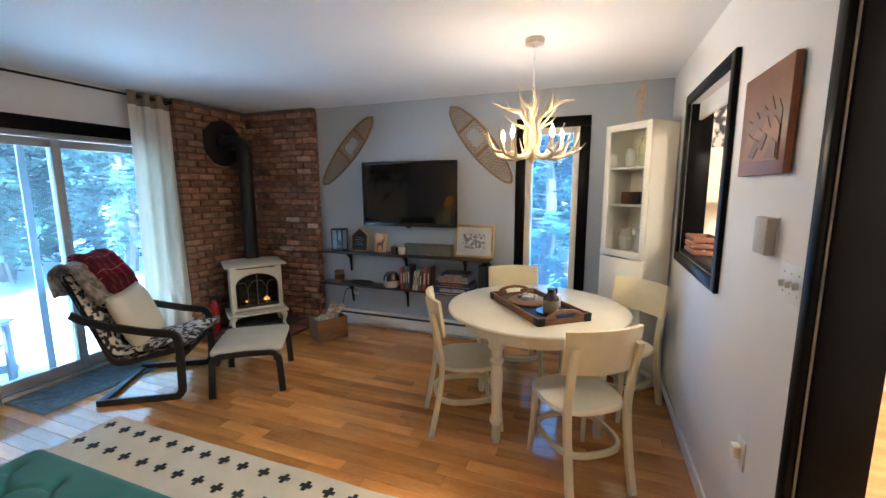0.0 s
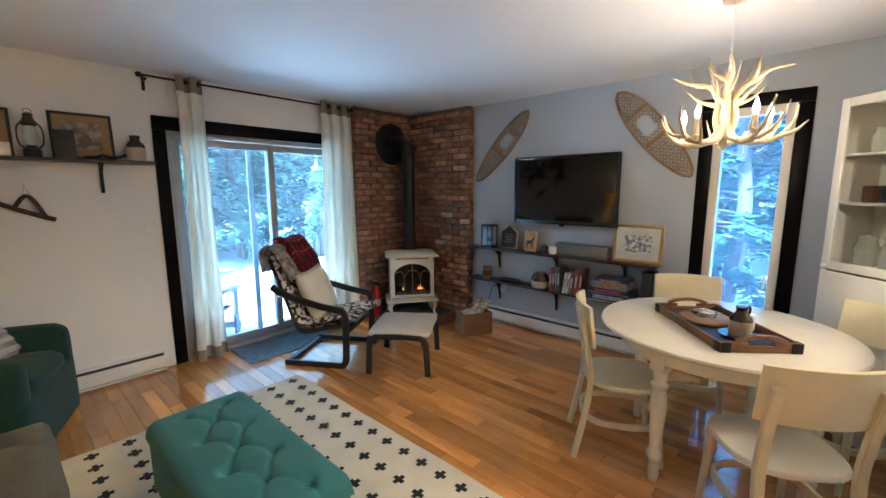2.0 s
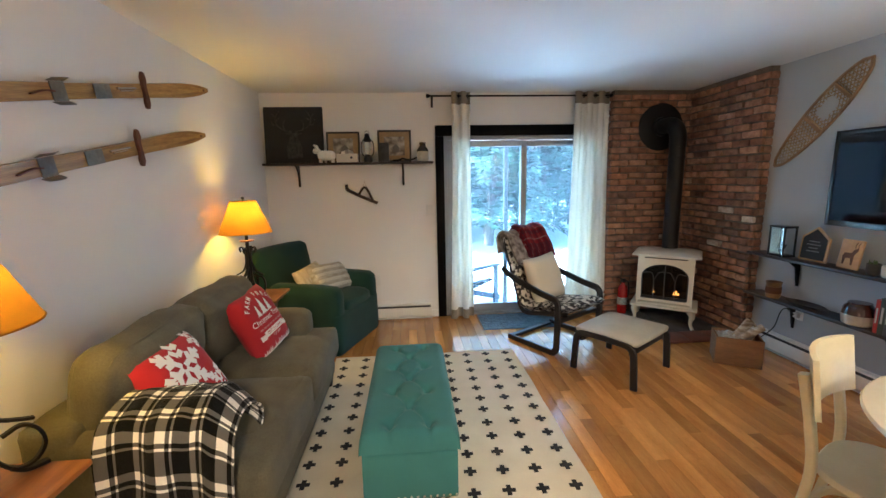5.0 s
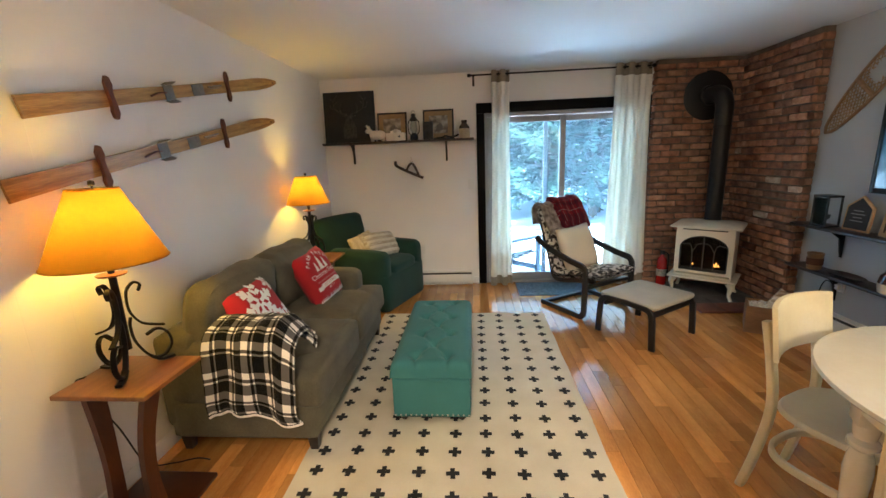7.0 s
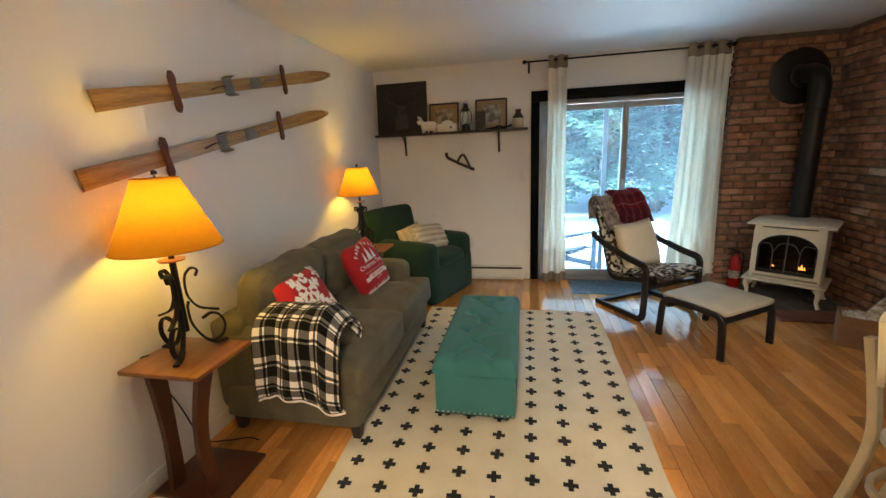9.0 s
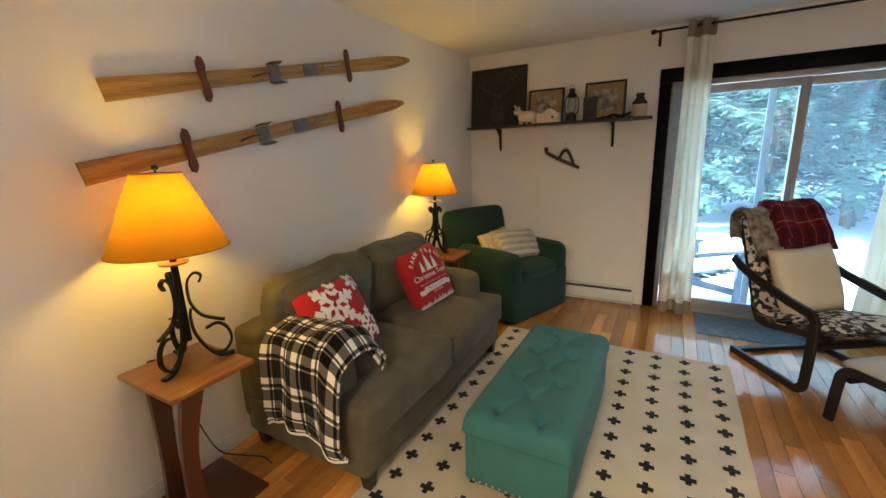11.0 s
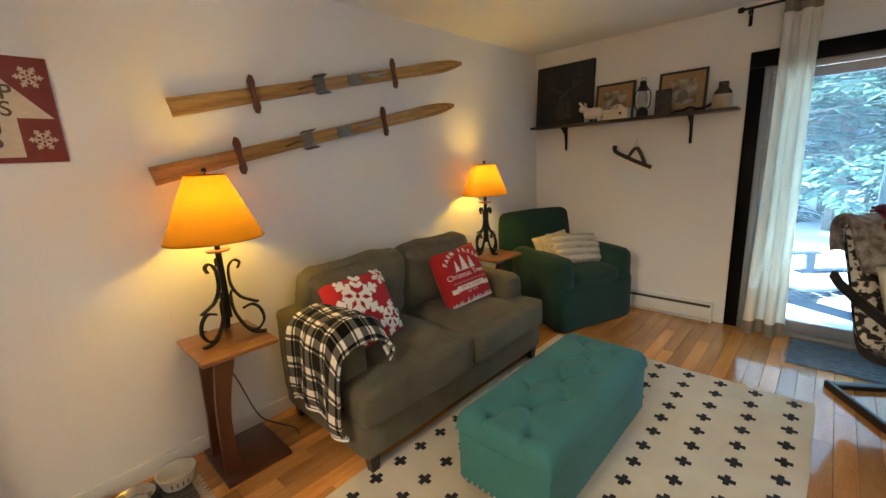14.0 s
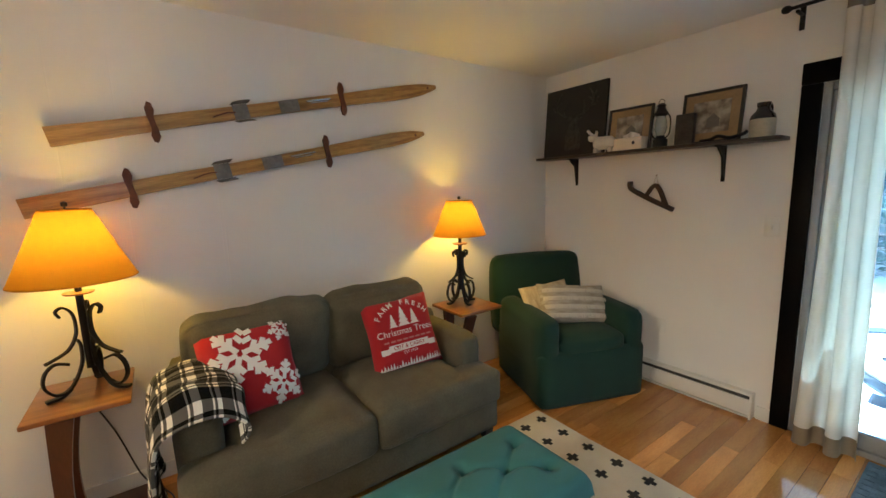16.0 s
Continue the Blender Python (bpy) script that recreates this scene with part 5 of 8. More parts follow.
gl = block("glass", *span(-0.225, 0.225, -0.160, -0.156, 0.26, 0.64), glass("stove_glass", (0.55, 0.52, 0.5)), stove, bevel=0)
gl.visible_shadow = False
LOG = surface("ceramic_log", (0.07, 0.055, 0.045), 0.9, vary=0.3, scale=20, grain=80, bump=0.9)
for k, (x0, x1, z) in enumerate(((-0.17, 0.15, 0.27), (-0.10, 0.18, 0.30), (-0.16, 0.05, 0.325))):
    bm = bm_new()
    tube(bm, [(x0 + (x1 - x0) * t / 5, -0.03 + 0.05 * (k - 1) + 0.01 * math.sin(3 * t), z) for t in range(6)], 0.03, 8)
    part("log", bm, LOG, stove)
FLAME = glow("gas_flame", (1.0, 0.48, 0.10), 0.22)
for x, h in ((-0.10, 0.035), (0.085, 0.045), (0.105, 0.065), (0.125, 0.04)):
    bm = bm_new()
    lathe(bm, [(0.004, 0), (0.011, h * 0.25), (0.008, h * 0.6), (0.001, h)], 8, Matrix.Translation((x, -0.06, 0.285)))
    part("flame", bm, FLAME, stove)
bm = bm_new()
box(bm, (0, -0.02, 0.190), (0.60, 0.42, 0.016), 0.006)
box(bm, (0, -0.015, 0.176), (0.54, 0.37, 0.012), 0.005)
part("ash_shelf", bm, ENAMEL, stove)
for x in (-0.245, 0.245):
    for y in (-0.18, 0.14):
        bm = bm_new()
        leg_line = smooth_line([(x, y, 0.172), (x * 1.06, y * 1.05, 0.13), (x * 1.02, y * 1.04, 0.06), (x * 1.10, y * 1.10, 0.0)])
        tube(bm, leg_line, 0.03, flat=(0.052, 0.052), taper=[1.25 - 0.75 * min(1, 1.6 * k / (len(leg_line) - 1)) + (0.15 if k == len(leg_line) - 1 else 0) for k in range(len(leg_line))])
        part("leg", bm, ENAMEL, stove)

pipe = thing("stove_pipe", pose(0, 0, 0), "matt black stove pipe with an elbow and round wall collar", "stove pipe")
bm = bm_new()
tube(bm, [(0.385, 4.185, 0.765), (0.385, 4.185, 1.80)], 0.075, 24)
part("pipe", bm, SOOT, pipe)
for z in (0.78, 1.70, 1.82):
    bm = bm_new()
    lathe(bm, [(0.077, -0.012), (0.080, -0.008), (0.080, 0.008), (0.077, 0.012)], 24, Matrix.Translation((0.385, 4.185, z)))
    part("joint_band", bm, SOOT, pipe)
bm = bm_new()
tube(bm, smooth_line([(0.385, 4.185, 1.80), (0.385, 4.183, 1.90), (0.35, 4.178, 1.99), (0.26, 4.172, 2.03), (0.11, 4.165, 2.03)], 6), 0.079, 24)
part("elbow", bm, SOOT, pipe)
bm = bm_new()
lathe(bm, [(0.245, 0.0), (0.245, 0.006), (0.225, 0.014), (0.10, 0.018), (0.095, 0.045), (0.08, 0.05)], 48, pose(0.106, 4.165, 2.03, 0, 90, 0))
part("wall_collar", bm, SOOT, pipe)

PAPER_LABEL = surface("printed_label", (0.45, 0.42, 0.38), 0.6, vary=0.3, scale=60)
ext = thing("fire_extinguisher", pose(0.20, 3.80, 0.020), "small red fire extinguisher standing on the hearth", "extinguisher")
bm = bm_new()
lathe(bm, [(0.046, 0.0), (0.052, 0.012), (0.052, 0.26), (0.042, 0.30), (0.02, 0.325), (0.018, 0.345)], 24)
part("cylinder", bm, surface("red_enamel", (0.42, 0.012, 0.012), 0.25, coat=0.4), ext)
bm = bm_new()
lathe(bm, [(0.0525, 0.10), (0.0528, 0.105), (0.0528, 0.175), (0.0525, 0.18)], 24, caps=False)
part("paper_label", bm, PAPER_LABEL, ext, "white paper label")
bm = bm_new()
box(bm, (0, 0, 0.365), (0.03, 0.05, 0.04), 0.005)
tube(bm, smooth_line([(0, -0.02, 0.385), (0.0, -0.06, 0.40), (0, -0.09, 0.395)]), 0.006)
part("valve", bm, SOOT, ext)
bm = bm_new()
tube(bm, smooth_line([(0, 0.02, 0.365), (0, 0.06, 0.34), (0, 0.068, 0.24), (0, 0.062, 0.12)]), 0.007)
part("hose", bm, SOOT, ext)

# firewood box
CRATE = surface("rough_pine_boards", (0.26, 0.135, 0.06), 0.75, vary=0.22, scale=4, grain=40, stretch=(1, 6, 6), second=(0.17, 0.085, 0.04), bump=0.4, rand=0.2)
fw = thing("firewood_box", pose(1.425, 4.12, 0.0, 0, 0, 60) @ Matrix.Diagonal((0.82, 0.82, 0.87, 1)), "rough wooden box of firewood and newspaper", "firewood box")
for x in (-0.185, 0.185):
    block("side_board", (x, 0, 0.13), (0.018, 0.26, 0.26), CRATE, fw)
for y in (-0.139, 0.139):
    block("end_board", (0, y, 0.13), (0.388, 0.018, 0.26), CRATE, fw)
block("bottom_board", (0, 0, 0.012), (0.352, 0.26, 0.018), CRATE, fw)
BIRCH = surface("birch_bark", (0.66, 0.60, 0.50), 0.85, vary=0.3, scale=9, grain=70, second=(0.24, 0.16, 0.10), mix=0.4, bump=0.6, stretch=(1, 1, 4))
ENDGRAIN = surface("split_wood", (0.42, 0.26, 0.13), 0.85, vary=0.2, scale=10, grain=60, bump=0.6)
for k, (p0, p1, r) in enumerate((((-0.14, -0.06, 0.05), (0.10, 0.02, 0.40), 0.04), ((-0.15, 0.05, 0.10), (0.16, 0.09, 0.34), 0.045), ((-0.12, -0.09, 0.16), (0.19, -0.05, 0.37), 0.035), ((0.02, 0.02, 0.05), (0.14, -0.04, 0.36), 0.035))):
    lg = thing("log", fw.matrix_basis.copy(), "split birch log in the firewood box", "log", "firewood")
    bm = bm_new()
    tube(bm, [Vector(p0).lerp(Vector(p1), t / 4) for t in range(5)], r, 9)
    part("bark", bm, BIRCH, lg)
    d = (Vector(p1) - Vector(p0)).normalized()
    bm = bm_new()
    tube(bm, [Vector(p1) - d * 0.002, Vector(p1) + d * 0.003], r * 0.86, 9)
    part("end_grain", bm, ENDGRAIN, lg)
paper = thing("newspaper", fw.matrix_basis.copy(), "crumpled newspaper in the firewood box", "paper")
bm = bm_new()
sheet(bm, lambda u, v: Vector((-0.17 + 0.2 * u, -0.12 + 0.2 * v, 0.25 + 0.05 * noise.noise(Vector((u * 4, v * 4, 2))) + 0.03 * noise.noise(Vector((u * 11, v * 11, 5))))), 16, 16, 0.002)
part("sheet", bm, surface("newsprint", (0.62, 0.60, 0.55), 0.95, vary=0.2, scale=40, grain=200), paper, angle=20)

# ---- bentwood lounge chair and footstool ----
BENT = surface("black_bentwood", (0.016, 0.013, 0.012), 0.38, vary=0.15, scale=6, grain=60, bump=0.06, stretch=(1, 6, 1))
PRINT = printed("leaf_print_cloth", (0.66, 0.62, 0.54), (0.03, 0.024, 0.022), 26, 0.025, 0.505)
lounge = thing("lounge_chair", pose(0.775, 2.80, 0, 0, 0, 122.3), "black bentwood lounge chair with a leaf print cushion by the door", "armchair")
for x in (-0.31, 0.31):
    bm = bm_new()
    line = [(x, 0.27, 0.018), (x, 0.0, 0.018), (x, -0.22, 0.018)] + [(x, -0.22 - 0.065 * math.sin(a), 0.083 - 0.065 * math.cos(a)) for a in [math.pi / 2 * k / 6 for k in range(1, 7)]] + [(x, -0.29, 0.25), (x, -0.29, 0.42)] + [(x, -0.225 - 0.065 * math.cos(a), 0.44 + 0.065 * math.sin(a)) for a in [math.pi / 2 * k / 6 for k in range(1, 7)]] + [(x, -0.10, 0.525), (x, 0.15, 0.585), (x, 0.30, 0.64), (x, 0.36, 0.68)]
    tube(bm, line, 0.02, flat=(0.055, 0.026), up=(1, 0, 0))
    part("side_frame", bm, BENT, lounge)
for y, z in ((0.255, 0.018), (-0.265, 0.30)):
    block("cross_bar", (0, y, z), (0.565, 0.05, 0.028), BENT, lounge)
for x in (-0.245, 0.245):
    bm = bm_new()
    tube(bm, smooth_line([(x, -0.34, 0.375), (x, -0.10, 0.325), (x, 0.10, 0.285), (x, 0.18, 0.32), (x, 0.24, 0.48), (x, 0.33, 0.72), (x, 0.40, 0.91)]), 0.02, flat=(0.04, 0.022), up=(1, 0, 0))
    part("seat_rail", bm, BENT, lounge)
cline = smooth_line([(0, -0.37, 0.415), (0, -0.2, 0.395), (0, 0.0, 0.355), (0, 0.13, 0.345), (0, 0.20, 0.42), (0, 0.26, 0.58), (0, 0.335, 0.79), (0, 0.40, 0.96)], 5)


def pad(u, v, off):
    k = v * (len(cline) - 1)
    i = min(int(k), len(cline) - 2)
    p = cline[i].lerp(cline[i + 1], k - i)
    d = (cline[i + 1] - cline[i]).normalized()
    nrm = Vector((0, -d.z, d.y))
    e = (1 - abs(2 * u - 1) ** 6) * (1 - abs(2 * v - 1) ** 10)
    t = 0.012 + 0.03 * max(0, e) ** 0.5 + 0.004 * noise.noise(Vector((u * 5, v * 9, 1)))
    return p + nrm * (t * off) + Vector(((u - 0.5) * 0.54, 0, 0))


bm = bm_new()
for off in (1, -1):
    sheet(bm, lambda u, v: pad(u, v, off), 20, 44)
bmesh.ops.remove_doubles(bm, verts=bm.verts[:], dist=0.0005)
part("cushion", bm, PRINT, lounge, "white cushion with a dark leaf print", angle=80)
bm = bm_new()
cushion(bm, 0.44, 0.44, 0.15, seed=12)
lp = thing("cream_pillow", lounge.matrix_basis @ pose(-0.01, 0.10, 0.58, 70, 0, 0) @ pose(0, 0, 0, 0, 0, 4), "plain cream pillow on the lounge chair", "pillow")
part("cover", bm, CREAM, lp, angle=75)
FUR = surface("brown_fleece", (0.13, 0.10, 0.08), 0.98, vary=0.3, scale=20, grain=120, second=(0.40, 0.34, 0.28), mix=0.3, bump=1.0, depth=0.01)
TARTAN = plaid("red_tartan", (0.20, 0.012, 0.018), (((4, 3), 0.0, 0.35, (0.03, 0.012, 0.02), 0.5), ((4, 3), 0.60, 0.63, (0.55, 0.50, 0.42), 0.4), ((4, 3), 0.80, 0.83, (0.05, 0.04, 0.03), 0.6)))
tw = thing("tartan_throw", lounge.matrix_basis.copy(), "folded red tartan throw over the chair back", "blanket")
cap = smooth_line([(0, 0.185, 0.74), (0, 0.28, 0.88), (0, 0.335, 0.99), (0, 0.42, 1.01), (0, 0.47, 0.94), (0, 0.44, 0.78)], 6)


def hang(u, v, lift, x0, x1, s0, s1):
    k = (s0 + (s1 - s0) * v) * (len(cap) - 1)
    i = min(int(k), len(cap) - 2)
    p = cap[i].lerp(cap[i + 1], k - i)
    c = Vector((0, 0.335, 0.81))
    o = (p - c).normalized()
    return p + o * (lift + 0.010 * noise.noise(Vector((u * 5, v * 5, lift * 90)))) + Vector((x0 + (x1 - x0) * u, 0, 0.008 * math.sin(u * 9)))


for k, lift in enumerate((0.012, 0.032, 0.052)):
    bm = bm_new()
    sheet_uv(bm, lambda u, v: hang(u, v, lift, -0.14 + 0.012 * k, 0.27 - 0.02 * k, 0.02 + 0.05 * k, 0.62), 22, 26, 0.014)
    part("fold", bm, TARTAN, tw, angle=80)
fl = thing("fleece_throw", lounge.matrix_basis.copy(), "brown and white fleece hanging over the chair back", "blanket")
bm = bm_new()
sheet_uv(bm, lambda u, v: hang(u, v, 0.010, -0.285, -0.10, 0.0, 0.98), 14, 34, 0.02)
part("fleece", bm, FUR, fl, angle=80)

stool = thing("footstool", pose(1.43, 3.13, 0, 0, 0, 35) @ Matrix.Diagonal((1, 1, 0.92, 1)), "black bentwood footstool with a cream leather pad", "footstool")
for y in (-0.28, 0.28):
    bm = bm_new()
    line = [(-0.245, y, 0.0), (-0.235, y, 0.20)] + [(-0.165 - 0.065 * math.cos(a), y, 0.27 + 0.075 * math.sin(a)) for a in [math.pi / 2 * k / 6 for k in range(0, 7)]] + [(0.0, y, 0.352)] + [(0.165 + 0.065 * math.sin(a), y, 0.27 + 0.075 * math.cos(a)) for a in [math.pi / 2 * k / 6 for k in range(0, 7)]] + [(0.235, y, 0.20), (0.245, y, 0.0)]
    tube(bm, line, 0.02, flat=(0.048, 0.026), up=(0, 1, 0))
    part("side_frame", bm, BENT, stool)
for x in (-0.2, 0.2):
    block("cross_bar", (x, 0, 0.285), (0.024, 0.535, 0.045), BENT, stool)
bm = bm_new()
soft_box(bm, (0, 0, 0.362), (0.50, 0.55, 0.055), 0.025, 0.006, 7, None, 50, (0, 0, 0.012))
part("pad", bm, surface("cream_leather", (0.55, 0.50, 0.39), 0.5, vary=0.1, scale=6, grain=140, bump=0.3), stool, angle=75)

# door mat
MATC = surface("blue_grey_mat", (0.16, 0.23, 0.28), 0.95, vary=0.25, scale=20, grain=200, bump=1.0, second=(0.10, 0.15, 0.185), mix=0.4, depth=0.006)
dm = thing("door_mat", pose(0.265, 2.62, 0), "blue grey ribbed door mat inside the sliding door", "mat")
bm = bm_new()
box(bm, (0, 0, 0.004), (0.46, 0.86, 0.008), 0.003)
part("base", bm, MATC, dm)
bm = bm_new()
for i in range(9):
    for j in range(17):
        box(bm, (-0.2 + 0.05 * i, -0.4 + 0.05 * j, 0.0095), (0.036, 0.036, 0.004), 0.0)
tagged(part("raised_pattern", bm, MATC, dm), kind="stuff")

# ---- television wall ----
SCREEN = surface("tv_screen", (0.005, 0.005, 0.006), 0.06, vary=0.02, scale=2, grain=60, bump=0.0, spec=0.5)
PLASTIC = surface("black_gloss_plastic", (0.010, 0.010, 0.011), 0.22, vary=0.05)
tv = thing("television", pose(0, 0, 0), "black flat screen television mounted on the grey wall", "television")
T0, T1, TZ0, TZ1 = 1.645, 2.705, 1.145, 1.808
block("housing", *span(T0 + 0.02, T1 - 0.02, 4.535, 4.56, TZ0 + 0.02, TZ1 - 0.02), PLASTIC, tv)
bm = bm_new()
for b in (span(T0, T0 + 0.028, 4.507, 4.535, TZ0, TZ1), span(T1 - 0.028, T1, 4.507, 4.535, TZ0, TZ1), span(T0 + 0.028, T1 - 0.028, 4.507, 4.535, TZ1 - 0.028, TZ1), span(T0 + 0.028, T1 - 0.028, 4.507, 4.535, TZ0, TZ0 + 0.04)):
    box(bm, *b, 0.003)
part("bezel", bm, PLASTIC, tv)
block("screen", *span(T0 + 0.028, T1 - 0.028, 4.512, 4.5345, TZ0 + 0.04, TZ1 - 0.028), SCREEN, tv, bevel=0)
block("wall_mount", *span(2.0, 2.35, 4.56, 4.60, 1.32, 1.62), SOOT, tv)
block("sensor", *span(2.15, 2.20, 4.515, 4.535, TZ0 - 0.018, TZ0 - 0.001), PLASTIC, tv)

SHELF = surface("dark_walnut_shelf", (0.032, 0.018, 0.013), 0.35, vary=0.2, scale=3, grain=34, stretch=(1, 9, 9), bump=0.12)


def wall_shelf(name, m, length, depth, brackets, label):
    ob = thing(name, m, label, "shelf", "wall shelves")
    bm = bm_new()
    box(bm, (length / 2, -depth / 2, -0.011), (length, depth, 0.022), 0.004)
    part("board", bm, SHELF, ob)
    for x in brackets:
        bm = bm_new()
        box(bm, (x, -0.006, -0.13), (0.022, 0.008, 0.22), 0.002)
        box(bm, (x, -depth * 0.42, -0.027), (0.022, depth * 0.8, 0.008), 0.002)
        outline(bm, [(0.0, -0.03), (0.10, -0.03), (0.085, -0.045), (0.03, -0.09), (0.012, -0.20), (0.0, -0.235)], 0.012, Matrix.Translation((x - 0.006, -0.008, 0)) @ pose(0, 0, 0, 0, 0, -90))
        part("bracket", bm, IRON, ob)
    return ob


S1, S2 = 0.855, 0.500
wall_shelf("wall_shelf", pose(1.09, RY, S1), 1.97, 0.18, (0.33, 1.02, 1.68), "long dark wooden shelf on black brackets under the television")
wall_shelf("wall_shelf", pose(1.10, RY, S2), 1.95, 0.18, (0.33, 1.02, 1.68), "long dark wooden lower shelf on black brackets")

# things on the upper shelf
lan = thing("lantern", pose(1.34, 4.50, S1), "small black metal candle lantern on the shelf", "lantern")
for x in (-0.065, 0.065):
    for y in (-0.05, 0.05):
        block("post", (x, y, 0.125), (0.012, 0.012, 0.22), SOOT, lan)
for z in (0.008, 0.24):
    bm = bm_new()
    box(bm, (0, 0, z), (0.145, 0.115, 0.016), 0.003)
    part("plate", bm, SOOT, lan)
g_ = block("glass", (0, -0.052, 0.124), (0.116, 0.003, 0.21), glass("lantern_glass"), lan, bevel=0)
g_.visible_shadow = False
bm = bm_new()
outline(bm, [(-0.04, 0.06), (0.03, 0.06), (0.045, 0.10), (0.02, 0.095), (0.0, 0.12), (-0.03, 0.10)], 0.006, Matrix.Translation((0, -0.003, 0)))
part("cut_out", bm, SOOT, lan)
block("cut_out_stand", (0, 0, 0.038), (0.012, 0.006, 0.045), SOOT, lan)

LIGHT_WOOD = surface("light_pine", (0.50, 0.31, 0.14), 0.5, vary=0.15, scale=5, grain=40, stretch=(1, 6, 1), second=(0.40, 0.23, 0.10))
SLATEB = surface("chalkboard", (0.022, 0.022, 0.024), 0.8, vary=0.2, scale=8, grain=60)
hs = thing("house_letter_board", pose(1.575, 4.52, S1 + 0.002, -6, 0, 0), "house shaped black letter board in a pine frame", "letter board")
pts = [(-0.105, 0), (0.105, 0), (0.105, 0.18), (0.0, 0.262), (-0.105, 0.18)]
bm = bm_new()
outline(bm, pts, 0.016)
part("frame", bm, LIGHT_WOOD, hs)
bm = bm_new()
outline(bm, [(x * 0.87, 0.014 + z * 0.88) for x, z in pts], 0.004, Matrix.Translation((0, -0.0035, 0)))
fc = part("face", bm, SLATEB, hs)
for z, w in ((0.15, 0.08), (0.125, 0.11), (0.10, 0.07), (0.075, 0.10)):
    block("line_of_letters", (0, -0.0045, z), (w, 0.002, 0.006), surface("dim_white_letters", (0.25, 0.25, 0.25), 0.8), fc, bevel=0)
dc = thing("deer_plaque", pose(1.845, 4.50, S1 + 0.002, -8, 0, -4), "pine plaque with a burnt brown deer", "plaque")
block("board", *span(-0.075, 0.075, 0, 0.014, 0, 0.205), LIGHT_WOOD, dc)
BURNT = surface("burnt_brown", (0.10, 0.04, 0.02), 0.8)
bm = bm_new()
outline(bm, [(-0.04, 0.03), (-0.03, 0.03), (-0.025, 0.075), (0.012, 0.075), (0.02, 0.03), (0.03, 0.03), (0.03, 0.10), (0.052, 0.135), (0.045, 0.15), (0.022, 0.135), (0.012, 0.115), (-0.035, 0.11), (-0.045, 0.09)], 0.003, Matrix.Translation((0, -0.0028, 0)))
for s in (0.0, 0.02):
    tube(bm, [(0.030 + s, -0.002, 0.145), (0.025 + s, -0.002, 0.17), (0.036 + s, -0.002, 0.188)], 0.002, 5)
part("deer", bm, BURNT, dc)
GRN = surface("succulent_green", (0.09, 0.16, 0.06), 0.7)
for x, mt in ((2.02, surface("dark_pot_glaze", (0.05, 0.045, 0.04), 0.4)), (2.11, WHITE_INK)):
    po = thing("small_pot", pose(x, 4.49, S1), "small pot with a green succulent on the shelf" if x < 2.1 else "small white candle pot on the shelf", "pot")
    bm = bm_new()
    lathe(bm, [(0.028, 0), (0.036, 0.01), (0.038, 0.07), (0.034, 0.075), (0.030, 0.055)], 20)
    part("pot", bm, mt, po)
    if x < 2.1:
        rnd = random.Random(4)
        bm = bm_new()
        for k in range(14):
            a, r = rnd.uniform(0, 6.28), rnd.uniform(0, 0.022)
            tube(bm, [(r * math.cos(a), r * math.sin(a), 0.055), (1.5 * r * math.cos(a), 1.5 * r * math.sin(a), rnd.uniform(0.08, 0.10))], 0.007, 5, taper=[1, 0.3])
        tagged(part("leaves", bm, GRN, po), kind="stuff")
OLIVE_PAINT = surface("olive_painted_wood", (0.17, 0.175, 0.135), 0.6, vary=0.2, scale=6, grain=60)
gb = thing("olive_box", pose(2.385, 4.54, S1), "long olive painted wooden box on the shelf", "box")
block("body", *span(-0.25, 0.25, -0.045, 0.045, 0, 0.095), OLIVE_PAINT, gb)
block("lid", *span(-0.255, 0.255, -0.05, 0.05, 0.096, 0.112), OLIVE_PAINT, gb)
GOLD = surface("gilt_frame", (0.50, 0.33, 0.10), 0.38, metal=0.5, vary=0.15, scale=8, grain=80)
fr = thing("gilt_picture", pose(2.87, 4.52, S1 + 0.002, -9, 0, 0), "gilt framed black and white winter picture leaning on the wall", "picture")


def picture(ob, w, h, bar, frame_mat, mat_w, mat_mat, art):
    bm = bm_new()
    for b in (span(-w / 2, -w / 2 + bar, 0, 0.02, 0, h), span(w / 2 - bar, w / 2, 0, 0.02, 0, h), span(-w / 2 + bar, w / 2 - bar, 0, 0.02, 0, bar), span(-w / 2 + bar, w / 2 - bar, 0, 0.02, h - bar, h)):
        box(bm, *b, 0.004)
    part("frame", bm, frame_mat, ob)
    block("mount", *span(-w / 2 + bar, w / 2 - bar, 0.008, 0.018, bar, h - bar), mat_mat, ob, bevel=0)
    block("print", *span(-w / 2 + bar + mat_w, w / 2 - bar - mat_w, 0.005, 0.0075, bar + mat_w, h - bar - mat_w), art, ob, bevel=0)


MOUNT_W = surface("ivory_mount_board", (0.62, 0.60, 0.54), 0.8)
SKETCH = printed("grey_winter_sketch", (0.62, 0.62, 0.60), (0.16, 0.16, 0.17), 30, 0.09, 0.5)
picture(fr, 0.40, 0.325, 0.024, GOLD, 0.065, MOUNT_W, SKETCH)

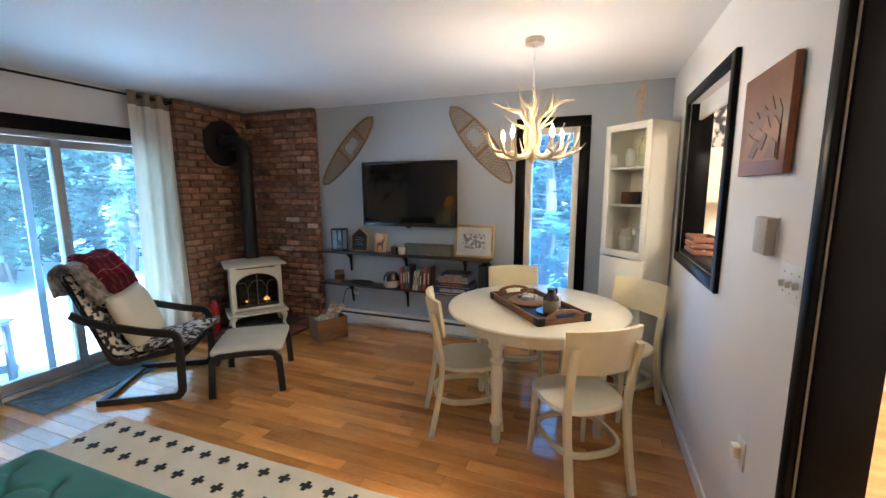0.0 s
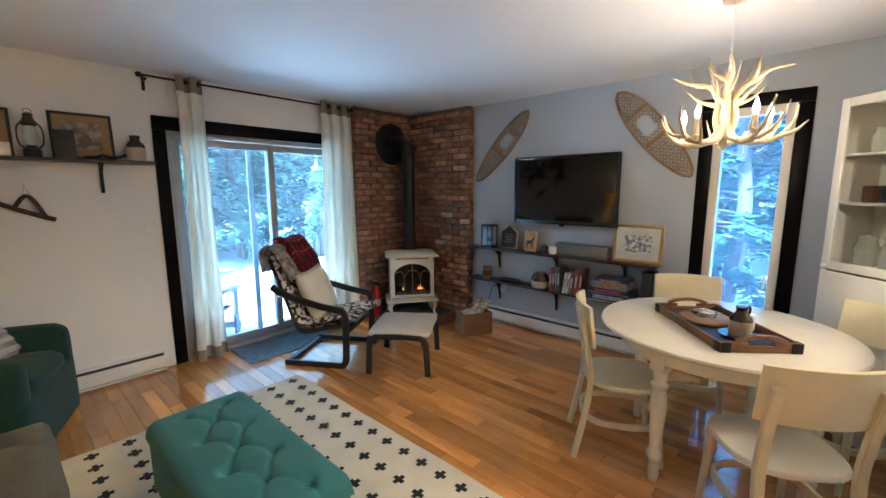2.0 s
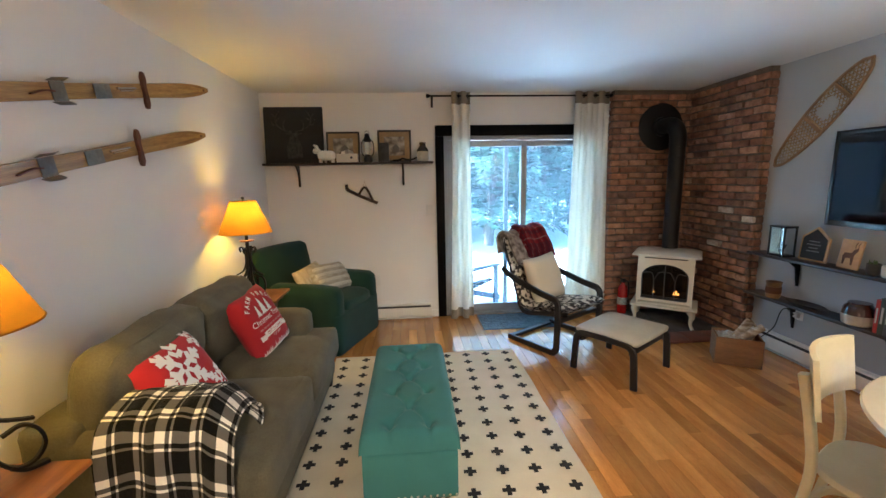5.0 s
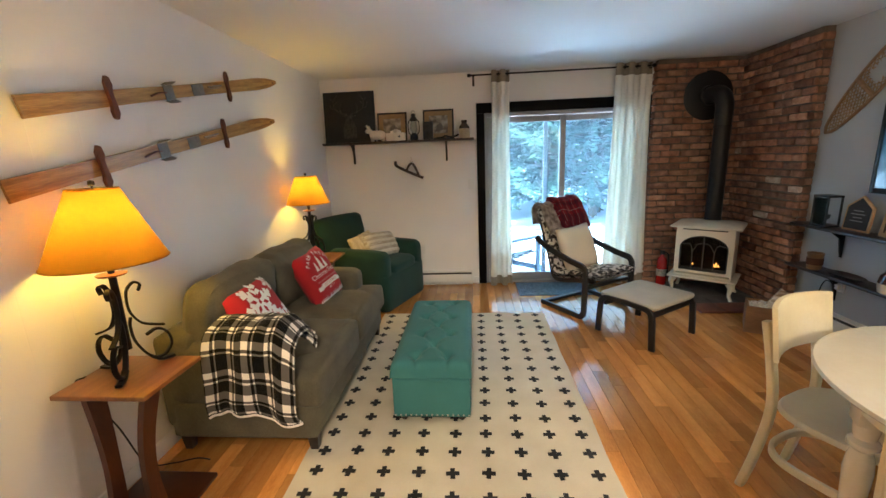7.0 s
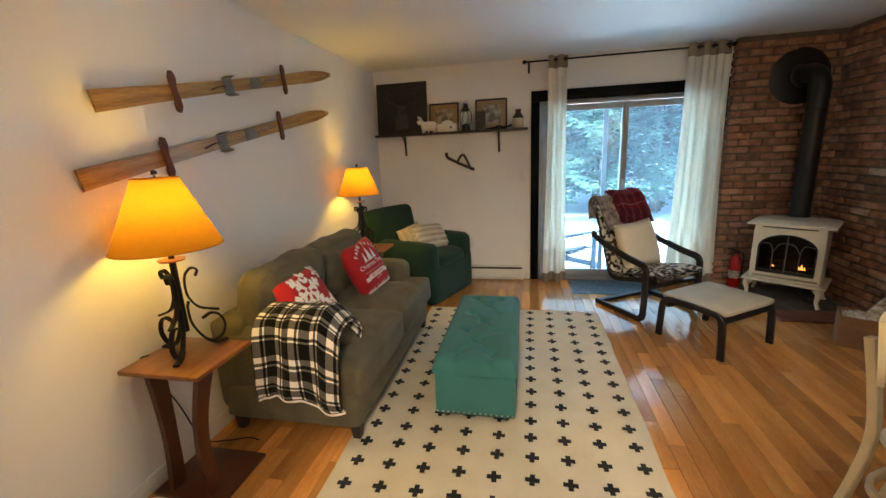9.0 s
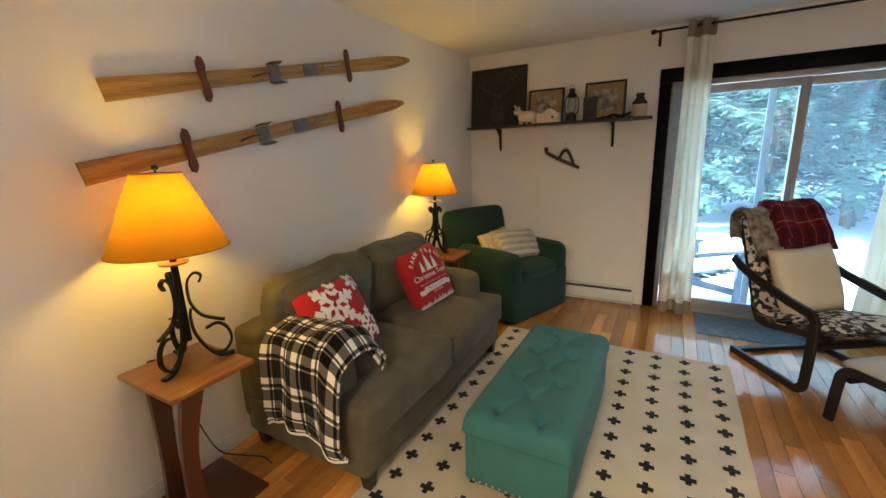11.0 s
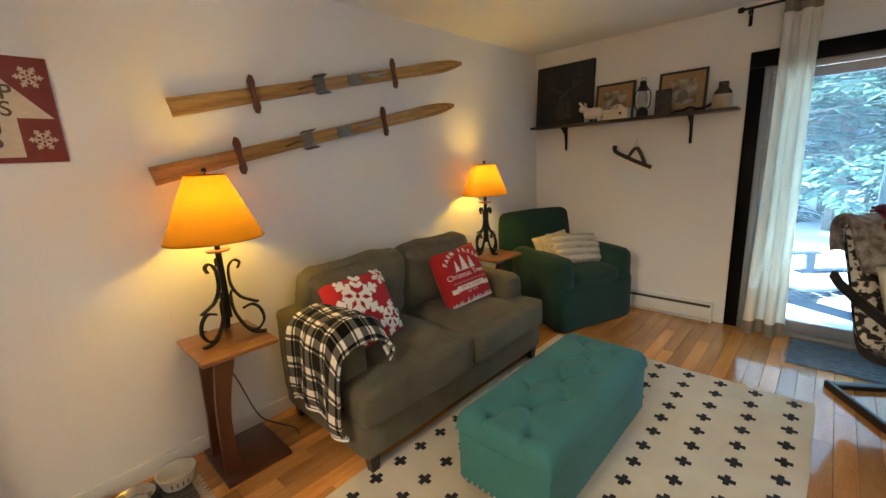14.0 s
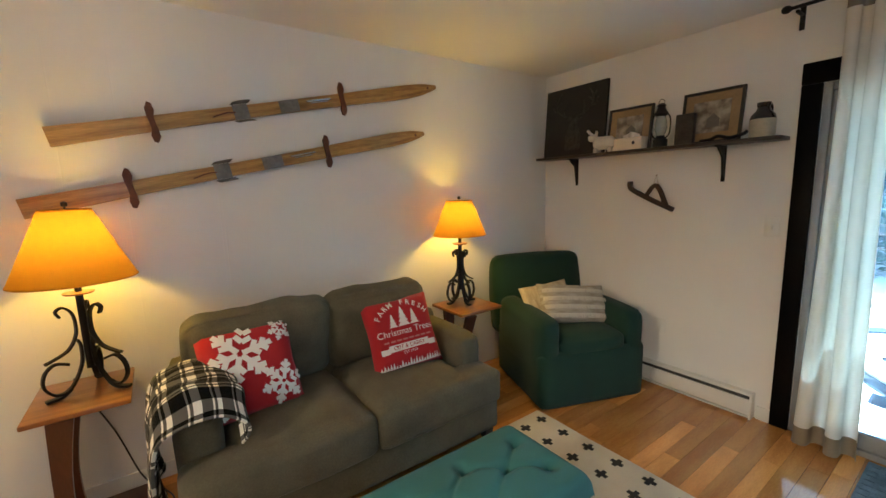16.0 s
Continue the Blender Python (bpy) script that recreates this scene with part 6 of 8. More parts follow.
# things on the lower shelf
cu = thing("wooden_cup", pose(1.335, 4.48, S2), "turned wooden cup on the lower shelf", "cup")
bm = bm_new()
lathe(bm, [(0.045, 0), (0.05, 0.01), (0.052, 0.12), (0.056, 0.125), (0.056, 0.135), (0.046, 0.135), (0.044, 0.02)], 24)
part("body", bm, surface("wood_stave", (0.26, 0.15, 0.07), 0.5, vary=0.2, scale=10), cu)
bm = bm_new()
lathe(bm, [(0.0535, 0.04), (0.0545, 0.045), (0.0545, 0.09), (0.0535, 0.095)], 24, caps=False)
part("paper_label", bm, BURNT, cu)
tr_ = thing("leaf_dish", pose(1.60, 4.50, S2), "flat dark carved wooden dish on the shelf", "dish")
bm = bm_new()
lathe(bm, [(0.05, 0.0), (0.10, 0.008), (0.13, 0.024), (0.125, 0.026), (0.06, 0.012)], 28, pose(0, 0, 0) @ Matrix.Diagonal((1.2, 0.55, 1, 1)))
part("dish", bm, SHELF, tr_)
cr = thing("bean_pot", pose(1.985, 4.48, S2), "brown and cream stoneware bean pot on the shelf", "pot")
bm = bm_new()
lathe(bm, [(0.065, 0), (0.082, 0.012), (0.089, 0.06), (0.088, 0.075)], 28)
part("lower_body", bm, surface("cream_stoneware", (0.62, 0.54, 0.40), 0.3, coat=0.3), cr)
bm = bm_new()
lathe(bm, [(0.0885, 0.0755), (0.080, 0.125), (0.062, 0.145), (0.062, 0.155), (0.052, 0.155)], 28)
part("upper_body", bm, surface("brown_glaze", (0.06, 0.018, 0.010), 0.18, coat=0.5), cr)
books = [(0.024, 0.22, (0.45, 0.03, 0.02)), (0.03, 0.235, (0.05, 0.06, 0.04)), (0.018, 0.25, (0.10, 0.10, 0.10)), (0.03, 0.245, (0.05, 0.055, 0.075)), (0.022, 0.20, (0.62, 0.60, 0.54)), (0.02, 0.20, (0.58, 0.56, 0.50)), (0.03, 0.21, (0.10, 0.10, 0.09)), (0.034, 0.245, (0.32, 0.06, 0.04)), (0.028, 0.25, (0.09, 0.04, 0.03))]
x = 2.12
PAPER = surface("book_paper", (0.62, 0.58, 0.48), 0.9, grain=300)
for k, (w, h, c) in enumerate(books):
    lean = (0, 0, 0, 0, 8, 8, 6, 4, 3)[k]
    bk = thing("book", pose(x + (0.02 if lean else 0), 4.585, S2 + 0.001, 0, -lean * 0 + 0, 0) @ pose(0, 0, 0, 0, lean, 0), "hardback book standing on the lower shelf", "book", "books on the lower shelf")
    cm = surface("book_cover", c, 0.5, vary=0.1, scale=9)
    for xx in (0.0, w - 0.003):
        block("cover", *span(xx, xx + 0.003, -0.16, -0.01, 0, h), cm, bk, bevel=0.0008)
    block("spine", *span(0.0, w, -0.1635, -0.1605, 0, h), cm, bk, bevel=0.001)
    block("pages", *span(0.0035, w - 0.0035, -0.158, -0.013, 0.003, h - 0.004), PAPER, bk, bevel=0)
    block("title_bar", *span(w * 0.3, w * 0.7, -0.1645, -0.1638, h * 0.3, h * 0.75), PAPER if c[0] < 0.5 else BURNT, bk, bevel=0)
    x += w + (0.014 if lean else 0.002)
z = S2
for w, h, c, c2 in ((0.40, 0.075, (0.03, 0.05, 0.16), (0.5, 0.5, 0.52)), (0.36, 0.045, (0.03, 0.03, 0.05), (0.45, 0.10, 0.10)), (0.31, 0.055, (0.30, 0.27, 0.30), (0.55, 0.25, 0.06)), (0.27, 0.03, (0.05, 0.05, 0.05), (0.4, 0.4, 0.4))):
    bx = thing("board_game", pose(2.70 + (0.40 - w) * 0.1, 4.50, z, 0, 0, 2 * math.sin(z * 40)), "worn cardboard board game box in a stack", "game box", "stack of board games")
    block("tray", *span(-w / 2 + 0.004, w / 2 - 0.004, -0.126, 0.08, 0.0, h * 0.4), PAPER, bx)
    block("lid", *span(-w / 2, w / 2, -0.13, 0.084, h * 0.15, h), surface("printed_card", c, 0.45, vary=0.25, scale=14), bx, bevel=0.002)
    block("printed_panel", *span(-w * 0.32, w * 0.32, -0.1325, -0.1305, h * 0.35, h * 0.8), surface("printed_panel", c2, 0.45, vary=0.3, scale=40), bx, bevel=0)
    z += h + 0.001
sp = thing("speaker", pose(3.0, 4.50, S2), "slim black speaker box at the shelf end", "speaker")
block("cabinet", *span(-0.045, 0.045, -0.08, 0.09, 0.0, 0.30), PLASTIC, sp, bevel=0.006)
block("grille", *span(-0.038, 0.038, -0.086, -0.081, 0.01, 0.29), SLATEB, sp)
# outlet and cable under the shelf
ol = thing("wall_outlet", pose(1.47, RY, 0.40), "white wall outlet with a black plug", "outlet")
block("plate", *span(-0.036, 0.036, -0.006, 0.0, -0.057, 0.057), WHITE_TRIM, ol, bevel=0.003)
block("plug", *span(-0.018, 0.018, -0.04, -0.0065, -0.035, 0.005), WHITE_TRIM, ol, bevel=0.004)
bm = bm_new()
tube(bm, smooth_line([(1.47, 4.565, 0.38), (1.40, 4.55, 0.42), (1.34, 4.56, 0.36), (1.30, 4.56, 0.22), (1.24, 4.50, 0.10), (1.20, 4.45, 0.012), (1.12, 4.4, 0.008)]), 0.004, 6)
tagged(part("power_cord", bm, SOOT), "black power cord hanging below the shelf", "cord")


# snowshoes
LACE = surface("rawhide_lace", (0.37, 0.25, 0.13), 0.8, vary=0.2, scale=20, grain=120)
ASH = surface("bent_ash_wood", (0.29, 0.18, 0.095), 0.5, vary=0.2, scale=8, grain=50)


def snowshoe(m):
    ob = thing("snowshoe", m, "old wooden snowshoe with rawhide lacing hung on the wall", "snowshoe", "snowshoes on the wall")
    L = 0.95

    def half(s):
        # width along the length, s from the tail (0) to the toe (1)
        return 0.118 * math.sin(math.pi * min(1, s ** 0.85)) ** 0.55 * (0.70 + 0.42 * s)

    side = [(half(k / 24), -L / 2 + L * k / 24) for k in range(25)]
    loop = [(x, 0, z) for x, z in side] + [(-x, 0, z) for x, z in reversed(side[:-1])]
    bm = bm_new()
    tube(bm, [Vector(p) for p in loop], 0.009, flat=(0.018, 0.018), up=(0, 1, 0))
    part("frame", bm, ASH, ob)
    for s in (0.44, 0.74):
        block("crossbar", (0, 0, -L / 2 + L * s), (2 * half(s), 0.012, 0.026), ASH, ob)
    bm = bm_new()
    for sgn in (-1, 1):
        for k in range(-16, 40):
            pts_ = []
            for j in range(60):
                z = -L / 2 + L * j / 59
                x = sgn * (z * 0.75 + L / 2 - k * 0.03) - (0.1 if sgn > 0 else -0.1)
                s = j / 59
                if abs(x) < half(s) and not (0.52 < s < 0.67 and abs(x) < 0.05):
                    pts_.append((x, 0.002 * sgn, z))
                elif pts_:
                    if len(pts_) > 1:
                        tube(bm, [pts_[0], pts_[-1]], 0.0032, 4)
                    pts_ = []
            if len(pts_) > 1:
                tube(bm, [pts_[0], pts_[-1]], 0.0032, 4)
    for k in range(26):
        s = 0.08 + 0.86 * k / 25
        if 0.52 < s < 0.67:
            for q in (-1, 1):
                tube(bm, [(q * 0.05, 0, -L / 2 + L * s), (q * half(s), 0, -L / 2 + L * s)], 0.0032, 4)
        else:
            tube(bm, [(-half(s), 0, -L / 2 + L * s), (half(s), 0, -L / 2 + L * s)], 0.0032, 4)
    tagged(part("lacing", bm, LACE, ob), kind="stuff")
    return ob


snowshoe(pose(1.42, RY - 0.012, 1.93, 0, 43, 0))
snowshoe(pose(2.92, RY - 0.012, 1.95, 0, -40, 0) @ Matrix.Diagonal((1.12, 1, 1, 1)))



# ---- dining corner ----
CHAIR_PAINT = surface("cream_chair_paint", (0.79, 0.70, 0.45), 0.38, vary=0.07, scale=6, grain=70, second=(0.66, 0.57, 0.35), bump=0.06, coat=0.15)
TABLE_PAINT = surface("ivory_table_paint", (0.76, 0.71, 0.57), 0.24, vary=0.06, scale=5, grain=70, second=(0.70, 0.63, 0.47), bump=0.05, coat=0.3)


def dining_chair():
    ob = thing("dining_chair", pose(0, 0, 0), "cream painted wooden dining chair with a curved backrest", "chair", "chairs round the dining table")
    # seat: a rounded shield with a hollowed top
    ring = []
    for k in range(40):
        a = 2 * math.pi * k / 40
        c, s = math.cos(a), math.sin(a)
        ring.append((0.215 * math.copysign(abs(c) ** 0.62, c) * (1 - 0.10 * max(0, s)), 0.21 * math.copysign(abs(s) ** 0.62, s)))
    bm = bm_new()
    levels = [(0.90, 0.418), (1.0, 0.426), (1.0, 0.440), (0.97, 0.448), (0.75, 0.444), (0.4, 0.440)]
    rows = [[bm.verts.new((x * q, y * q, z)) for x, y in ring] for q, z in levels]
    for a, b in zip(rows, rows[1:]):
        for k in range(40):
            bm.faces.new((a[k], a[(k + 1) % 40], b[(k + 1) % 40], b[k]))
    bm.faces.new(list(reversed(rows[0])))
    bm.faces.new(rows[-1])
    part("seat", bm, surface("worn_seat_paint", (0.74, 0.69, 0.52), 0.36, vary=0.07, scale=6, grain=70, second=(0.66, 0.60, 0.44), bump=0.06), ob, "worn cream white seat", angle=50)
    for x in (-1, 1):
        bm = bm_new()
        tube(bm, smooth_line([(x * 0.175, 0.265, 0.0), (x * 0.17, 0.225, 0.20), (x * 0.168, 0.195, 0.43), (x * 0.17, 0.215, 0.62), (x * 0.172, 0.25, 0.80)]), 0.018, flat=(0.030, 0.040), up=(1, 0, 0), taper=None)
        part("back_leg", bm, CHAIR_PAINT, ob)
        bm = bm_new()
        tube(bm, [(x * 0.175, -0.185, 0.0), (x * 0.165, -0.165, 0.22), (x * 0.16, -0.155, 0.42)], 0.02, flat=(0.036, 0.036), taper=[0.65, 0.85, 1.0])
        part("front_leg", bm, CHAIR_PAINT, ob)
    bm = bm_new()
    sheet(bm, lambda u, v: Vector(((u - 0.5) * 0.42, 0.245 + 0.03 * v - 0.052 * (2 * u - 1) ** 2, 0.650 + 0.222 * v + 0.006 * (1 - (2 * u - 1) ** 2) * v)), 16, 6, 0.018)
    part("backrest", bm, CHAIR_PAINT, ob, angle=40)
    bm = bm_new()
    tube(bm, [(0.182 * math.copysign(abs(math.cos(a)) ** 0.68, math.cos(a)), 0.020 + 0.195 * math.copysign(abs(math.sin(a)) ** 0.68, math.sin(a)), 0.215) for a in [2 * math.pi * k / 48 for k in range(49)]], 0.012, flat=(0.020, 0.034))
    part("stretcher_hoop", bm, CHAIR_PAINT, ob)
    return ob


first = dining_chair()
first.matrix_basis = pose(3.925, 2.92, 0, 0, 0, 213.8)
for m in (pose(3.235, 3.171, 0, 0, 0, 118.2), pose(4.165, 3.715, 0, 0, 0, -40), pose(3.42, 3.91, 0, 0, 0, 19.3)):
    copy_thing(first, m)

TC = (3.637, 3.40)
table = thing("dining_table", pose(*TC, 0), "round ivory painted dining table with turned legs", "table")
bm = bm_new()
lathe(bm, [(0.55, 0.735), (0.579, 0.738), (0.587, 0.746), (0.582, 0.757), (0.569, 0.762)], 72)
part("tabletop", bm, TABLE_PAINT, table, angle=30)
bm = bm_new()
lathe(bm, [(0.46, 0.645), (0.48, 0.645), (0.48, 0.7345), (0.46, 0.7345)], 64, caps=False)
part("apron", bm, TABLE_PAINT, table, angle=30)
for a in (248, 338, 68, 158):
    bm = bm_new()
    x, y = 0.445 * math.cos(radians(a)), 0.445 * math.sin(radians(a))
    box(bm, (0, 0, 0.665), (0.075, 0.075, 0.138), 0.004, pose(x, y, 0, 0, 0, a))
    lathe(bm, [(0.022, 0.0), (0.028, 0.03), (0.026, 0.11), (0.040, 0.125), (0.043, 0.15), (0.036, 0.165), (0.028, 0.18), (0.034, 0.30), (0.040, 0.42), (0.036, 0.47), (0.028, 0.50), (0.042, 0.515), (0.043, 0.53), (0.030, 0.545), (0.034, 0.57), (0.036, 0.60)], 24, Matrix.Translation((x, y, 0)))
    part("leg", bm, TABLE_PAINT, table, angle=40)

TZ = 0.763
TRAY = surface("oiled_walnut_tray", (0.23, 0.11, 0.045), 0.4, vary=0.2, scale=4, grain=36, stretch=(1, 8, 8), bump=0.1)
tray = thing("serving_tray", pose(3.645, 3.325, TZ, 0, 0, -52), "wooden serving tray with black corner irons on the table", "tray")
block("bottom", *span(-0.31, 0.31, -0.165, 0.165, 0.0, 0.010), surface("tray_black", (0.02, 0.018, 0.017), 0.4), tray)
for y in (-0.17, 0.17):
    block("long_side", *span(-0.32, 0.32, y - 0.006, y + 0.006, 0.0, 0.045), TRAY, tray)
for s in (-1, 1):
    x = s * 0.314
    bm = bm_new()
    for b in (span(x - 0.006, x + 0.006, -0.164, 0.164, 0.0, 0.032), span(x - 0.006, x + 0.006, -0.164, -0.055, 0.0325, 0.05), span(x - 0.006, x + 0.006, 0.055, 0.164, 0.0325, 0.05)):
        box(bm, *b, 0.003)
    tube(bm, smooth_line([(x, -0.11, 0.05), (x, -0.06, 0.068), (x, 0.0, 0.074), (x, 0.06, 0.068), (x, 0.11, 0.05)]), 0.009, flat=(0.012, 0.02))
    part("handle_side", bm, TRAY, tray)
    for y in (-0.17, 0.17):
        bm = bm_new()
        box(bm, (x - s * 0.018, y + math.copysign(0.0075, y), 0.023), (0.05, 0.003, 0.047), 0.001)
        box(bm, (x + s * 0.0075, y - math.copysign(0.018, y), 0.023), (0.003, 0.045, 0.047), 0.001)
        part("corner_iron", bm, SOOT, tray)
TM = pose(3.645, 3.325, TZ + 0.0105, 0, 0, -52)
lz = thing("lazy_susan", TM @ pose(-0.11, 0.0, 0), "round wooden board on the serving tray", "board")
bm = bm_new()
lathe(bm, [(0.12, 0.0), (0.128, 0.006), (0.128, 0.016), (0.122, 0.02)], 36)
part("disc", bm, surface("pale_board_wood", (0.36, 0.19, 0.085), 0.45, vary=0.2, scale=4, stretch=(1, 8, 1)), lz)
for k in range(3):
    co = thing("coaster", TM @ pose(-0.13, 0.01, 0.0205 + 0.0085 * k, 0, 0, 10 * k), "square printed coaster in a stack on the tray", "coaster", "stack of coasters")
    bm = bm_new()
    box(bm, (0, 0, 0.004), (0.10, 0.10, 0.008), 0.002)
    part("tile", bm, printed("coaster_print", (0.55, 0.55, 0.52), (0.12, 0.13, 0.14), 40, 0.06), co)
sc = thing("saucer", TM @ pose(0.14, 0.02, 0), "dark blue saucer under a stoneware jug", "saucer")
bm = bm_new()
lathe(bm, [(0.05, 0.0), (0.085, 0.012), (0.088, 0.014), (0.082, 0.0145), (0.048, 0.005)], 32)
part("dish", bm, surface("dark_blue_glaze", (0.02, 0.024, 0.035), 0.2, coat=0.5), sc)
STONE_BR = surface("dark_brown_glaze", (0.035, 0.02, 0.014), 0.2, coat=0.5)
STONE_CR = surface("beige_stoneware", (0.48, 0.41, 0.30), 0.35, vary=0.1, scale=10, coat=0.2)


def jug(m, s, label):
    ob = thing("stoneware_jug", m, label, "jug")
    bm = bm_new()
    lathe(bm, [(0.05 * s, 0), (0.055 * s, 0.006 * s), (0.056 * s, 0.09 * s)], 28)
    part("lower_body", bm, STONE_CR, ob)
    bm = bm_new()
    lathe(bm, [(0.0562 * s, 0.0905 * s), (0.05 * s, 0.112 * s), (0.032 * s, 0.132 * s), (0.026 * s, 0.15 * s), (0.030 * s, 0.158 * s), (0.03 * s, 0.172 * s), (0.02 * s, 0.174 * s)], 28)
    part("neck", bm, STONE_BR, ob)
    bm = bm_new()
    tube(bm, smooth_line([(0.03 * s, 0, 0.16 * s), (0.055 * s, 0, 0.165 * s), (0.062 * s, 0, 0.14 * s), (0.05 * s, 0, 0.115 * s)]), 0.007 * s)
    part("handle", bm, STONE_BR, ob)
    return ob


jug(TM @ pose(0.14, 0.02, 0.0055) @ pose(0, 0, 0, 0, 0, 110), 0.86, "brown and beige stoneware jug on a saucer")
bx = thing("salt_cellar_box", TM @ pose(0.03, 0.125, 0), "small white card box on the tray", "box")
block("box", *span(-0.03, 0.03, -0.02, 0.02, 0, 0.085), WHITE_INK, bx)
pb = thing("black_tray_insert", TM @ pose(0.22, 0.05, 0), "black slate coaster on the tray", "coaster")
block("slab", *span(-0.06, 0.06, -0.09, 0.09, 0, 0.012), SOOT, pb)

# antler chandelier
ANTLER = surface("bleached_antler", (0.46, 0.38, 0.24), 0.5, vary=0.15, scale=14, grain=90, second=(0.30, 0.23, 0.13), bump=0.3)
CX, CY = 3.59, 3.325
chan = thing("antler_chandelier", pose(CX, CY, 0) @ Matrix.Diagonal((0.84, 0.84, 1, 1)), "cast antler chandelier with lit candle bulbs hung on a chain", "chandelier")
bm = bm_new()
lathe(bm, [(0.068, 2.409), (0.070, 2.40), (0.066, 2.375), (0.02, 2.368), (0.012, 2.36)], 28)
part("canopy", bm, surface("brushed_cream_metal", (0.55, 0.48, 0.38), 0.35, metal=0.5), chan)
for k in range(13):
    z = 2.352 - 0.0235 * k
    bm = bm_new()
    ring = [(0.006 * math.cos(a), 0, 0.016 * math.sin(a)) for a in [2 * math.pi * j / 10 for j in range(11)]]
    tube(bm, ring, 0.0022, 5)
    part("chain_link", bm, METAL_WHITE, chan, m=pose(0, 0, z, 0, 0, 90 * (k % 2)))
bm = bm_new()
lathe(bm, [(0.012, 2.05), (0.02, 2.03), (0.016, 1.95), (0.03, 1.85), (0.028, 1.75), (0.012, 1.69), (0.004, 1.68)], 16)
part("hub", bm, ANTLER, chan)
rnd = random.Random(21)


def antler(main, tines, r, turn):
    bm = bm_new()
    c, s = math.cos(turn), math.sin(turn)
    tw_ = lambda p: Vector((p[0] * c - p[1] * s, p[0] * s + p[1] * c, p[2]))
    ln = smooth_line([tw_(p) for p in main], 5)
    tube(bm, ln, r, 8, taper=[1 - 0.75 * (k / (len(ln) - 1)) ** 1.4 for k in range(len(ln))])
    for t in tines:
        q = smooth_line([tw_(p) for p in t], 5)
        tube(bm, q, r * 0.7, 7, taper=[1 - 0.85 * (k / (len(q) - 1)) for k in range(len(q))])
    return bm


for k in range(5):
    a = 2 * math.pi * k / 5 + 0.3
    j = lambda: rnd.uniform(-0.015, 0.015)
    part("lower_antler", antler([(0.02, 0, 1.80), (0.06, 0.02, 1.735), (0.16, 0.03 + j(), 1.715), (0.26, 0.02 + j(), 1.735), (0.33, 0.03, 1.80 + j()), (0.35, 0.05, 1.885 + j())],
                                [[(0.19, 0.03, 1.72), (0.24, 0.09, 1.74), (0.29, 0.13, 1.81), (0.30, 0.15, 1.87)], [(0.27, 0.02, 1.74), (0.32, -0.04, 1.755), (0.37, -0.06, 1.80)], [(0.12, 0.02, 1.72), (0.15, -0.06, 1.735), (0.20, -0.10, 1.79)]], 0.019, a), ANTLER, chan)
    b = a + 0.62
    part("upper_antler", antler([(0.02, 0, 1.74), (0.05, 0.01, 1.83), (0.045, 0.0, 1.92), (0.10, 0.02 + j(), 1.985), (0.20, 0.04 + j(), 2.02 + j()), (0.29, 0.05, 2.05 + 2 * j())],
                                [[(0.05, 0, 1.93), (0.06, 0.04, 2.0), (0.10, 0.07, 2.09)], [(0.12, 0.02, 1.99), (0.17, -0.05, 2.03), (0.19, -0.07, 2.10)], [(0.06, 0, 1.90), (0.13, -0.04, 1.93), (0.21, -0.05, 1.99)]], 0.018, b), ANTLER, chan)
CANDLE = surface("ivory_candle_sleeve", (0.70, 0.60, 0.42), 0.5)
FLAMEB = glow("clear_flame_bulb", (1.0, 0.74, 0.42), 1.5)
for k in range(5):
    a = 2 * math.pi * k / 5 + 0.3 + 0.16
    x, y = 0.225 * math.cos(a), 0.225 * math.sin(a)
    bm = bm_new()
    lathe(bm, [(0.013, 1.722), (0.022, 1.745), (0.013, 1.75), (0.0125, 1.825)], 14, Matrix.Translation((x, y, 0)))
    part("candle_sleeve", bm, CANDLE, chan)
    bm = bm_new()
    lathe(bm, [(0.007, 1.826), (0.016, 1.845), (0.015, 1.862), (0.007, 1.882), (0.002, 1.898)], 12, Matrix.Translation((x, y, 0)))
    bu = part("bulb", bm, FLAMEB, chan, "lit clear flame bulb")
    bu.visible_shadow = False
    lm = new("candle_light", bpy.data.lights.new("candle_light", "POINT"))
    lm.data.energy, lm.data.color, lm.data.shadow_soft_size = CANDLE_WATTS, (1.0, 0.74, 0.46), 0.015
    lm.location = (CX + 0.84 * x, CY + 0.84 * y, 1.862)

# display cabinet across the corner
CABW = surface("white_cabinet_lacquer", (0.74, 0.71, 0.62), 0.35, vary=0.04, scale=4, grain=90)
cab = thing("display_cabinet", pose(4.185, 4.085, 0, 0, 0, -45), "tall white display cabinet with a glass door in the corner", "cabinet")
CW, CD, CH = 0.405, 0.265, 2.0
for x in (-CW / 2 + 0.009, CW / 2 - 0.009):
    block("side_panel", *span(x - 0.009, x + 0.009, 0.0, CD, 0.0, CH), CABW, cab)
block("back_panel", *span(-CW / 2 + 0.018, CW / 2 - 0.018, CD - 0.01, CD, 0.02, CH - 0.02), CABW, cab)
for z in (0.03, 1.025, CH - 0.012):
    block("deck_panel", *span(-CW / 2 + 0.018, CW / 2 - 0.018, 0.0, CD - 0.01, z - 0.012, z + 0.010), CABW, cab)
for z in (1.40, 1.68):
    block("shelf", *span(-CW / 2 + 0.018, CW / 2 - 0.018, 0.012, CD - 0.01, z - 0.008, z + 0.008), CABW, cab)
bm = bm_new()
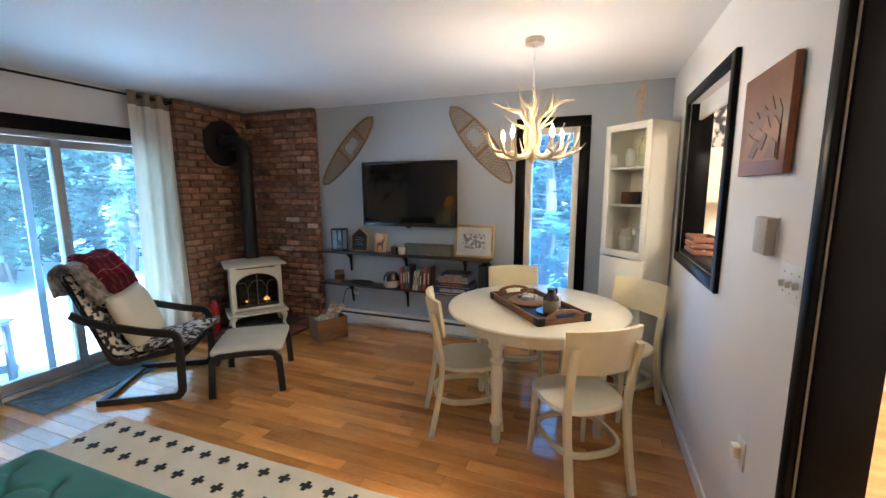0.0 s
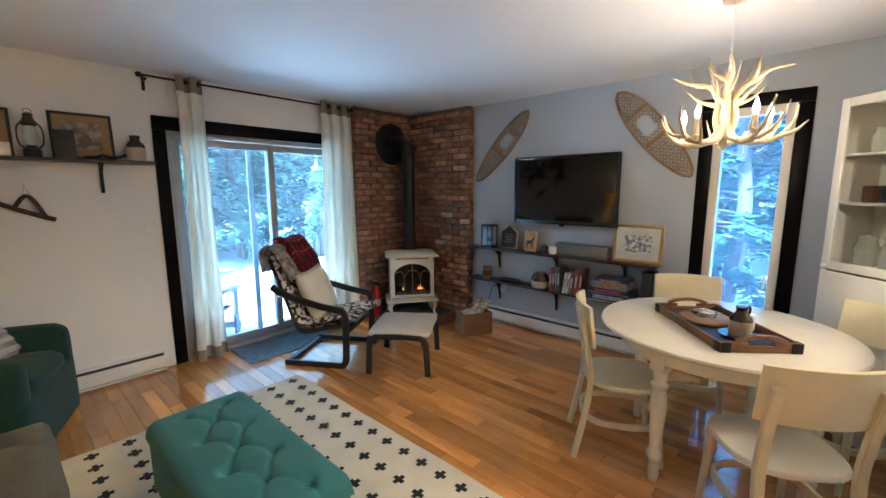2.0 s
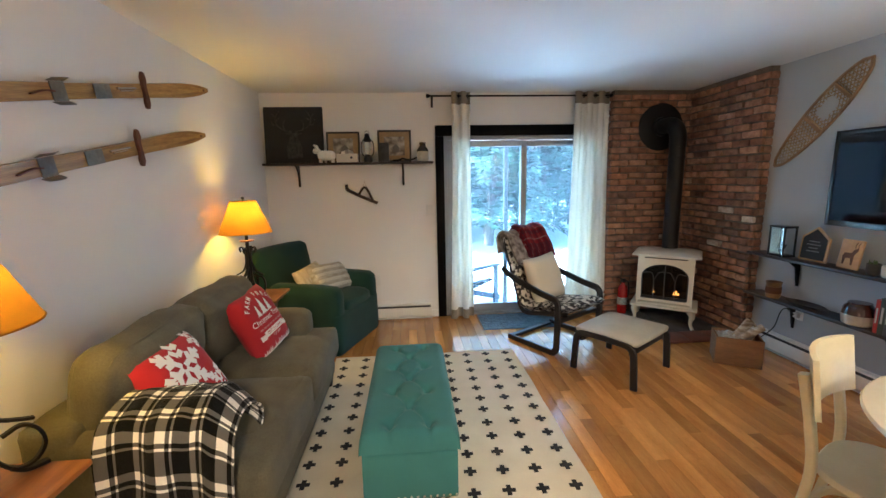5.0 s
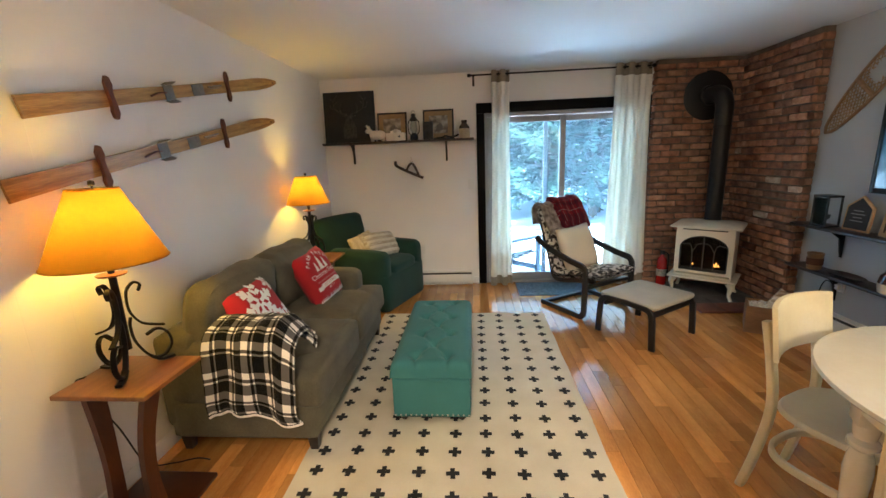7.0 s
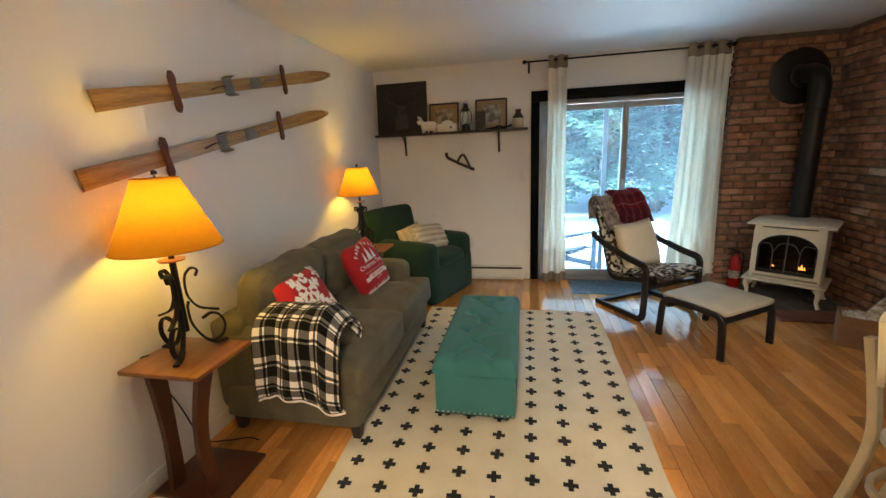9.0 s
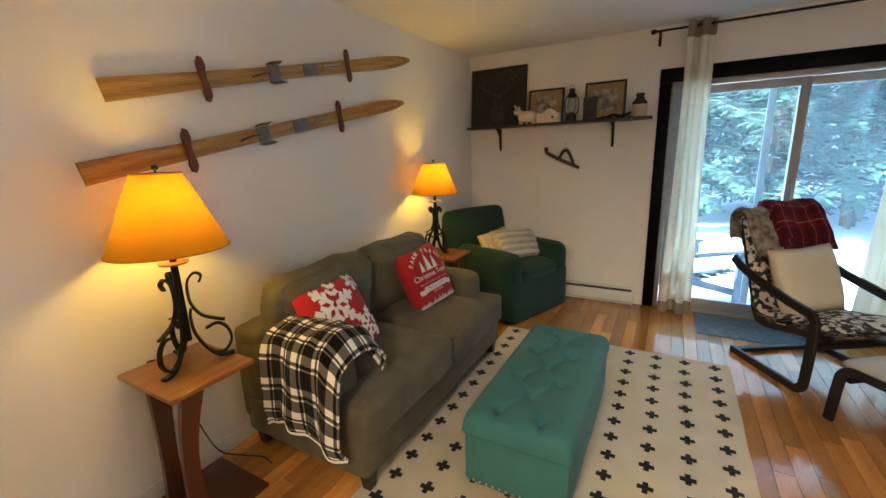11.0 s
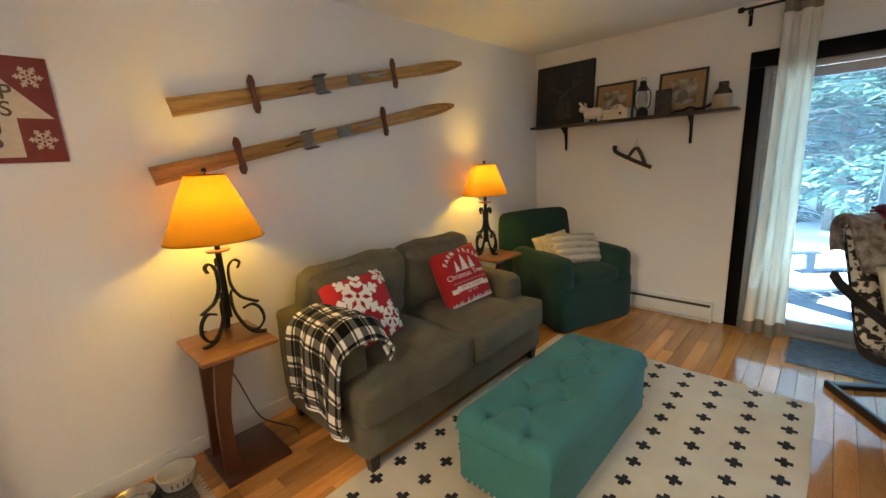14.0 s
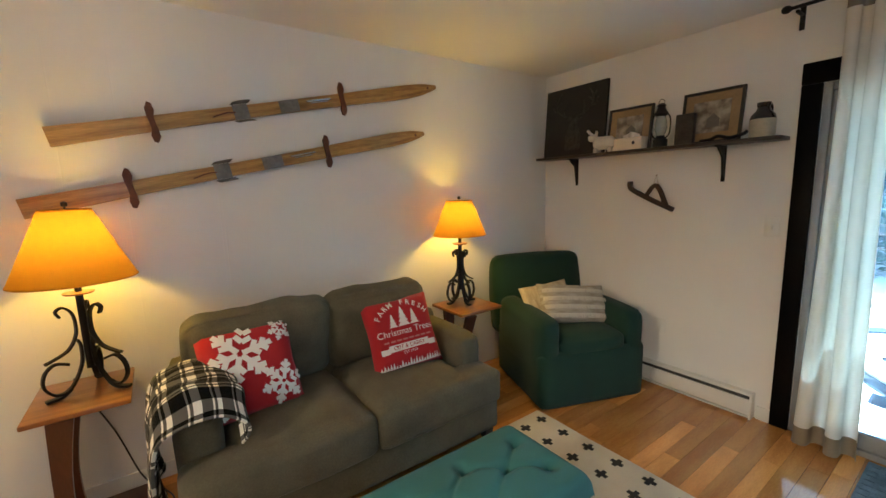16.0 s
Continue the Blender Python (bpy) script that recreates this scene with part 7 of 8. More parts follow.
for b in (span(-CW / 2, -CW / 2 + 0.045, -0.02, -0.001, 1.01, CH), span(CW / 2 - 0.045, CW / 2, -0.02, -0.001, 1.01, CH), span(-CW / 2 + 0.045, CW / 2 - 0.045, -0.02, -0.001, 1.01, 1.06), span(-CW / 2 + 0.045, CW / 2 - 0.045, -0.02, -0.001, CH - 0.05, CH)):
    box(bm, *b, 0.003)
gd = part("glass_door", bm, CABW, cab)
g_ = block("pane", *span(-CW / 2 + 0.045, CW / 2 - 0.045, -0.012, -0.008, 1.06, CH - 0.05), glass("cabinet_glass", (0.99, 0.99, 0.98)), gd, bevel=0)
g_.visible_shadow = False
ld = block("lower_door", *span(-CW / 2, CW / 2, -0.02, -0.001, 0.05, 1.0), CABW, cab)
bm = bm_new()
lathe(bm, [(0.006, 0), (0.006, 0.012), (0.012, 0.018), (0.010, 0.026)], 12, pose(-CW / 2 + 0.03, -0.02, 1.03, 90, 0, 0))
part("knob", bm, METAL_WHITE, gd)
CLEAR = clear_ware("drinking_glass", (0.90, 0.93, 0.91))
YELLOWG = clear_ware("pale_green_glass", (0.86, 0.88, 0.68))
CM = cab.matrix_basis.copy()
for x, y, z, s, mt, lb in ((-0.09, 0.13, 1.689, 1.0, CLEAR, "clear glass goblet in the cabinet"), (0.07, 0.12, 1.689, 1.5, YELLOWG, "pale green pressed glass jar in the cabinet"), (-0.08, 0.12, 1.036, 1.3, CLEAR, "clear glass carafe in the cabinet"), (0.08, 0.10, 1.036, 1.35, CLEAR, "clear glass pitcher in the cabinet")):
    gv = thing("glass_vessel", CM @ pose(x, y, z), lb, "glass", "glassware in the cabinet")
    bm = bm_new()
    lathe(bm, [(0.03 * s, 0), (0.042 * s, 0.01), (0.045 * s, 0.09 * s), (0.032 * s, 0.12 * s), (0.036 * s, 0.14 * s)], 20, caps=False)
    part("vessel", bm, mt, gv).visible_shadow = False
for x, c, lb in ((-0.08, (0.16, 0.06, 0.04), "brown stoneware mug in the cabinet"), (0.01, (0.02, 0.02, 0.022), "black mug in the cabinet"), (0.10, (0.03, 0.09, 0.11), "teal mug in the cabinet")):
    mg = thing("mug", CM @ pose(x, 0.10, 1.409, 0, 0, 30), lb, "mug", "mugs in the cabinet")
    bm = bm_new()
    lathe(bm, [(0.034, 0), (0.039, 0.006), (0.04, 0.095), (0.036, 0.095), (0.034, 0.012)], 22)
    body_ = part("body", bm, surface("mug_glaze", c, 0.25, coat=0.4), mg)
    bm = bm_new()
    tube(bm, smooth_line([(0.038, 0, 0.08), (0.062, 0, 0.075), (0.064, 0, 0.04), (0.039, 0, 0.022)]), 0.006)
    part("handle", bm, surface("mug_glaze", c, 0.25, coat=0.4), mg)

# jointed wooden figure on the cabinet
bm = bm_new()
lathe(bm, [(0.03, 0.0), (0.03, 0.008), (0.004, 0.01), (0.003, 0.20)], 14)
for p0, p1, r in (((0, 0, 0.20), (0.004, 0, 0.265), 0.019), ((0, 0, 0.165), (0, 0, 0.195), 0.016), ((-0.018, 0, 0.255), (-0.045, 0.0, 0.215), 0.007), ((-0.045, 0, 0.212), (-0.05, -0.01, 0.17), 0.006), ((0.022, 0, 0.255), (0.04, 0.0, 0.215), 0.007), ((0.04, 0, 0.212), (0.045, -0.01, 0.175), 0.006),
                 ((-0.01, 0, 0.165), (-0.014, 0, 0.115), 0.010), ((-0.014, 0, 0.112), (-0.022, 0.0, 0.06), 0.008), ((0.01, 0, 0.165), (0.006, -0.005, 0.115), 0.010), ((0.006, -0.005, 0.112), (-0.004, 0, 0.06), 0.008)):
    tube(bm, [Vector(p0).lerp(Vector(p1), k / 4) for k in range(5)], r, 10, taper=[0.7, 1, 1.05, 0.95, 0.7])
bmesh.ops.create_icosphere(bm, subdivisions=2, radius=0.017, matrix=Matrix.Translation((0.004, 0, 0.292)) @ Matrix.Diagonal((0.85, 0.9, 1.15, 1)))
tagged(part("artist_mannequin", bm, surface("pale_limewood", (0.52, 0.38, 0.25), 0.5, vary=0.1), m=pose(4.255, 4.155, CH, 0, 0, -40)), "small jointed pale wooden figure standing on the cabinet", "figure")

# things on the white wall
pt = thing("wooden_relief_picture", pose(RX, 2.50, 1.575, 0, 0, -90), "brown inlaid wooden picture of pale mountains on the wall", "picture")
MAHO = surface("reddish_brown_wood", (0.25, 0.092, 0.038), 0.45, vary=0.12, scale=4, grain=40, stretch=(1, 1, 6), bump=0.08)
block("panel", *span(-0.21, 0.21, -0.028, -0.004, 0, 0.36), MAHO, pt, bevel=0.004)
INLAY, INLAY2 = surface("pale_inlay_wood", (0.36, 0.155, 0.055), 0.5, vary=0.12, scale=6, grain=40), surface("grey_brown_inlay", (0.21, 0.085, 0.042), 0.5)
INLAY3 = surface("dark_ridge_inlay", (0.155, 0.06, 0.032), 0.5, vary=0.12, scale=6, grain=40)
for name_, mat_, lift, pts_ in (
        ("far_range", INLAY2, 0.0300, [(-0.17, 0.11), (0.165, 0.10), (0.165, 0.20), (0.135, 0.235), (0.11, 0.205), (0.075, 0.255), (0.045, 0.215), (0.015, 0.235), (-0.02, 0.195), (-0.055, 0.225), (-0.09, 0.19), (-0.13, 0.205), (-0.17, 0.165)]),
        ("snow_slope", INLAY, 0.0322, [(-0.17, 0.055), (0.165, 0.045), (0.165, 0.15), (0.12, 0.185), (0.09, 0.15), (0.055, 0.195), (0.02, 0.15), (-0.02, 0.165), (-0.06, 0.13), (-0.11, 0.155), (-0.17, 0.10)]),
        ("ridge", INLAY3, 0.0344, [(-0.09, 0.065), (-0.04, 0.06), (0.0, 0.095), (0.035, 0.085), (0.075, 0.13), (0.05, 0.14), (0.01, 0.115), (-0.03, 0.125), (-0.07, 0.095)]),
        ("near_slope", INLAY2, 0.0344, [(0.06, 0.055), (0.155, 0.05), (0.155, 0.10), (0.12, 0.115), (0.09, 0.085)])):
    bm = bm_new()
    outline(bm, pts_, 0.002, Matrix.Translation((0, -lift, 0)))
    part(name_, bm, mat_, pt)
ch = thing("door_chime", pose(RX, 2.39, 1.31, 0, 0, -90), "beige door chime box on the wall", "door chime")
block("cover", *span(-0.052, 0.052, -0.036, -0.006, 0, 0.125), surface("beige_plastic", (0.55, 0.50, 0.43), 0.5), ch, bevel=0.006)
block("back_plate", *span(-0.054, 0.054, -0.0055, -0.0, -0.002, 0.127), WHITE_TRIM, ch)
sw = thing("switch_plate", pose(RX, 2.20, 1.25, 0, 0, -90), "white triple light switch plate on the wall", "light switch", "light switches")
block("plate", *span(-0.082, 0.082, -0.006, 0, -0.058, 0.058), WHITE_TRIM, sw, bevel=0.003)
for k in (-1, 0, 1):
    bm = bm_new()
    box(bm, (k * 0.046, -0.013, 0.004 * k), (0.010, 0.018, 0.02), 0.002, pose(0, 0, 0, 12, 0, 0))
    part("toggle", bm, surface("white_toggle", (0.74, 0.72, 0.66), 0.4), sw)
    for z in (-0.03, 0.03):
        bm = bm_new()
        lathe(bm, [(0.003, 0), (0.002, 0.0015)], 8, pose(k * 0.046, -0.006, z, 90, 0, 0))
        part("screw", bm, ALU, sw)
ol = thing("wall_outlet", pose(RX, 2.43, 0.55, 0, 0, -90), "white outlet with a small night light on the wall", "outlet")
block("plate", *span(-0.036, 0.036, -0.006, 0, -0.057, 0.057), WHITE_TRIM, ol, bevel=0.003)
block("night_light", *span(-0.02, 0.02, -0.035, -0.0065, -0.02, 0.03), WHITE_INK, ol, bevel=0.006)
cr = thing("slatted_crate", pose(4.612, 3.68, PZ0 + 0.0205, 0, 0, 0), "small dark slatted wooden crate on the pass-through sill", "crate")
DARKS = surface("stained_slat_wood", (0.27, 0.115, 0.058), 0.55, vary=0.2, scale=6, grain=50, stretch=(1, 6, 6), rand=0.2)
for z in (0.02, 0.06, 0.10):
    for y in (-0.12, 0.12):
        block("slat", (0, y, z), (0.14, 0.008, 0.028), DARKS, cr)
    for x in (-0.066, 0.066):
        block("slat", (x, 0, z), (0.008, 0.231, 0.028), DARKS, cr)
for x in (-0.056, 0.056):
    for y in (-0.109, 0.109):
        block("corner_post", (x, y, 0.06), (0.012, 0.012, 0.115), DARKS, cr)

# ---- shelf wall ----
WS = 1.712
wall_shelf("wall_shelf", pose(0.0, 0.03, WS, 0, 0, 90), 1.70, 0.165, (0.31, 1.385), "dark wooden shelf on black brackets above the armchair")


def west(x, y, z=WS, tilt=0.0, turn=0.0):
    """A pose on the shelf wall: facing the room, leaning back."""
    return pose(x, y, z, 0, 0, 90 + turn) @ pose(0, 0, 0, -tilt, 0, 0)


dp = thing("deer_canvas", west(0.075, 0.33, tilt=5), "dark canvas with a faint grey stag, leaning on the shelf", "picture")
block("canvas", *span(-0.29, 0.29, -0.0, 0.025, 0.0, 0.56), surface("charcoal_canvas", (0.028, 0.028, 0.028), 0.85, vary=0.2, scale=5, grain=300, bump=0.3), dp)
STAG = surface("faint_grey_chalk", (0.075, 0.072, 0.068), 0.9, vary=0.4, scale=30, grain=120)
bm = bm_new()
outline(bm, [(-0.07, 0.05), (0.08, 0.05), (0.075, 0.16), (0.05, 0.23), (0.035, 0.28), (0.085, 0.30), (0.03, 0.315), (0.0, 0.30), (-0.03, 0.315), (-0.085, 0.30), (-0.035, 0.28), (-0.05, 0.22), (-0.075, 0.16)], 0.0025, Matrix.Translation((0, -0.0028, 0)))
part("stag_head", bm, STAG, dp)
for s in (-1, 1):
    bm = bm_new()
    for ln in ([(0.02, 0.315), (0.09, 0.33), (0.15, 0.37), (0.175, 0.43), (0.155, 0.49), (0.13, 0.52)], [(0.09, 0.335), (0.10, 0.38), (0.085, 0.43)], [(0.15, 0.375), (0.20, 0.39), (0.215, 0.44)], [(0.17, 0.42), (0.13, 0.45)], [(0.17, 0.45), (0.205, 0.49)]):
        tube(bm, smooth_line([(s * x, -0.002, z) for x, z in ln], 4), 0.007, 5)
    part("antler", bm, STAG, dp)
BLACKF = surface("black_frame_paint", (0.02, 0.017, 0.015), 0.4)
TANM = surface("tan_mount_board", (0.36, 0.24, 0.12), 0.8)
SEPIA = printed("sepia_winter_print", (0.42, 0.38, 0.31), (0.15, 0.12, 0.09), 14, 0.12, 0.5)
for y, w, h in ((0.815, 0.335, 0.315), (1.335, 0.345, 0.33)):
    fr = thing("framed_print", west(0.085 if y < 1 else 0.06, y, tilt=8), "black framed sepia print with a tan mount on the shelf", "picture", "framed prints on the shelf")
    picture(fr, w, h, 0.018, BLACKF, 0.05, TANM, SEPIA)
    bm = bm_new()
    outline(bm, [(-0.03, 0.10), (0.04, 0.10), (0.04, 0.15), (0.005, 0.185), (-0.03, 0.15)], 0.002, Matrix.Translation((0.01, 0.0035, 0)))
    part("printed_cabin", bm, surface("printed_grey", (0.17, 0.15, 0.13), 0.8), fr)
hl = thing("hurricane_lantern", west(0.105, 1.065), "small black hurricane lantern with a glass chimney", "lantern")
bm = bm_new()
lathe(bm, [(0.042, 0.0), (0.046, 0.01), (0.044, 0.05), (0.03, 0.062), (0.026, 0.075)], 20)
part("tank", bm, SOOT, hl)
bm = bm_new()
lathe(bm, [(0.026, 0.076), (0.04, 0.12), (0.036, 0.17), (0.028, 0.20)], 20, caps=False)
part("chimney", bm, CLEAR, hl).visible_shadow = False
bm = bm_new()
lathe(bm, [(0.03, 0.20), (0.046, 0.215), (0.03, 0.24), (0.022, 0.262), (0.03, 0.27), (0.01, 0.285)], 20)
part("cap", bm, SOOT, hl)
for s in (-1, 1):
    bm = bm_new()
    tube(bm, smooth_line([(s * 0.03, 0, 0.055), (s * 0.058, 0, 0.09), (s * 0.06, 0, 0.18), (s * 0.035, 0, 0.225)]), 0.005)
    part("side_tube", bm, SOOT, hl)
bm = bm_new()
tube(bm, [(0.02 * math.cos(a), 0, 0.29 + 0.02 * math.sin(a)) for a in [2 * math.pi * k / 14 for k in range(15)]], 0.002, 5)
part("ring", bm, SOOT, hl)
WCER = surface("white_glazed_ceramic", (0.72, 0.68, 0.60), 0.35, vary=0.06, scale=12)
bm = bm_new()
soft_box(bm, (0.02, 0, 0.07), (0.17, 0.07, 0.09), 0.035, 0.006, 6)
soft_box(bm, (-0.075, 0, 0.115), (0.075, 0.05, 0.05), 0.022, 0.003, 5)
for s in (-1, 1):
    tube(bm, smooth_line([(-0.07, s * 0.015, 0.135), (-0.075, s * 0.04, 0.15), (-0.085, s * 0.06, 0.17)]), 0.011, 7, taper=None)
for x in (-0.04, 0.08):
    for y in (-0.022, 0.022):
        box(bm, (x, y, 0.018), (0.028, 0.022, 0.036), 0.006)
tagged(part("ceramic_moose", bm, WCER, m=west(0.115, 0.635)), "white ceramic moose figurine on the shelf", "figurine")
tb = thing("tissue_box", west(0.11, 0.86), "white rectangular tissue box cover with a tissue", "tissue box")
block("box", *span(-0.105, 0.105, -0.045, 0.045, 0, 0.085), WCER, tb, bevel=0.006)
bm = bm_new()
sheet(bm, lambda u, v: Vector(((u - 0.5) * 0.12, 0.02 * math.sin(u * 7), 0.084 + 0.035 * v * (0.6 + 0.6 * math.sin(math.pi * u)))), 12, 4, 0.001)
part("tissue", bm, WHITE_INK, tb)
bm = bm_new()
lathe(bm, [(0.012, 0), (0.010, 0.002)], 14, pose(0.045, -0.0455, 0.045, 90, 0, 0))
part("emblem", bm, surface("dark_blue_ink", (0.02, 0.03, 0.07), 0.5), tb)
tn = thing("tin_box", west(0.12, 1.225, tilt=4), "small dark tin leaning on the shelf", "tin")
block("tin", *span(-0.055, 0.055, -0.02, 0.02, 0, 0.19), surface("dark_tin_print", (0.05, 0.045, 0.045), 0.4, metal=0.3, vary=0.3, scale=20), tn, bevel=0.004)
hh = thing("iron_boot_jack", west(0.12, 1.42), "rusty dark iron boot jack lying on the shelf", "boot jack")
bm = bm_new()
tube(bm, smooth_line([(-0.10, 0, 0.012), (-0.04, -0.01, 0.015), (0.0, -0.012, 0.03), (0.06, -0.01, 0.015), (0.12, 0.01, 0.03), (0.14, 0.01, 0.045)]), 0.01, 7)
part("casting", bm, IRON, hh)
jug(west(0.095, 1.625) @ pose(0, 0, 0, 0, 0, 75), 1.1, "brown and cream stoneware jug at the shelf end")

sk = thing("ice_skate", west(0.004, 0.985, 1.385), "old wooden ice skate hung on the wall by a cord", "ice skate")
RUSTW = surface("old_dark_wood", (0.055, 0.028, 0.018), 0.6, vary=0.25, scale=9, grain=60)
bm = bm_new()
tube(bm, smooth_line([(-0.165, -0.02, 0.105), (-0.16, -0.02, 0.06), (-0.12, -0.02, 0.03), (0.0, -0.02, -0.03), (0.15, -0.02, -0.095)]), 0.01, flat=(0.030, 0.034), up=(0, 1, 0))
part("runner", bm, RUSTW, sk)
bm = bm_new()
tube(bm, smooth_line([(-0.04, -0.02, 0.0), (0.0, -0.02, 0.06), (0.03, -0.02, 0.075)]), 0.008, flat=(0.024, 0.028), up=(0, 1, 0))
tube(bm, smooth_line([(0.10, -0.02, -0.065), (0.06, -0.02, 0.03), (0.03, -0.02, 0.075)]), 0.008, flat=(0.024, 0.036), up=(0, 1, 0))
part("foot_plate", bm, RUSTW, sk)
bm = bm_new()
tube(bm, [(0.0, -0.012, 0.06), (0.02, -0.006, 0.145), (0.04, -0.012, 0.07)], 0.002, 5)
lathe(bm, [(0.003, 0.0), (0.003, 0.012)], 8, pose(0.02, 0.004, 0.145, 90, 0, 0))
part("hanging_cord", bm, LACE, sk)
sw = thing("switch_plate", pose(0, 1.685, 1.20, 0, 0, 90), "white single light switch by the sliding door", "light switch", "light switches")
block("plate", *span(-0.036, 0.036, -0.006, 0, -0.057, 0.057), WHITE_TRIM, sw, bevel=0.003)
block("toggle", *span(-0.005, 0.005, -0.018, -0.0065, -0.008, 0.012), WHITE_TRIM, sw, bevel=0.002)
ol = thing("wall_outlet", pose(0, 1.085, 0.44, 0, 0, 90), "white wall outlet above the heater", "outlet")
block("plate", *span(-0.036, 0.036, -0.006, 0, -0.057, 0.057), WHITE_TRIM, ol, bevel=0.003)
for z in (-0.02, 0.02):
    block("socket", (0, -0.0075, z), (0.03, 0.003, 0.026), WHITE_TRIM, ol)

# ---- sofa wall ----
SKI = surface("varnished_old_ski", (0.47, 0.285, 0.085), 0.36, vary=0.36, scale=3.2, grain=24, stretch=(0.9, 9, 14), second=(0.20, 0.095, 0.027), mix=0.45, coat=0.25, bump=0.2)
PEG = surface("rusty_brown_leather", (0.15, 0.045, 0.02), 0.6, vary=0.25, scale=14)
STEEL = surface("worn_grey_steel", (0.24, 0.235, 0.22), 0.45, metal=0.6, vary=0.2, scale=12)


def ski(x_tail, z_tail, x_tip, z_tip, label):
    L = math.hypot(x_tip - x_tail, z_tip - z_tail)
    ang = math.degrees(math.atan2(z_tip - z_tail, x_tail - x_tip))
    # local x runs from the tail to the tip, which lies towards the door wall; y out of the wall
    ob = thing("old_ski", pose(x_tail, 0.0, z_tail) @ pose(0, 0, 0, 0, ang, 0) @ pose(0, 0, 0, 0, 0, 180), label, "ski", "old skis on the wall")
    bm = bm_new()
    n = 48
    rows = []
    for k in range(n + 1):
        s = k / n
        x = s * L
        hw = 0.044 - 0.010 * math.sin(math.pi * min(1, s * 1.15)) if s < 0.9 else 0.042 * max(0.12, 1 - ((s - 0.9) / 0.1) ** 2.2) ** 0.6
        bow = 0.022 + 0.012 * math.sin(math.pi * s) + 0.055 * max(0, (s - 0.84) / 0.16) ** 2
        th = 0.006 + 0.007 * math.sin(math.pi * s)
        rows.append([bm.verts.new((x, -(bow + yy), zz)) for yy, zz in ((-th, -hw), (th, -hw * 0.96), (th, hw * 0.96), (-th, hw))])
    for a, b in zip(rows, rows[1:]):
        for j in range(4):
            bm.faces.new((a[j], a[(j + 1) % 4], b[(j + 1) % 4], b[j]))
    bm.faces.new(list(reversed(rows[0])))
    bm.faces.new(rows[-1])
    part("blade", bm, SKI, ob, angle=50)
    for s in (0.19, 0.665):
        bm = bm_new()
        outline(bm, [(-0.004, -0.090), (0.012, -0.094), (0.025, -0.066), (0.020, -0.032), (0.012, 0.0), (0.008, 0.03), (0.014, 0.058), (0.004, 0.090), (-0.012, 0.096), (-0.024, 0.066), (-0.020, 0.032), (-0.012, 0.0), (-0.007, -0.03), (-0.013, -0.06)], 0.016, Matrix.Translation((s * L, -0.064, 0)) @ pose(0, 0, 0, 0, 10, 0))
        part("wall_strap", bm, PEG, ob, "rust brown wall strap")
    s = 0.385
    bm = bm_new()
    for sg in (-1, 1):
        sheet(bm, lambda u, v: Vector((s * L - 0.045 + 0.09 * u + 0.015 * v, -0.048 - 0.032 * v * math.sin(math.pi * (0.15 + 0.7 * u)), sg * (0.040 + 0.012 * v))), 8, 4, 0.003)
    box(bm, (s * L, -0.050, 0), (0.075, 0.004, 0.078), 0.001)
    part("toe_iron", bm, STEEL, ob)
    block("heel_plate", (0.51 * L, -0.051, 0), (0.11, 0.004, 0.066), STEEL, ob)
    bm = bm_new()
    tube(bm, [(0.56 * L, -0.053, 0.012), (0.63 * L, -0.053, 0.012)], 0.006, 8)
    tube(bm, [(0.57 * L, -0.053, 0.0), (0.62 * L, -0.053, 0.0)], 0.003, 6)
    part("cable_spring", bm, surface("bright_steel", (0.6, 0.6, 0.62), 0.25, metal=0.9), ob)
    bm = bm_new()
    tube(bm, smooth_line([(s * L - 0.14, -0.046, -0.008), (s * L - 0.07, -0.049, 0.004), (s * L - 0.03, -0.05, 0.0)]), 0.01, flat=(0.02, 0.006))
    part("toe_strap", bm, PEG, ob)
    bm = bm_new()
    lathe(bm, [(0.008, 0), (0.006, 0.004), (0.002, 0.0045)], 10, pose(0.965 * L, -0.085, 0, 90, 0, 0))
    part("tip_hole", bm, PEG, ob)
    return ob


ski(3.268, 1.752, 1.245, 2.175, "old varnished wooden ski with cable binding on the wall")
ski(3.388, 1.445, 1.355, 1.858, "old varnished wooden ski with steel plates on the wall")

sg = thing("tips_up_sign", pose(3.85, 0.0, 1.525, 0, 0, 180), "dark red and cream wooden ski sign on the wall", "sign")
SRED, SCREAM, SDARK = surface("barn_red_sign_paint", (0.20, 0.028, 0.022), 0.6, vary=0.15, scale=6), surface("cream_sign_paint", (0.62, 0.52, 0.38), 0.6, vary=0.12, scale=6), surface("brown_sign_letters", (0.10, 0.06, 0.035), 0.6)
SW2 = 0.195
block("board", *span(-SW2, SW2, -0.02, -0.002, 0, 0.388), SRED, sg, bevel=0.003)
bm = bm_new()
outline(bm, [(-0.10, 0.02), (0.075, 0.02), (0.075, 0.165), (0.18, 0.165), (-0.0, 0.37), (-0.18, 0.165), (-0.10, 0.165)], 0.002, Matrix.Translation((0, -0.0225, 0)))
part("cream_arrow", bm, SCREAM, sg)
for text, size, z in (("KEEP", 0.075, 0.255), ("TIPS", 0.075, 0.195), ("U", 0.09, 0.125), ("P", 0.09, 0.055)):
    bm = lettering(text, size, 0.0008, 0.001)
    bmesh.ops.transform(bm, matrix=pose(0, -0.0235, z, 90, 0, 0), verts=bm.verts[:])
    part("lettering", bm, SDARK, sg)
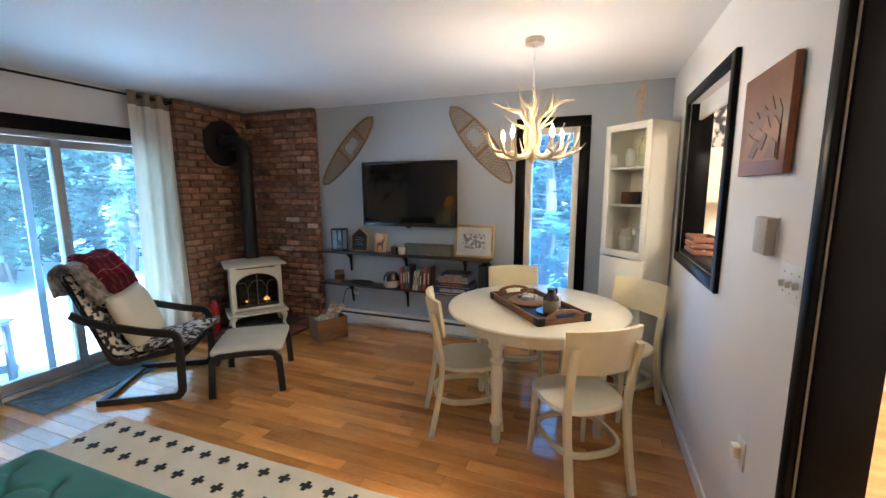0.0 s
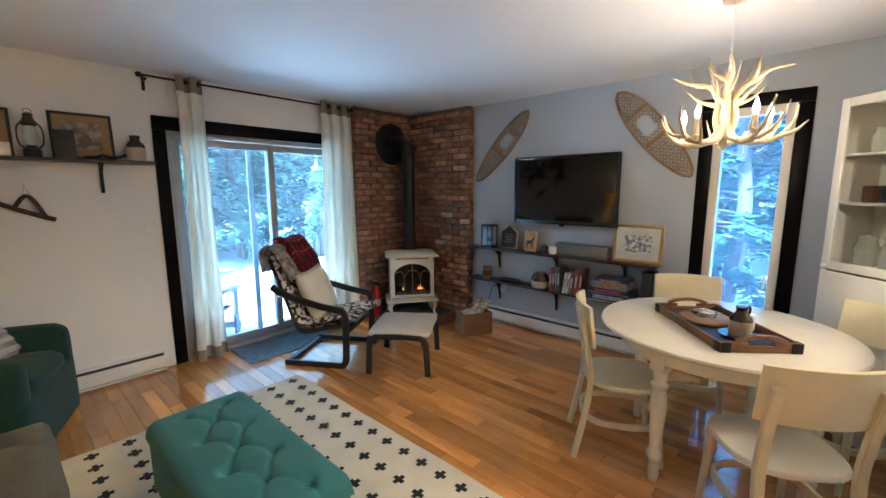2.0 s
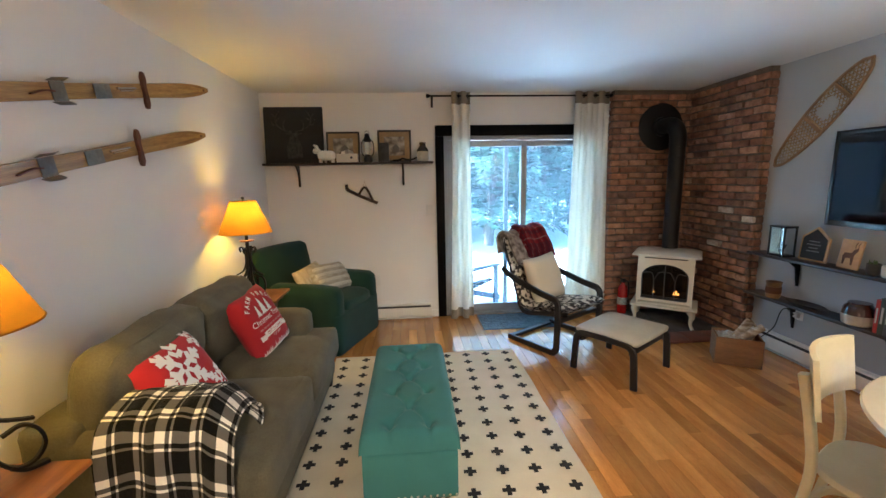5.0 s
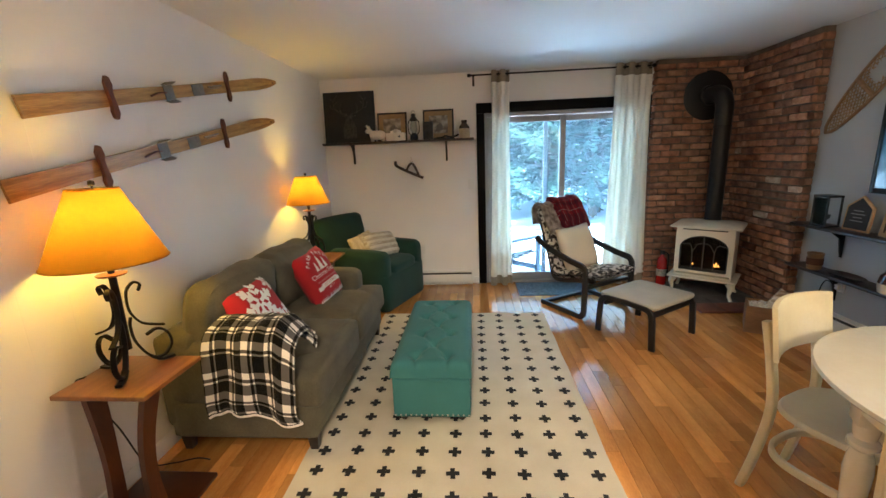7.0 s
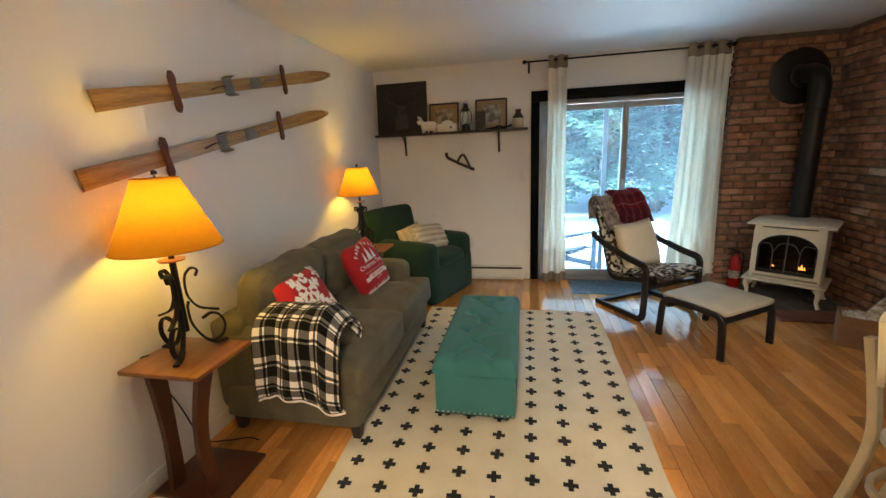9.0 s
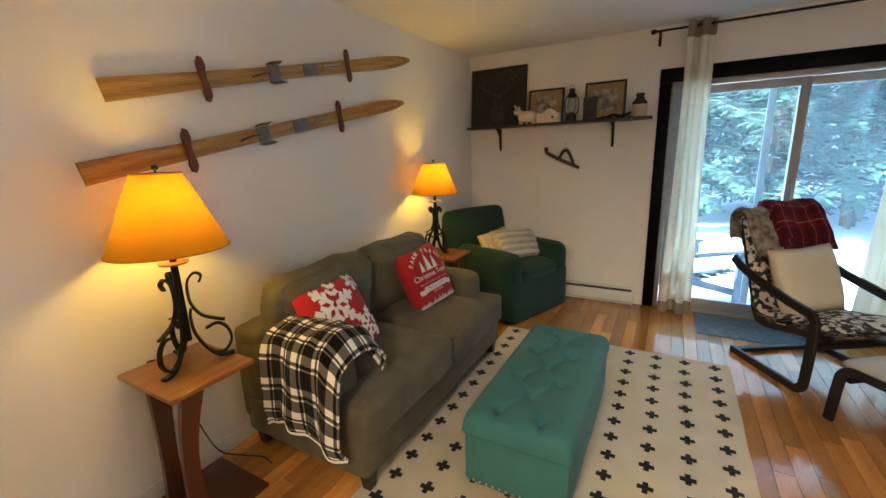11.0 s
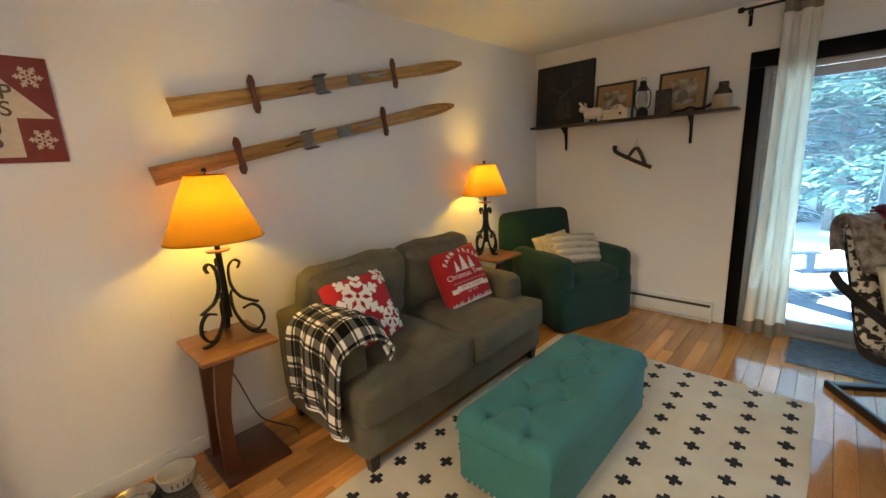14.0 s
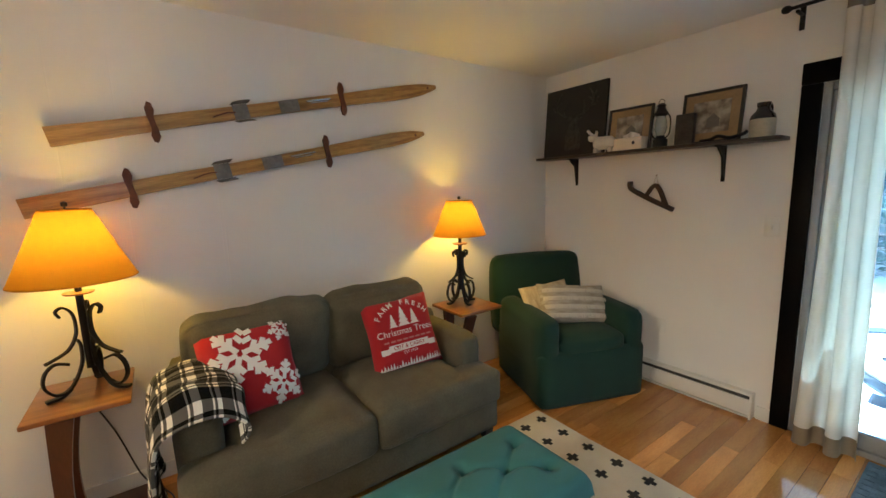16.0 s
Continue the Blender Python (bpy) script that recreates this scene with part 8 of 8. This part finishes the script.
for x, z in ((0.135, 0.315), (0.135, 0.085), (-0.135, 0.315), (-0.135, 0.085)):
    bm = bm_new()
    flake(bm, 0, 0, 0.042, 0.006)
    bmesh.ops.transform(bm, matrix=pose(x, -0.0215, z, 90, 0, 0), verts=bm.verts[:])
    part("snowflake", bm, SCREAM, sg)

mt = thing("feeding_mat", pose(3.80, 0.235, 0), "grey striped fringed mat under pet bowls", "mat")
GREYM = surface("grey_striped_weave", (0.20, 0.185, 0.17), 0.95, vary=0.25, scale=18, grain=200, second=(0.09, 0.085, 0.08), mix=0.3, stretch=(0.3, 5, 1), bump=0.8)
bm = bm_new()
sheet(bm, lambda u, v: Vector((-0.28 + 0.56 * u, -0.19 + 0.38 * v, 0.004 + 0.001 * noise.noise(Vector((u * 9, v * 9, 0))))), 20, 14, 0.004)
part("weave", bm, GREYM, mt)
bm = bm_new()
rnd = random.Random(6)
for k in range(46):
    y = -0.185 + 0.37 * k / 45
    tube(bm, [(-0.28, y, 0.005), (-0.30, y + rnd.uniform(-0.006, 0.006), 0.003), (-0.325, y + rnd.uniform(-0.01, 0.01), 0.003)], 0.0018, 4)
tagged(part("fringe", bm, CREAM, mt), kind="stuff")
BSTEEL = surface("brushed_steel_bowl", (0.6, 0.6, 0.6), 0.22, metal=0.95)
for x, y in ((3.735, 0.20), (3.90, 0.16)):
    bw = thing("steel_pet_bowl", pose(x, y, 0.0085), "steel pet bowl on a black rubber base", "bowl", "pet bowls")
    bm = bm_new()
    lathe(bm, [(0.095, 0.0), (0.098, 0.006), (0.080, 0.03), (0.078, 0.03)], 36)
    part("rubber_base", bm, SOOT, bw)
    bm = bm_new()
    lathe(bm, [(0.055, 0.0305), (0.075, 0.06), (0.082, 0.062), (0.080, 0.064), (0.070, 0.060), (0.05, 0.036)], 36)
    part("bowl", bm, BSTEEL, bw)
wb = thing("white_pet_bowl", pose(3.565, 0.175, 0.0085), "white stoneware pet bowl with dark lettering", "bowl", "pet bowls")
bm = bm_new()
lathe(bm, [(0.055, 0.0), (0.062, 0.004), (0.082, 0.07), (0.084, 0.074), (0.078, 0.074), (0.058, 0.012)], 36)
part("bowl", bm, WCER, wb)
for k in range(4):
    bm = bm_new()
    a = radians(60 + 18 * k)
    box(bm, (0.0725 * math.cos(a), 0.0725 * math.sin(a), 0.038), (0.004, 0.014, 0.02), 0.001, Matrix.Translation((0, 0, 0)))
    part("letter_bar", bm, SDARK, wb)



# ---- pieces of the setting: bricks and floor strips ----
def brick_panel(name, label, m, width, seed, first):
    """A thin brick facing on a wall: x along it, y out of it (negative), courses up z."""
    rnd = random.Random(seed)
    ob = tagged(part(name, (lambda b: (box(b, *span(0.0 if first else 0.014, width - 0.014 if first else width, -0.085, -0.001, 0, RZ - 0.001)), b)[1])(bm_new()), MORTAR, m=m), label, "brick wall", kind="structure")
    meshes = {}
    for w in (0.188, 0.088, 0.134):
        for k, mt in enumerate(BRICKS):
            for j in range(2):
                bm = bm_new()
                vs = box(bm, (0, 0, 0), (w, 0.034, 0.0535), 0.007, seg=1)
                for v in vs:
                    v.co += Vector((rnd.uniform(-1, 1), rnd.uniform(-1, 1), rnd.uniform(-1, 1))) * 0.0032
                meshes[w, k, j] = mesh_of("brick", bm, mt)
    course = 0.0677
    for c in range(int(RZ / course)):
        x = 0.0 if c % 2 == 0 else -0.10
        while x < width - 0.02:
            w = 0.188
            x0, x1 = x, x + w
            if x0 < 0:
                x0 = 0.0
            if x1 > width:
                x1 = width
            wid = x1 - x0
            pick = 0.188 if wid > 0.165 else (0.134 if wid > 0.112 else 0.088)
            r = rnd.random()
            k = 0 if r < 0.42 else (1 if r < 0.74 else (2 if r < 0.985 else 3))
            if first and any(x0 < px < x1 and abs((c + 0.5) * course - pz) < 0.034 for px, pz in ((0.66, 1.17), (0.84, 1.10), (0.40, 1.24), (0.52, 0.83), (0.30, 0.90))):
                k = 3
            b = new("brick", meshes[pick, k, rnd.randrange(2)])
            b.parent = ob
            b.matrix_basis = Matrix.Translation(((x0 + x1) / 2, -0.090 + rnd.uniform(-0.005, 0.005), (c + 0.5) * course + rnd.uniform(-0.002, 0.002))) @ pose(0, 0, 0, rnd.uniform(-1, 1), rnd.uniform(-0.7, 0.7), rnd.uniform(-1, 1)) @ Matrix.Diagonal((max(wid / pick, 0.3), 1, 1, 1))
            x += w + 0.015
        # headers that close the free end
        b = new("brick", meshes[0.088, rnd.randrange(3), rnd.randrange(2)])
        b.parent = ob
        b.matrix_basis = Matrix.Translation((width - 0.014 if first else 0.014, -0.036, (c + 0.5) * course)) @ pose(0, 0, 0, 0, 0, 90) @ Matrix.Diagonal((0.72, 1, 1, 1))
    return ob


brick_panel("wall_brick_north", "brick facing in red, brown and pale tones in the stove corner", pose(0.10, RY, 0), 0.94, 3, True)
brick_panel("wall_brick_west", "brick facing in red and brown tones behind the stove", pose(0.0, 3.64, 0, 0, 0, 90), 0.955, 4, False)

floor = tagged(new("floor"), "glossy oak strip floor in honey and brown tones", "floor", kind="structure")
rnd = random.Random(11)
strip = 0.0838
lengths = (0.35, 0.55, 0.75, 0.95, 1.2)
planks = {}
for L in lengths:
    bm = bm_new()
    box(bm, (0, 0, -0.006), (L - 0.0012, strip - 0.0010, 0.012), 0.0009, seg=1)
    planks[L] = mesh_of("plank", bm, OAK)
rest = bm_new()
row = 0
y = 0.0
while y < RY:
    x = -rnd.uniform(0.0, 0.9)
    while x < RX + 0.1:
        L = rnd.choice(lengths)
        mid = x + L / 2
        if x < -0.1 or x + L > RX + 0.12 or y + strip > RY:
            x0, x1 = max(x, 0.0), min(x + L, RX + 0.12)
            if x1 - x0 > 0.01:
                box(rest, ((x0 + x1) / 2, (y + min(y + strip, RY)) / 2, -0.006), (x1 - x0 - 0.0012, min(strip, RY - y) - 0.001, 0.012))
        else:
            p = new("plank", planks[L])
            p.parent = floor
            p.location = (mid, y + strip / 2, 0)
        x += L
    y += strip
tagged(part("edge_planks", rest, OAK, floor), "cut oak strips along the walls", kind="stuff")
structure("floor_kitchen", [span(RX + 0.12, 7.2, 0, RY, -0.0115, 0.0)], OAK, "oak floor of the kitchen", "floor")
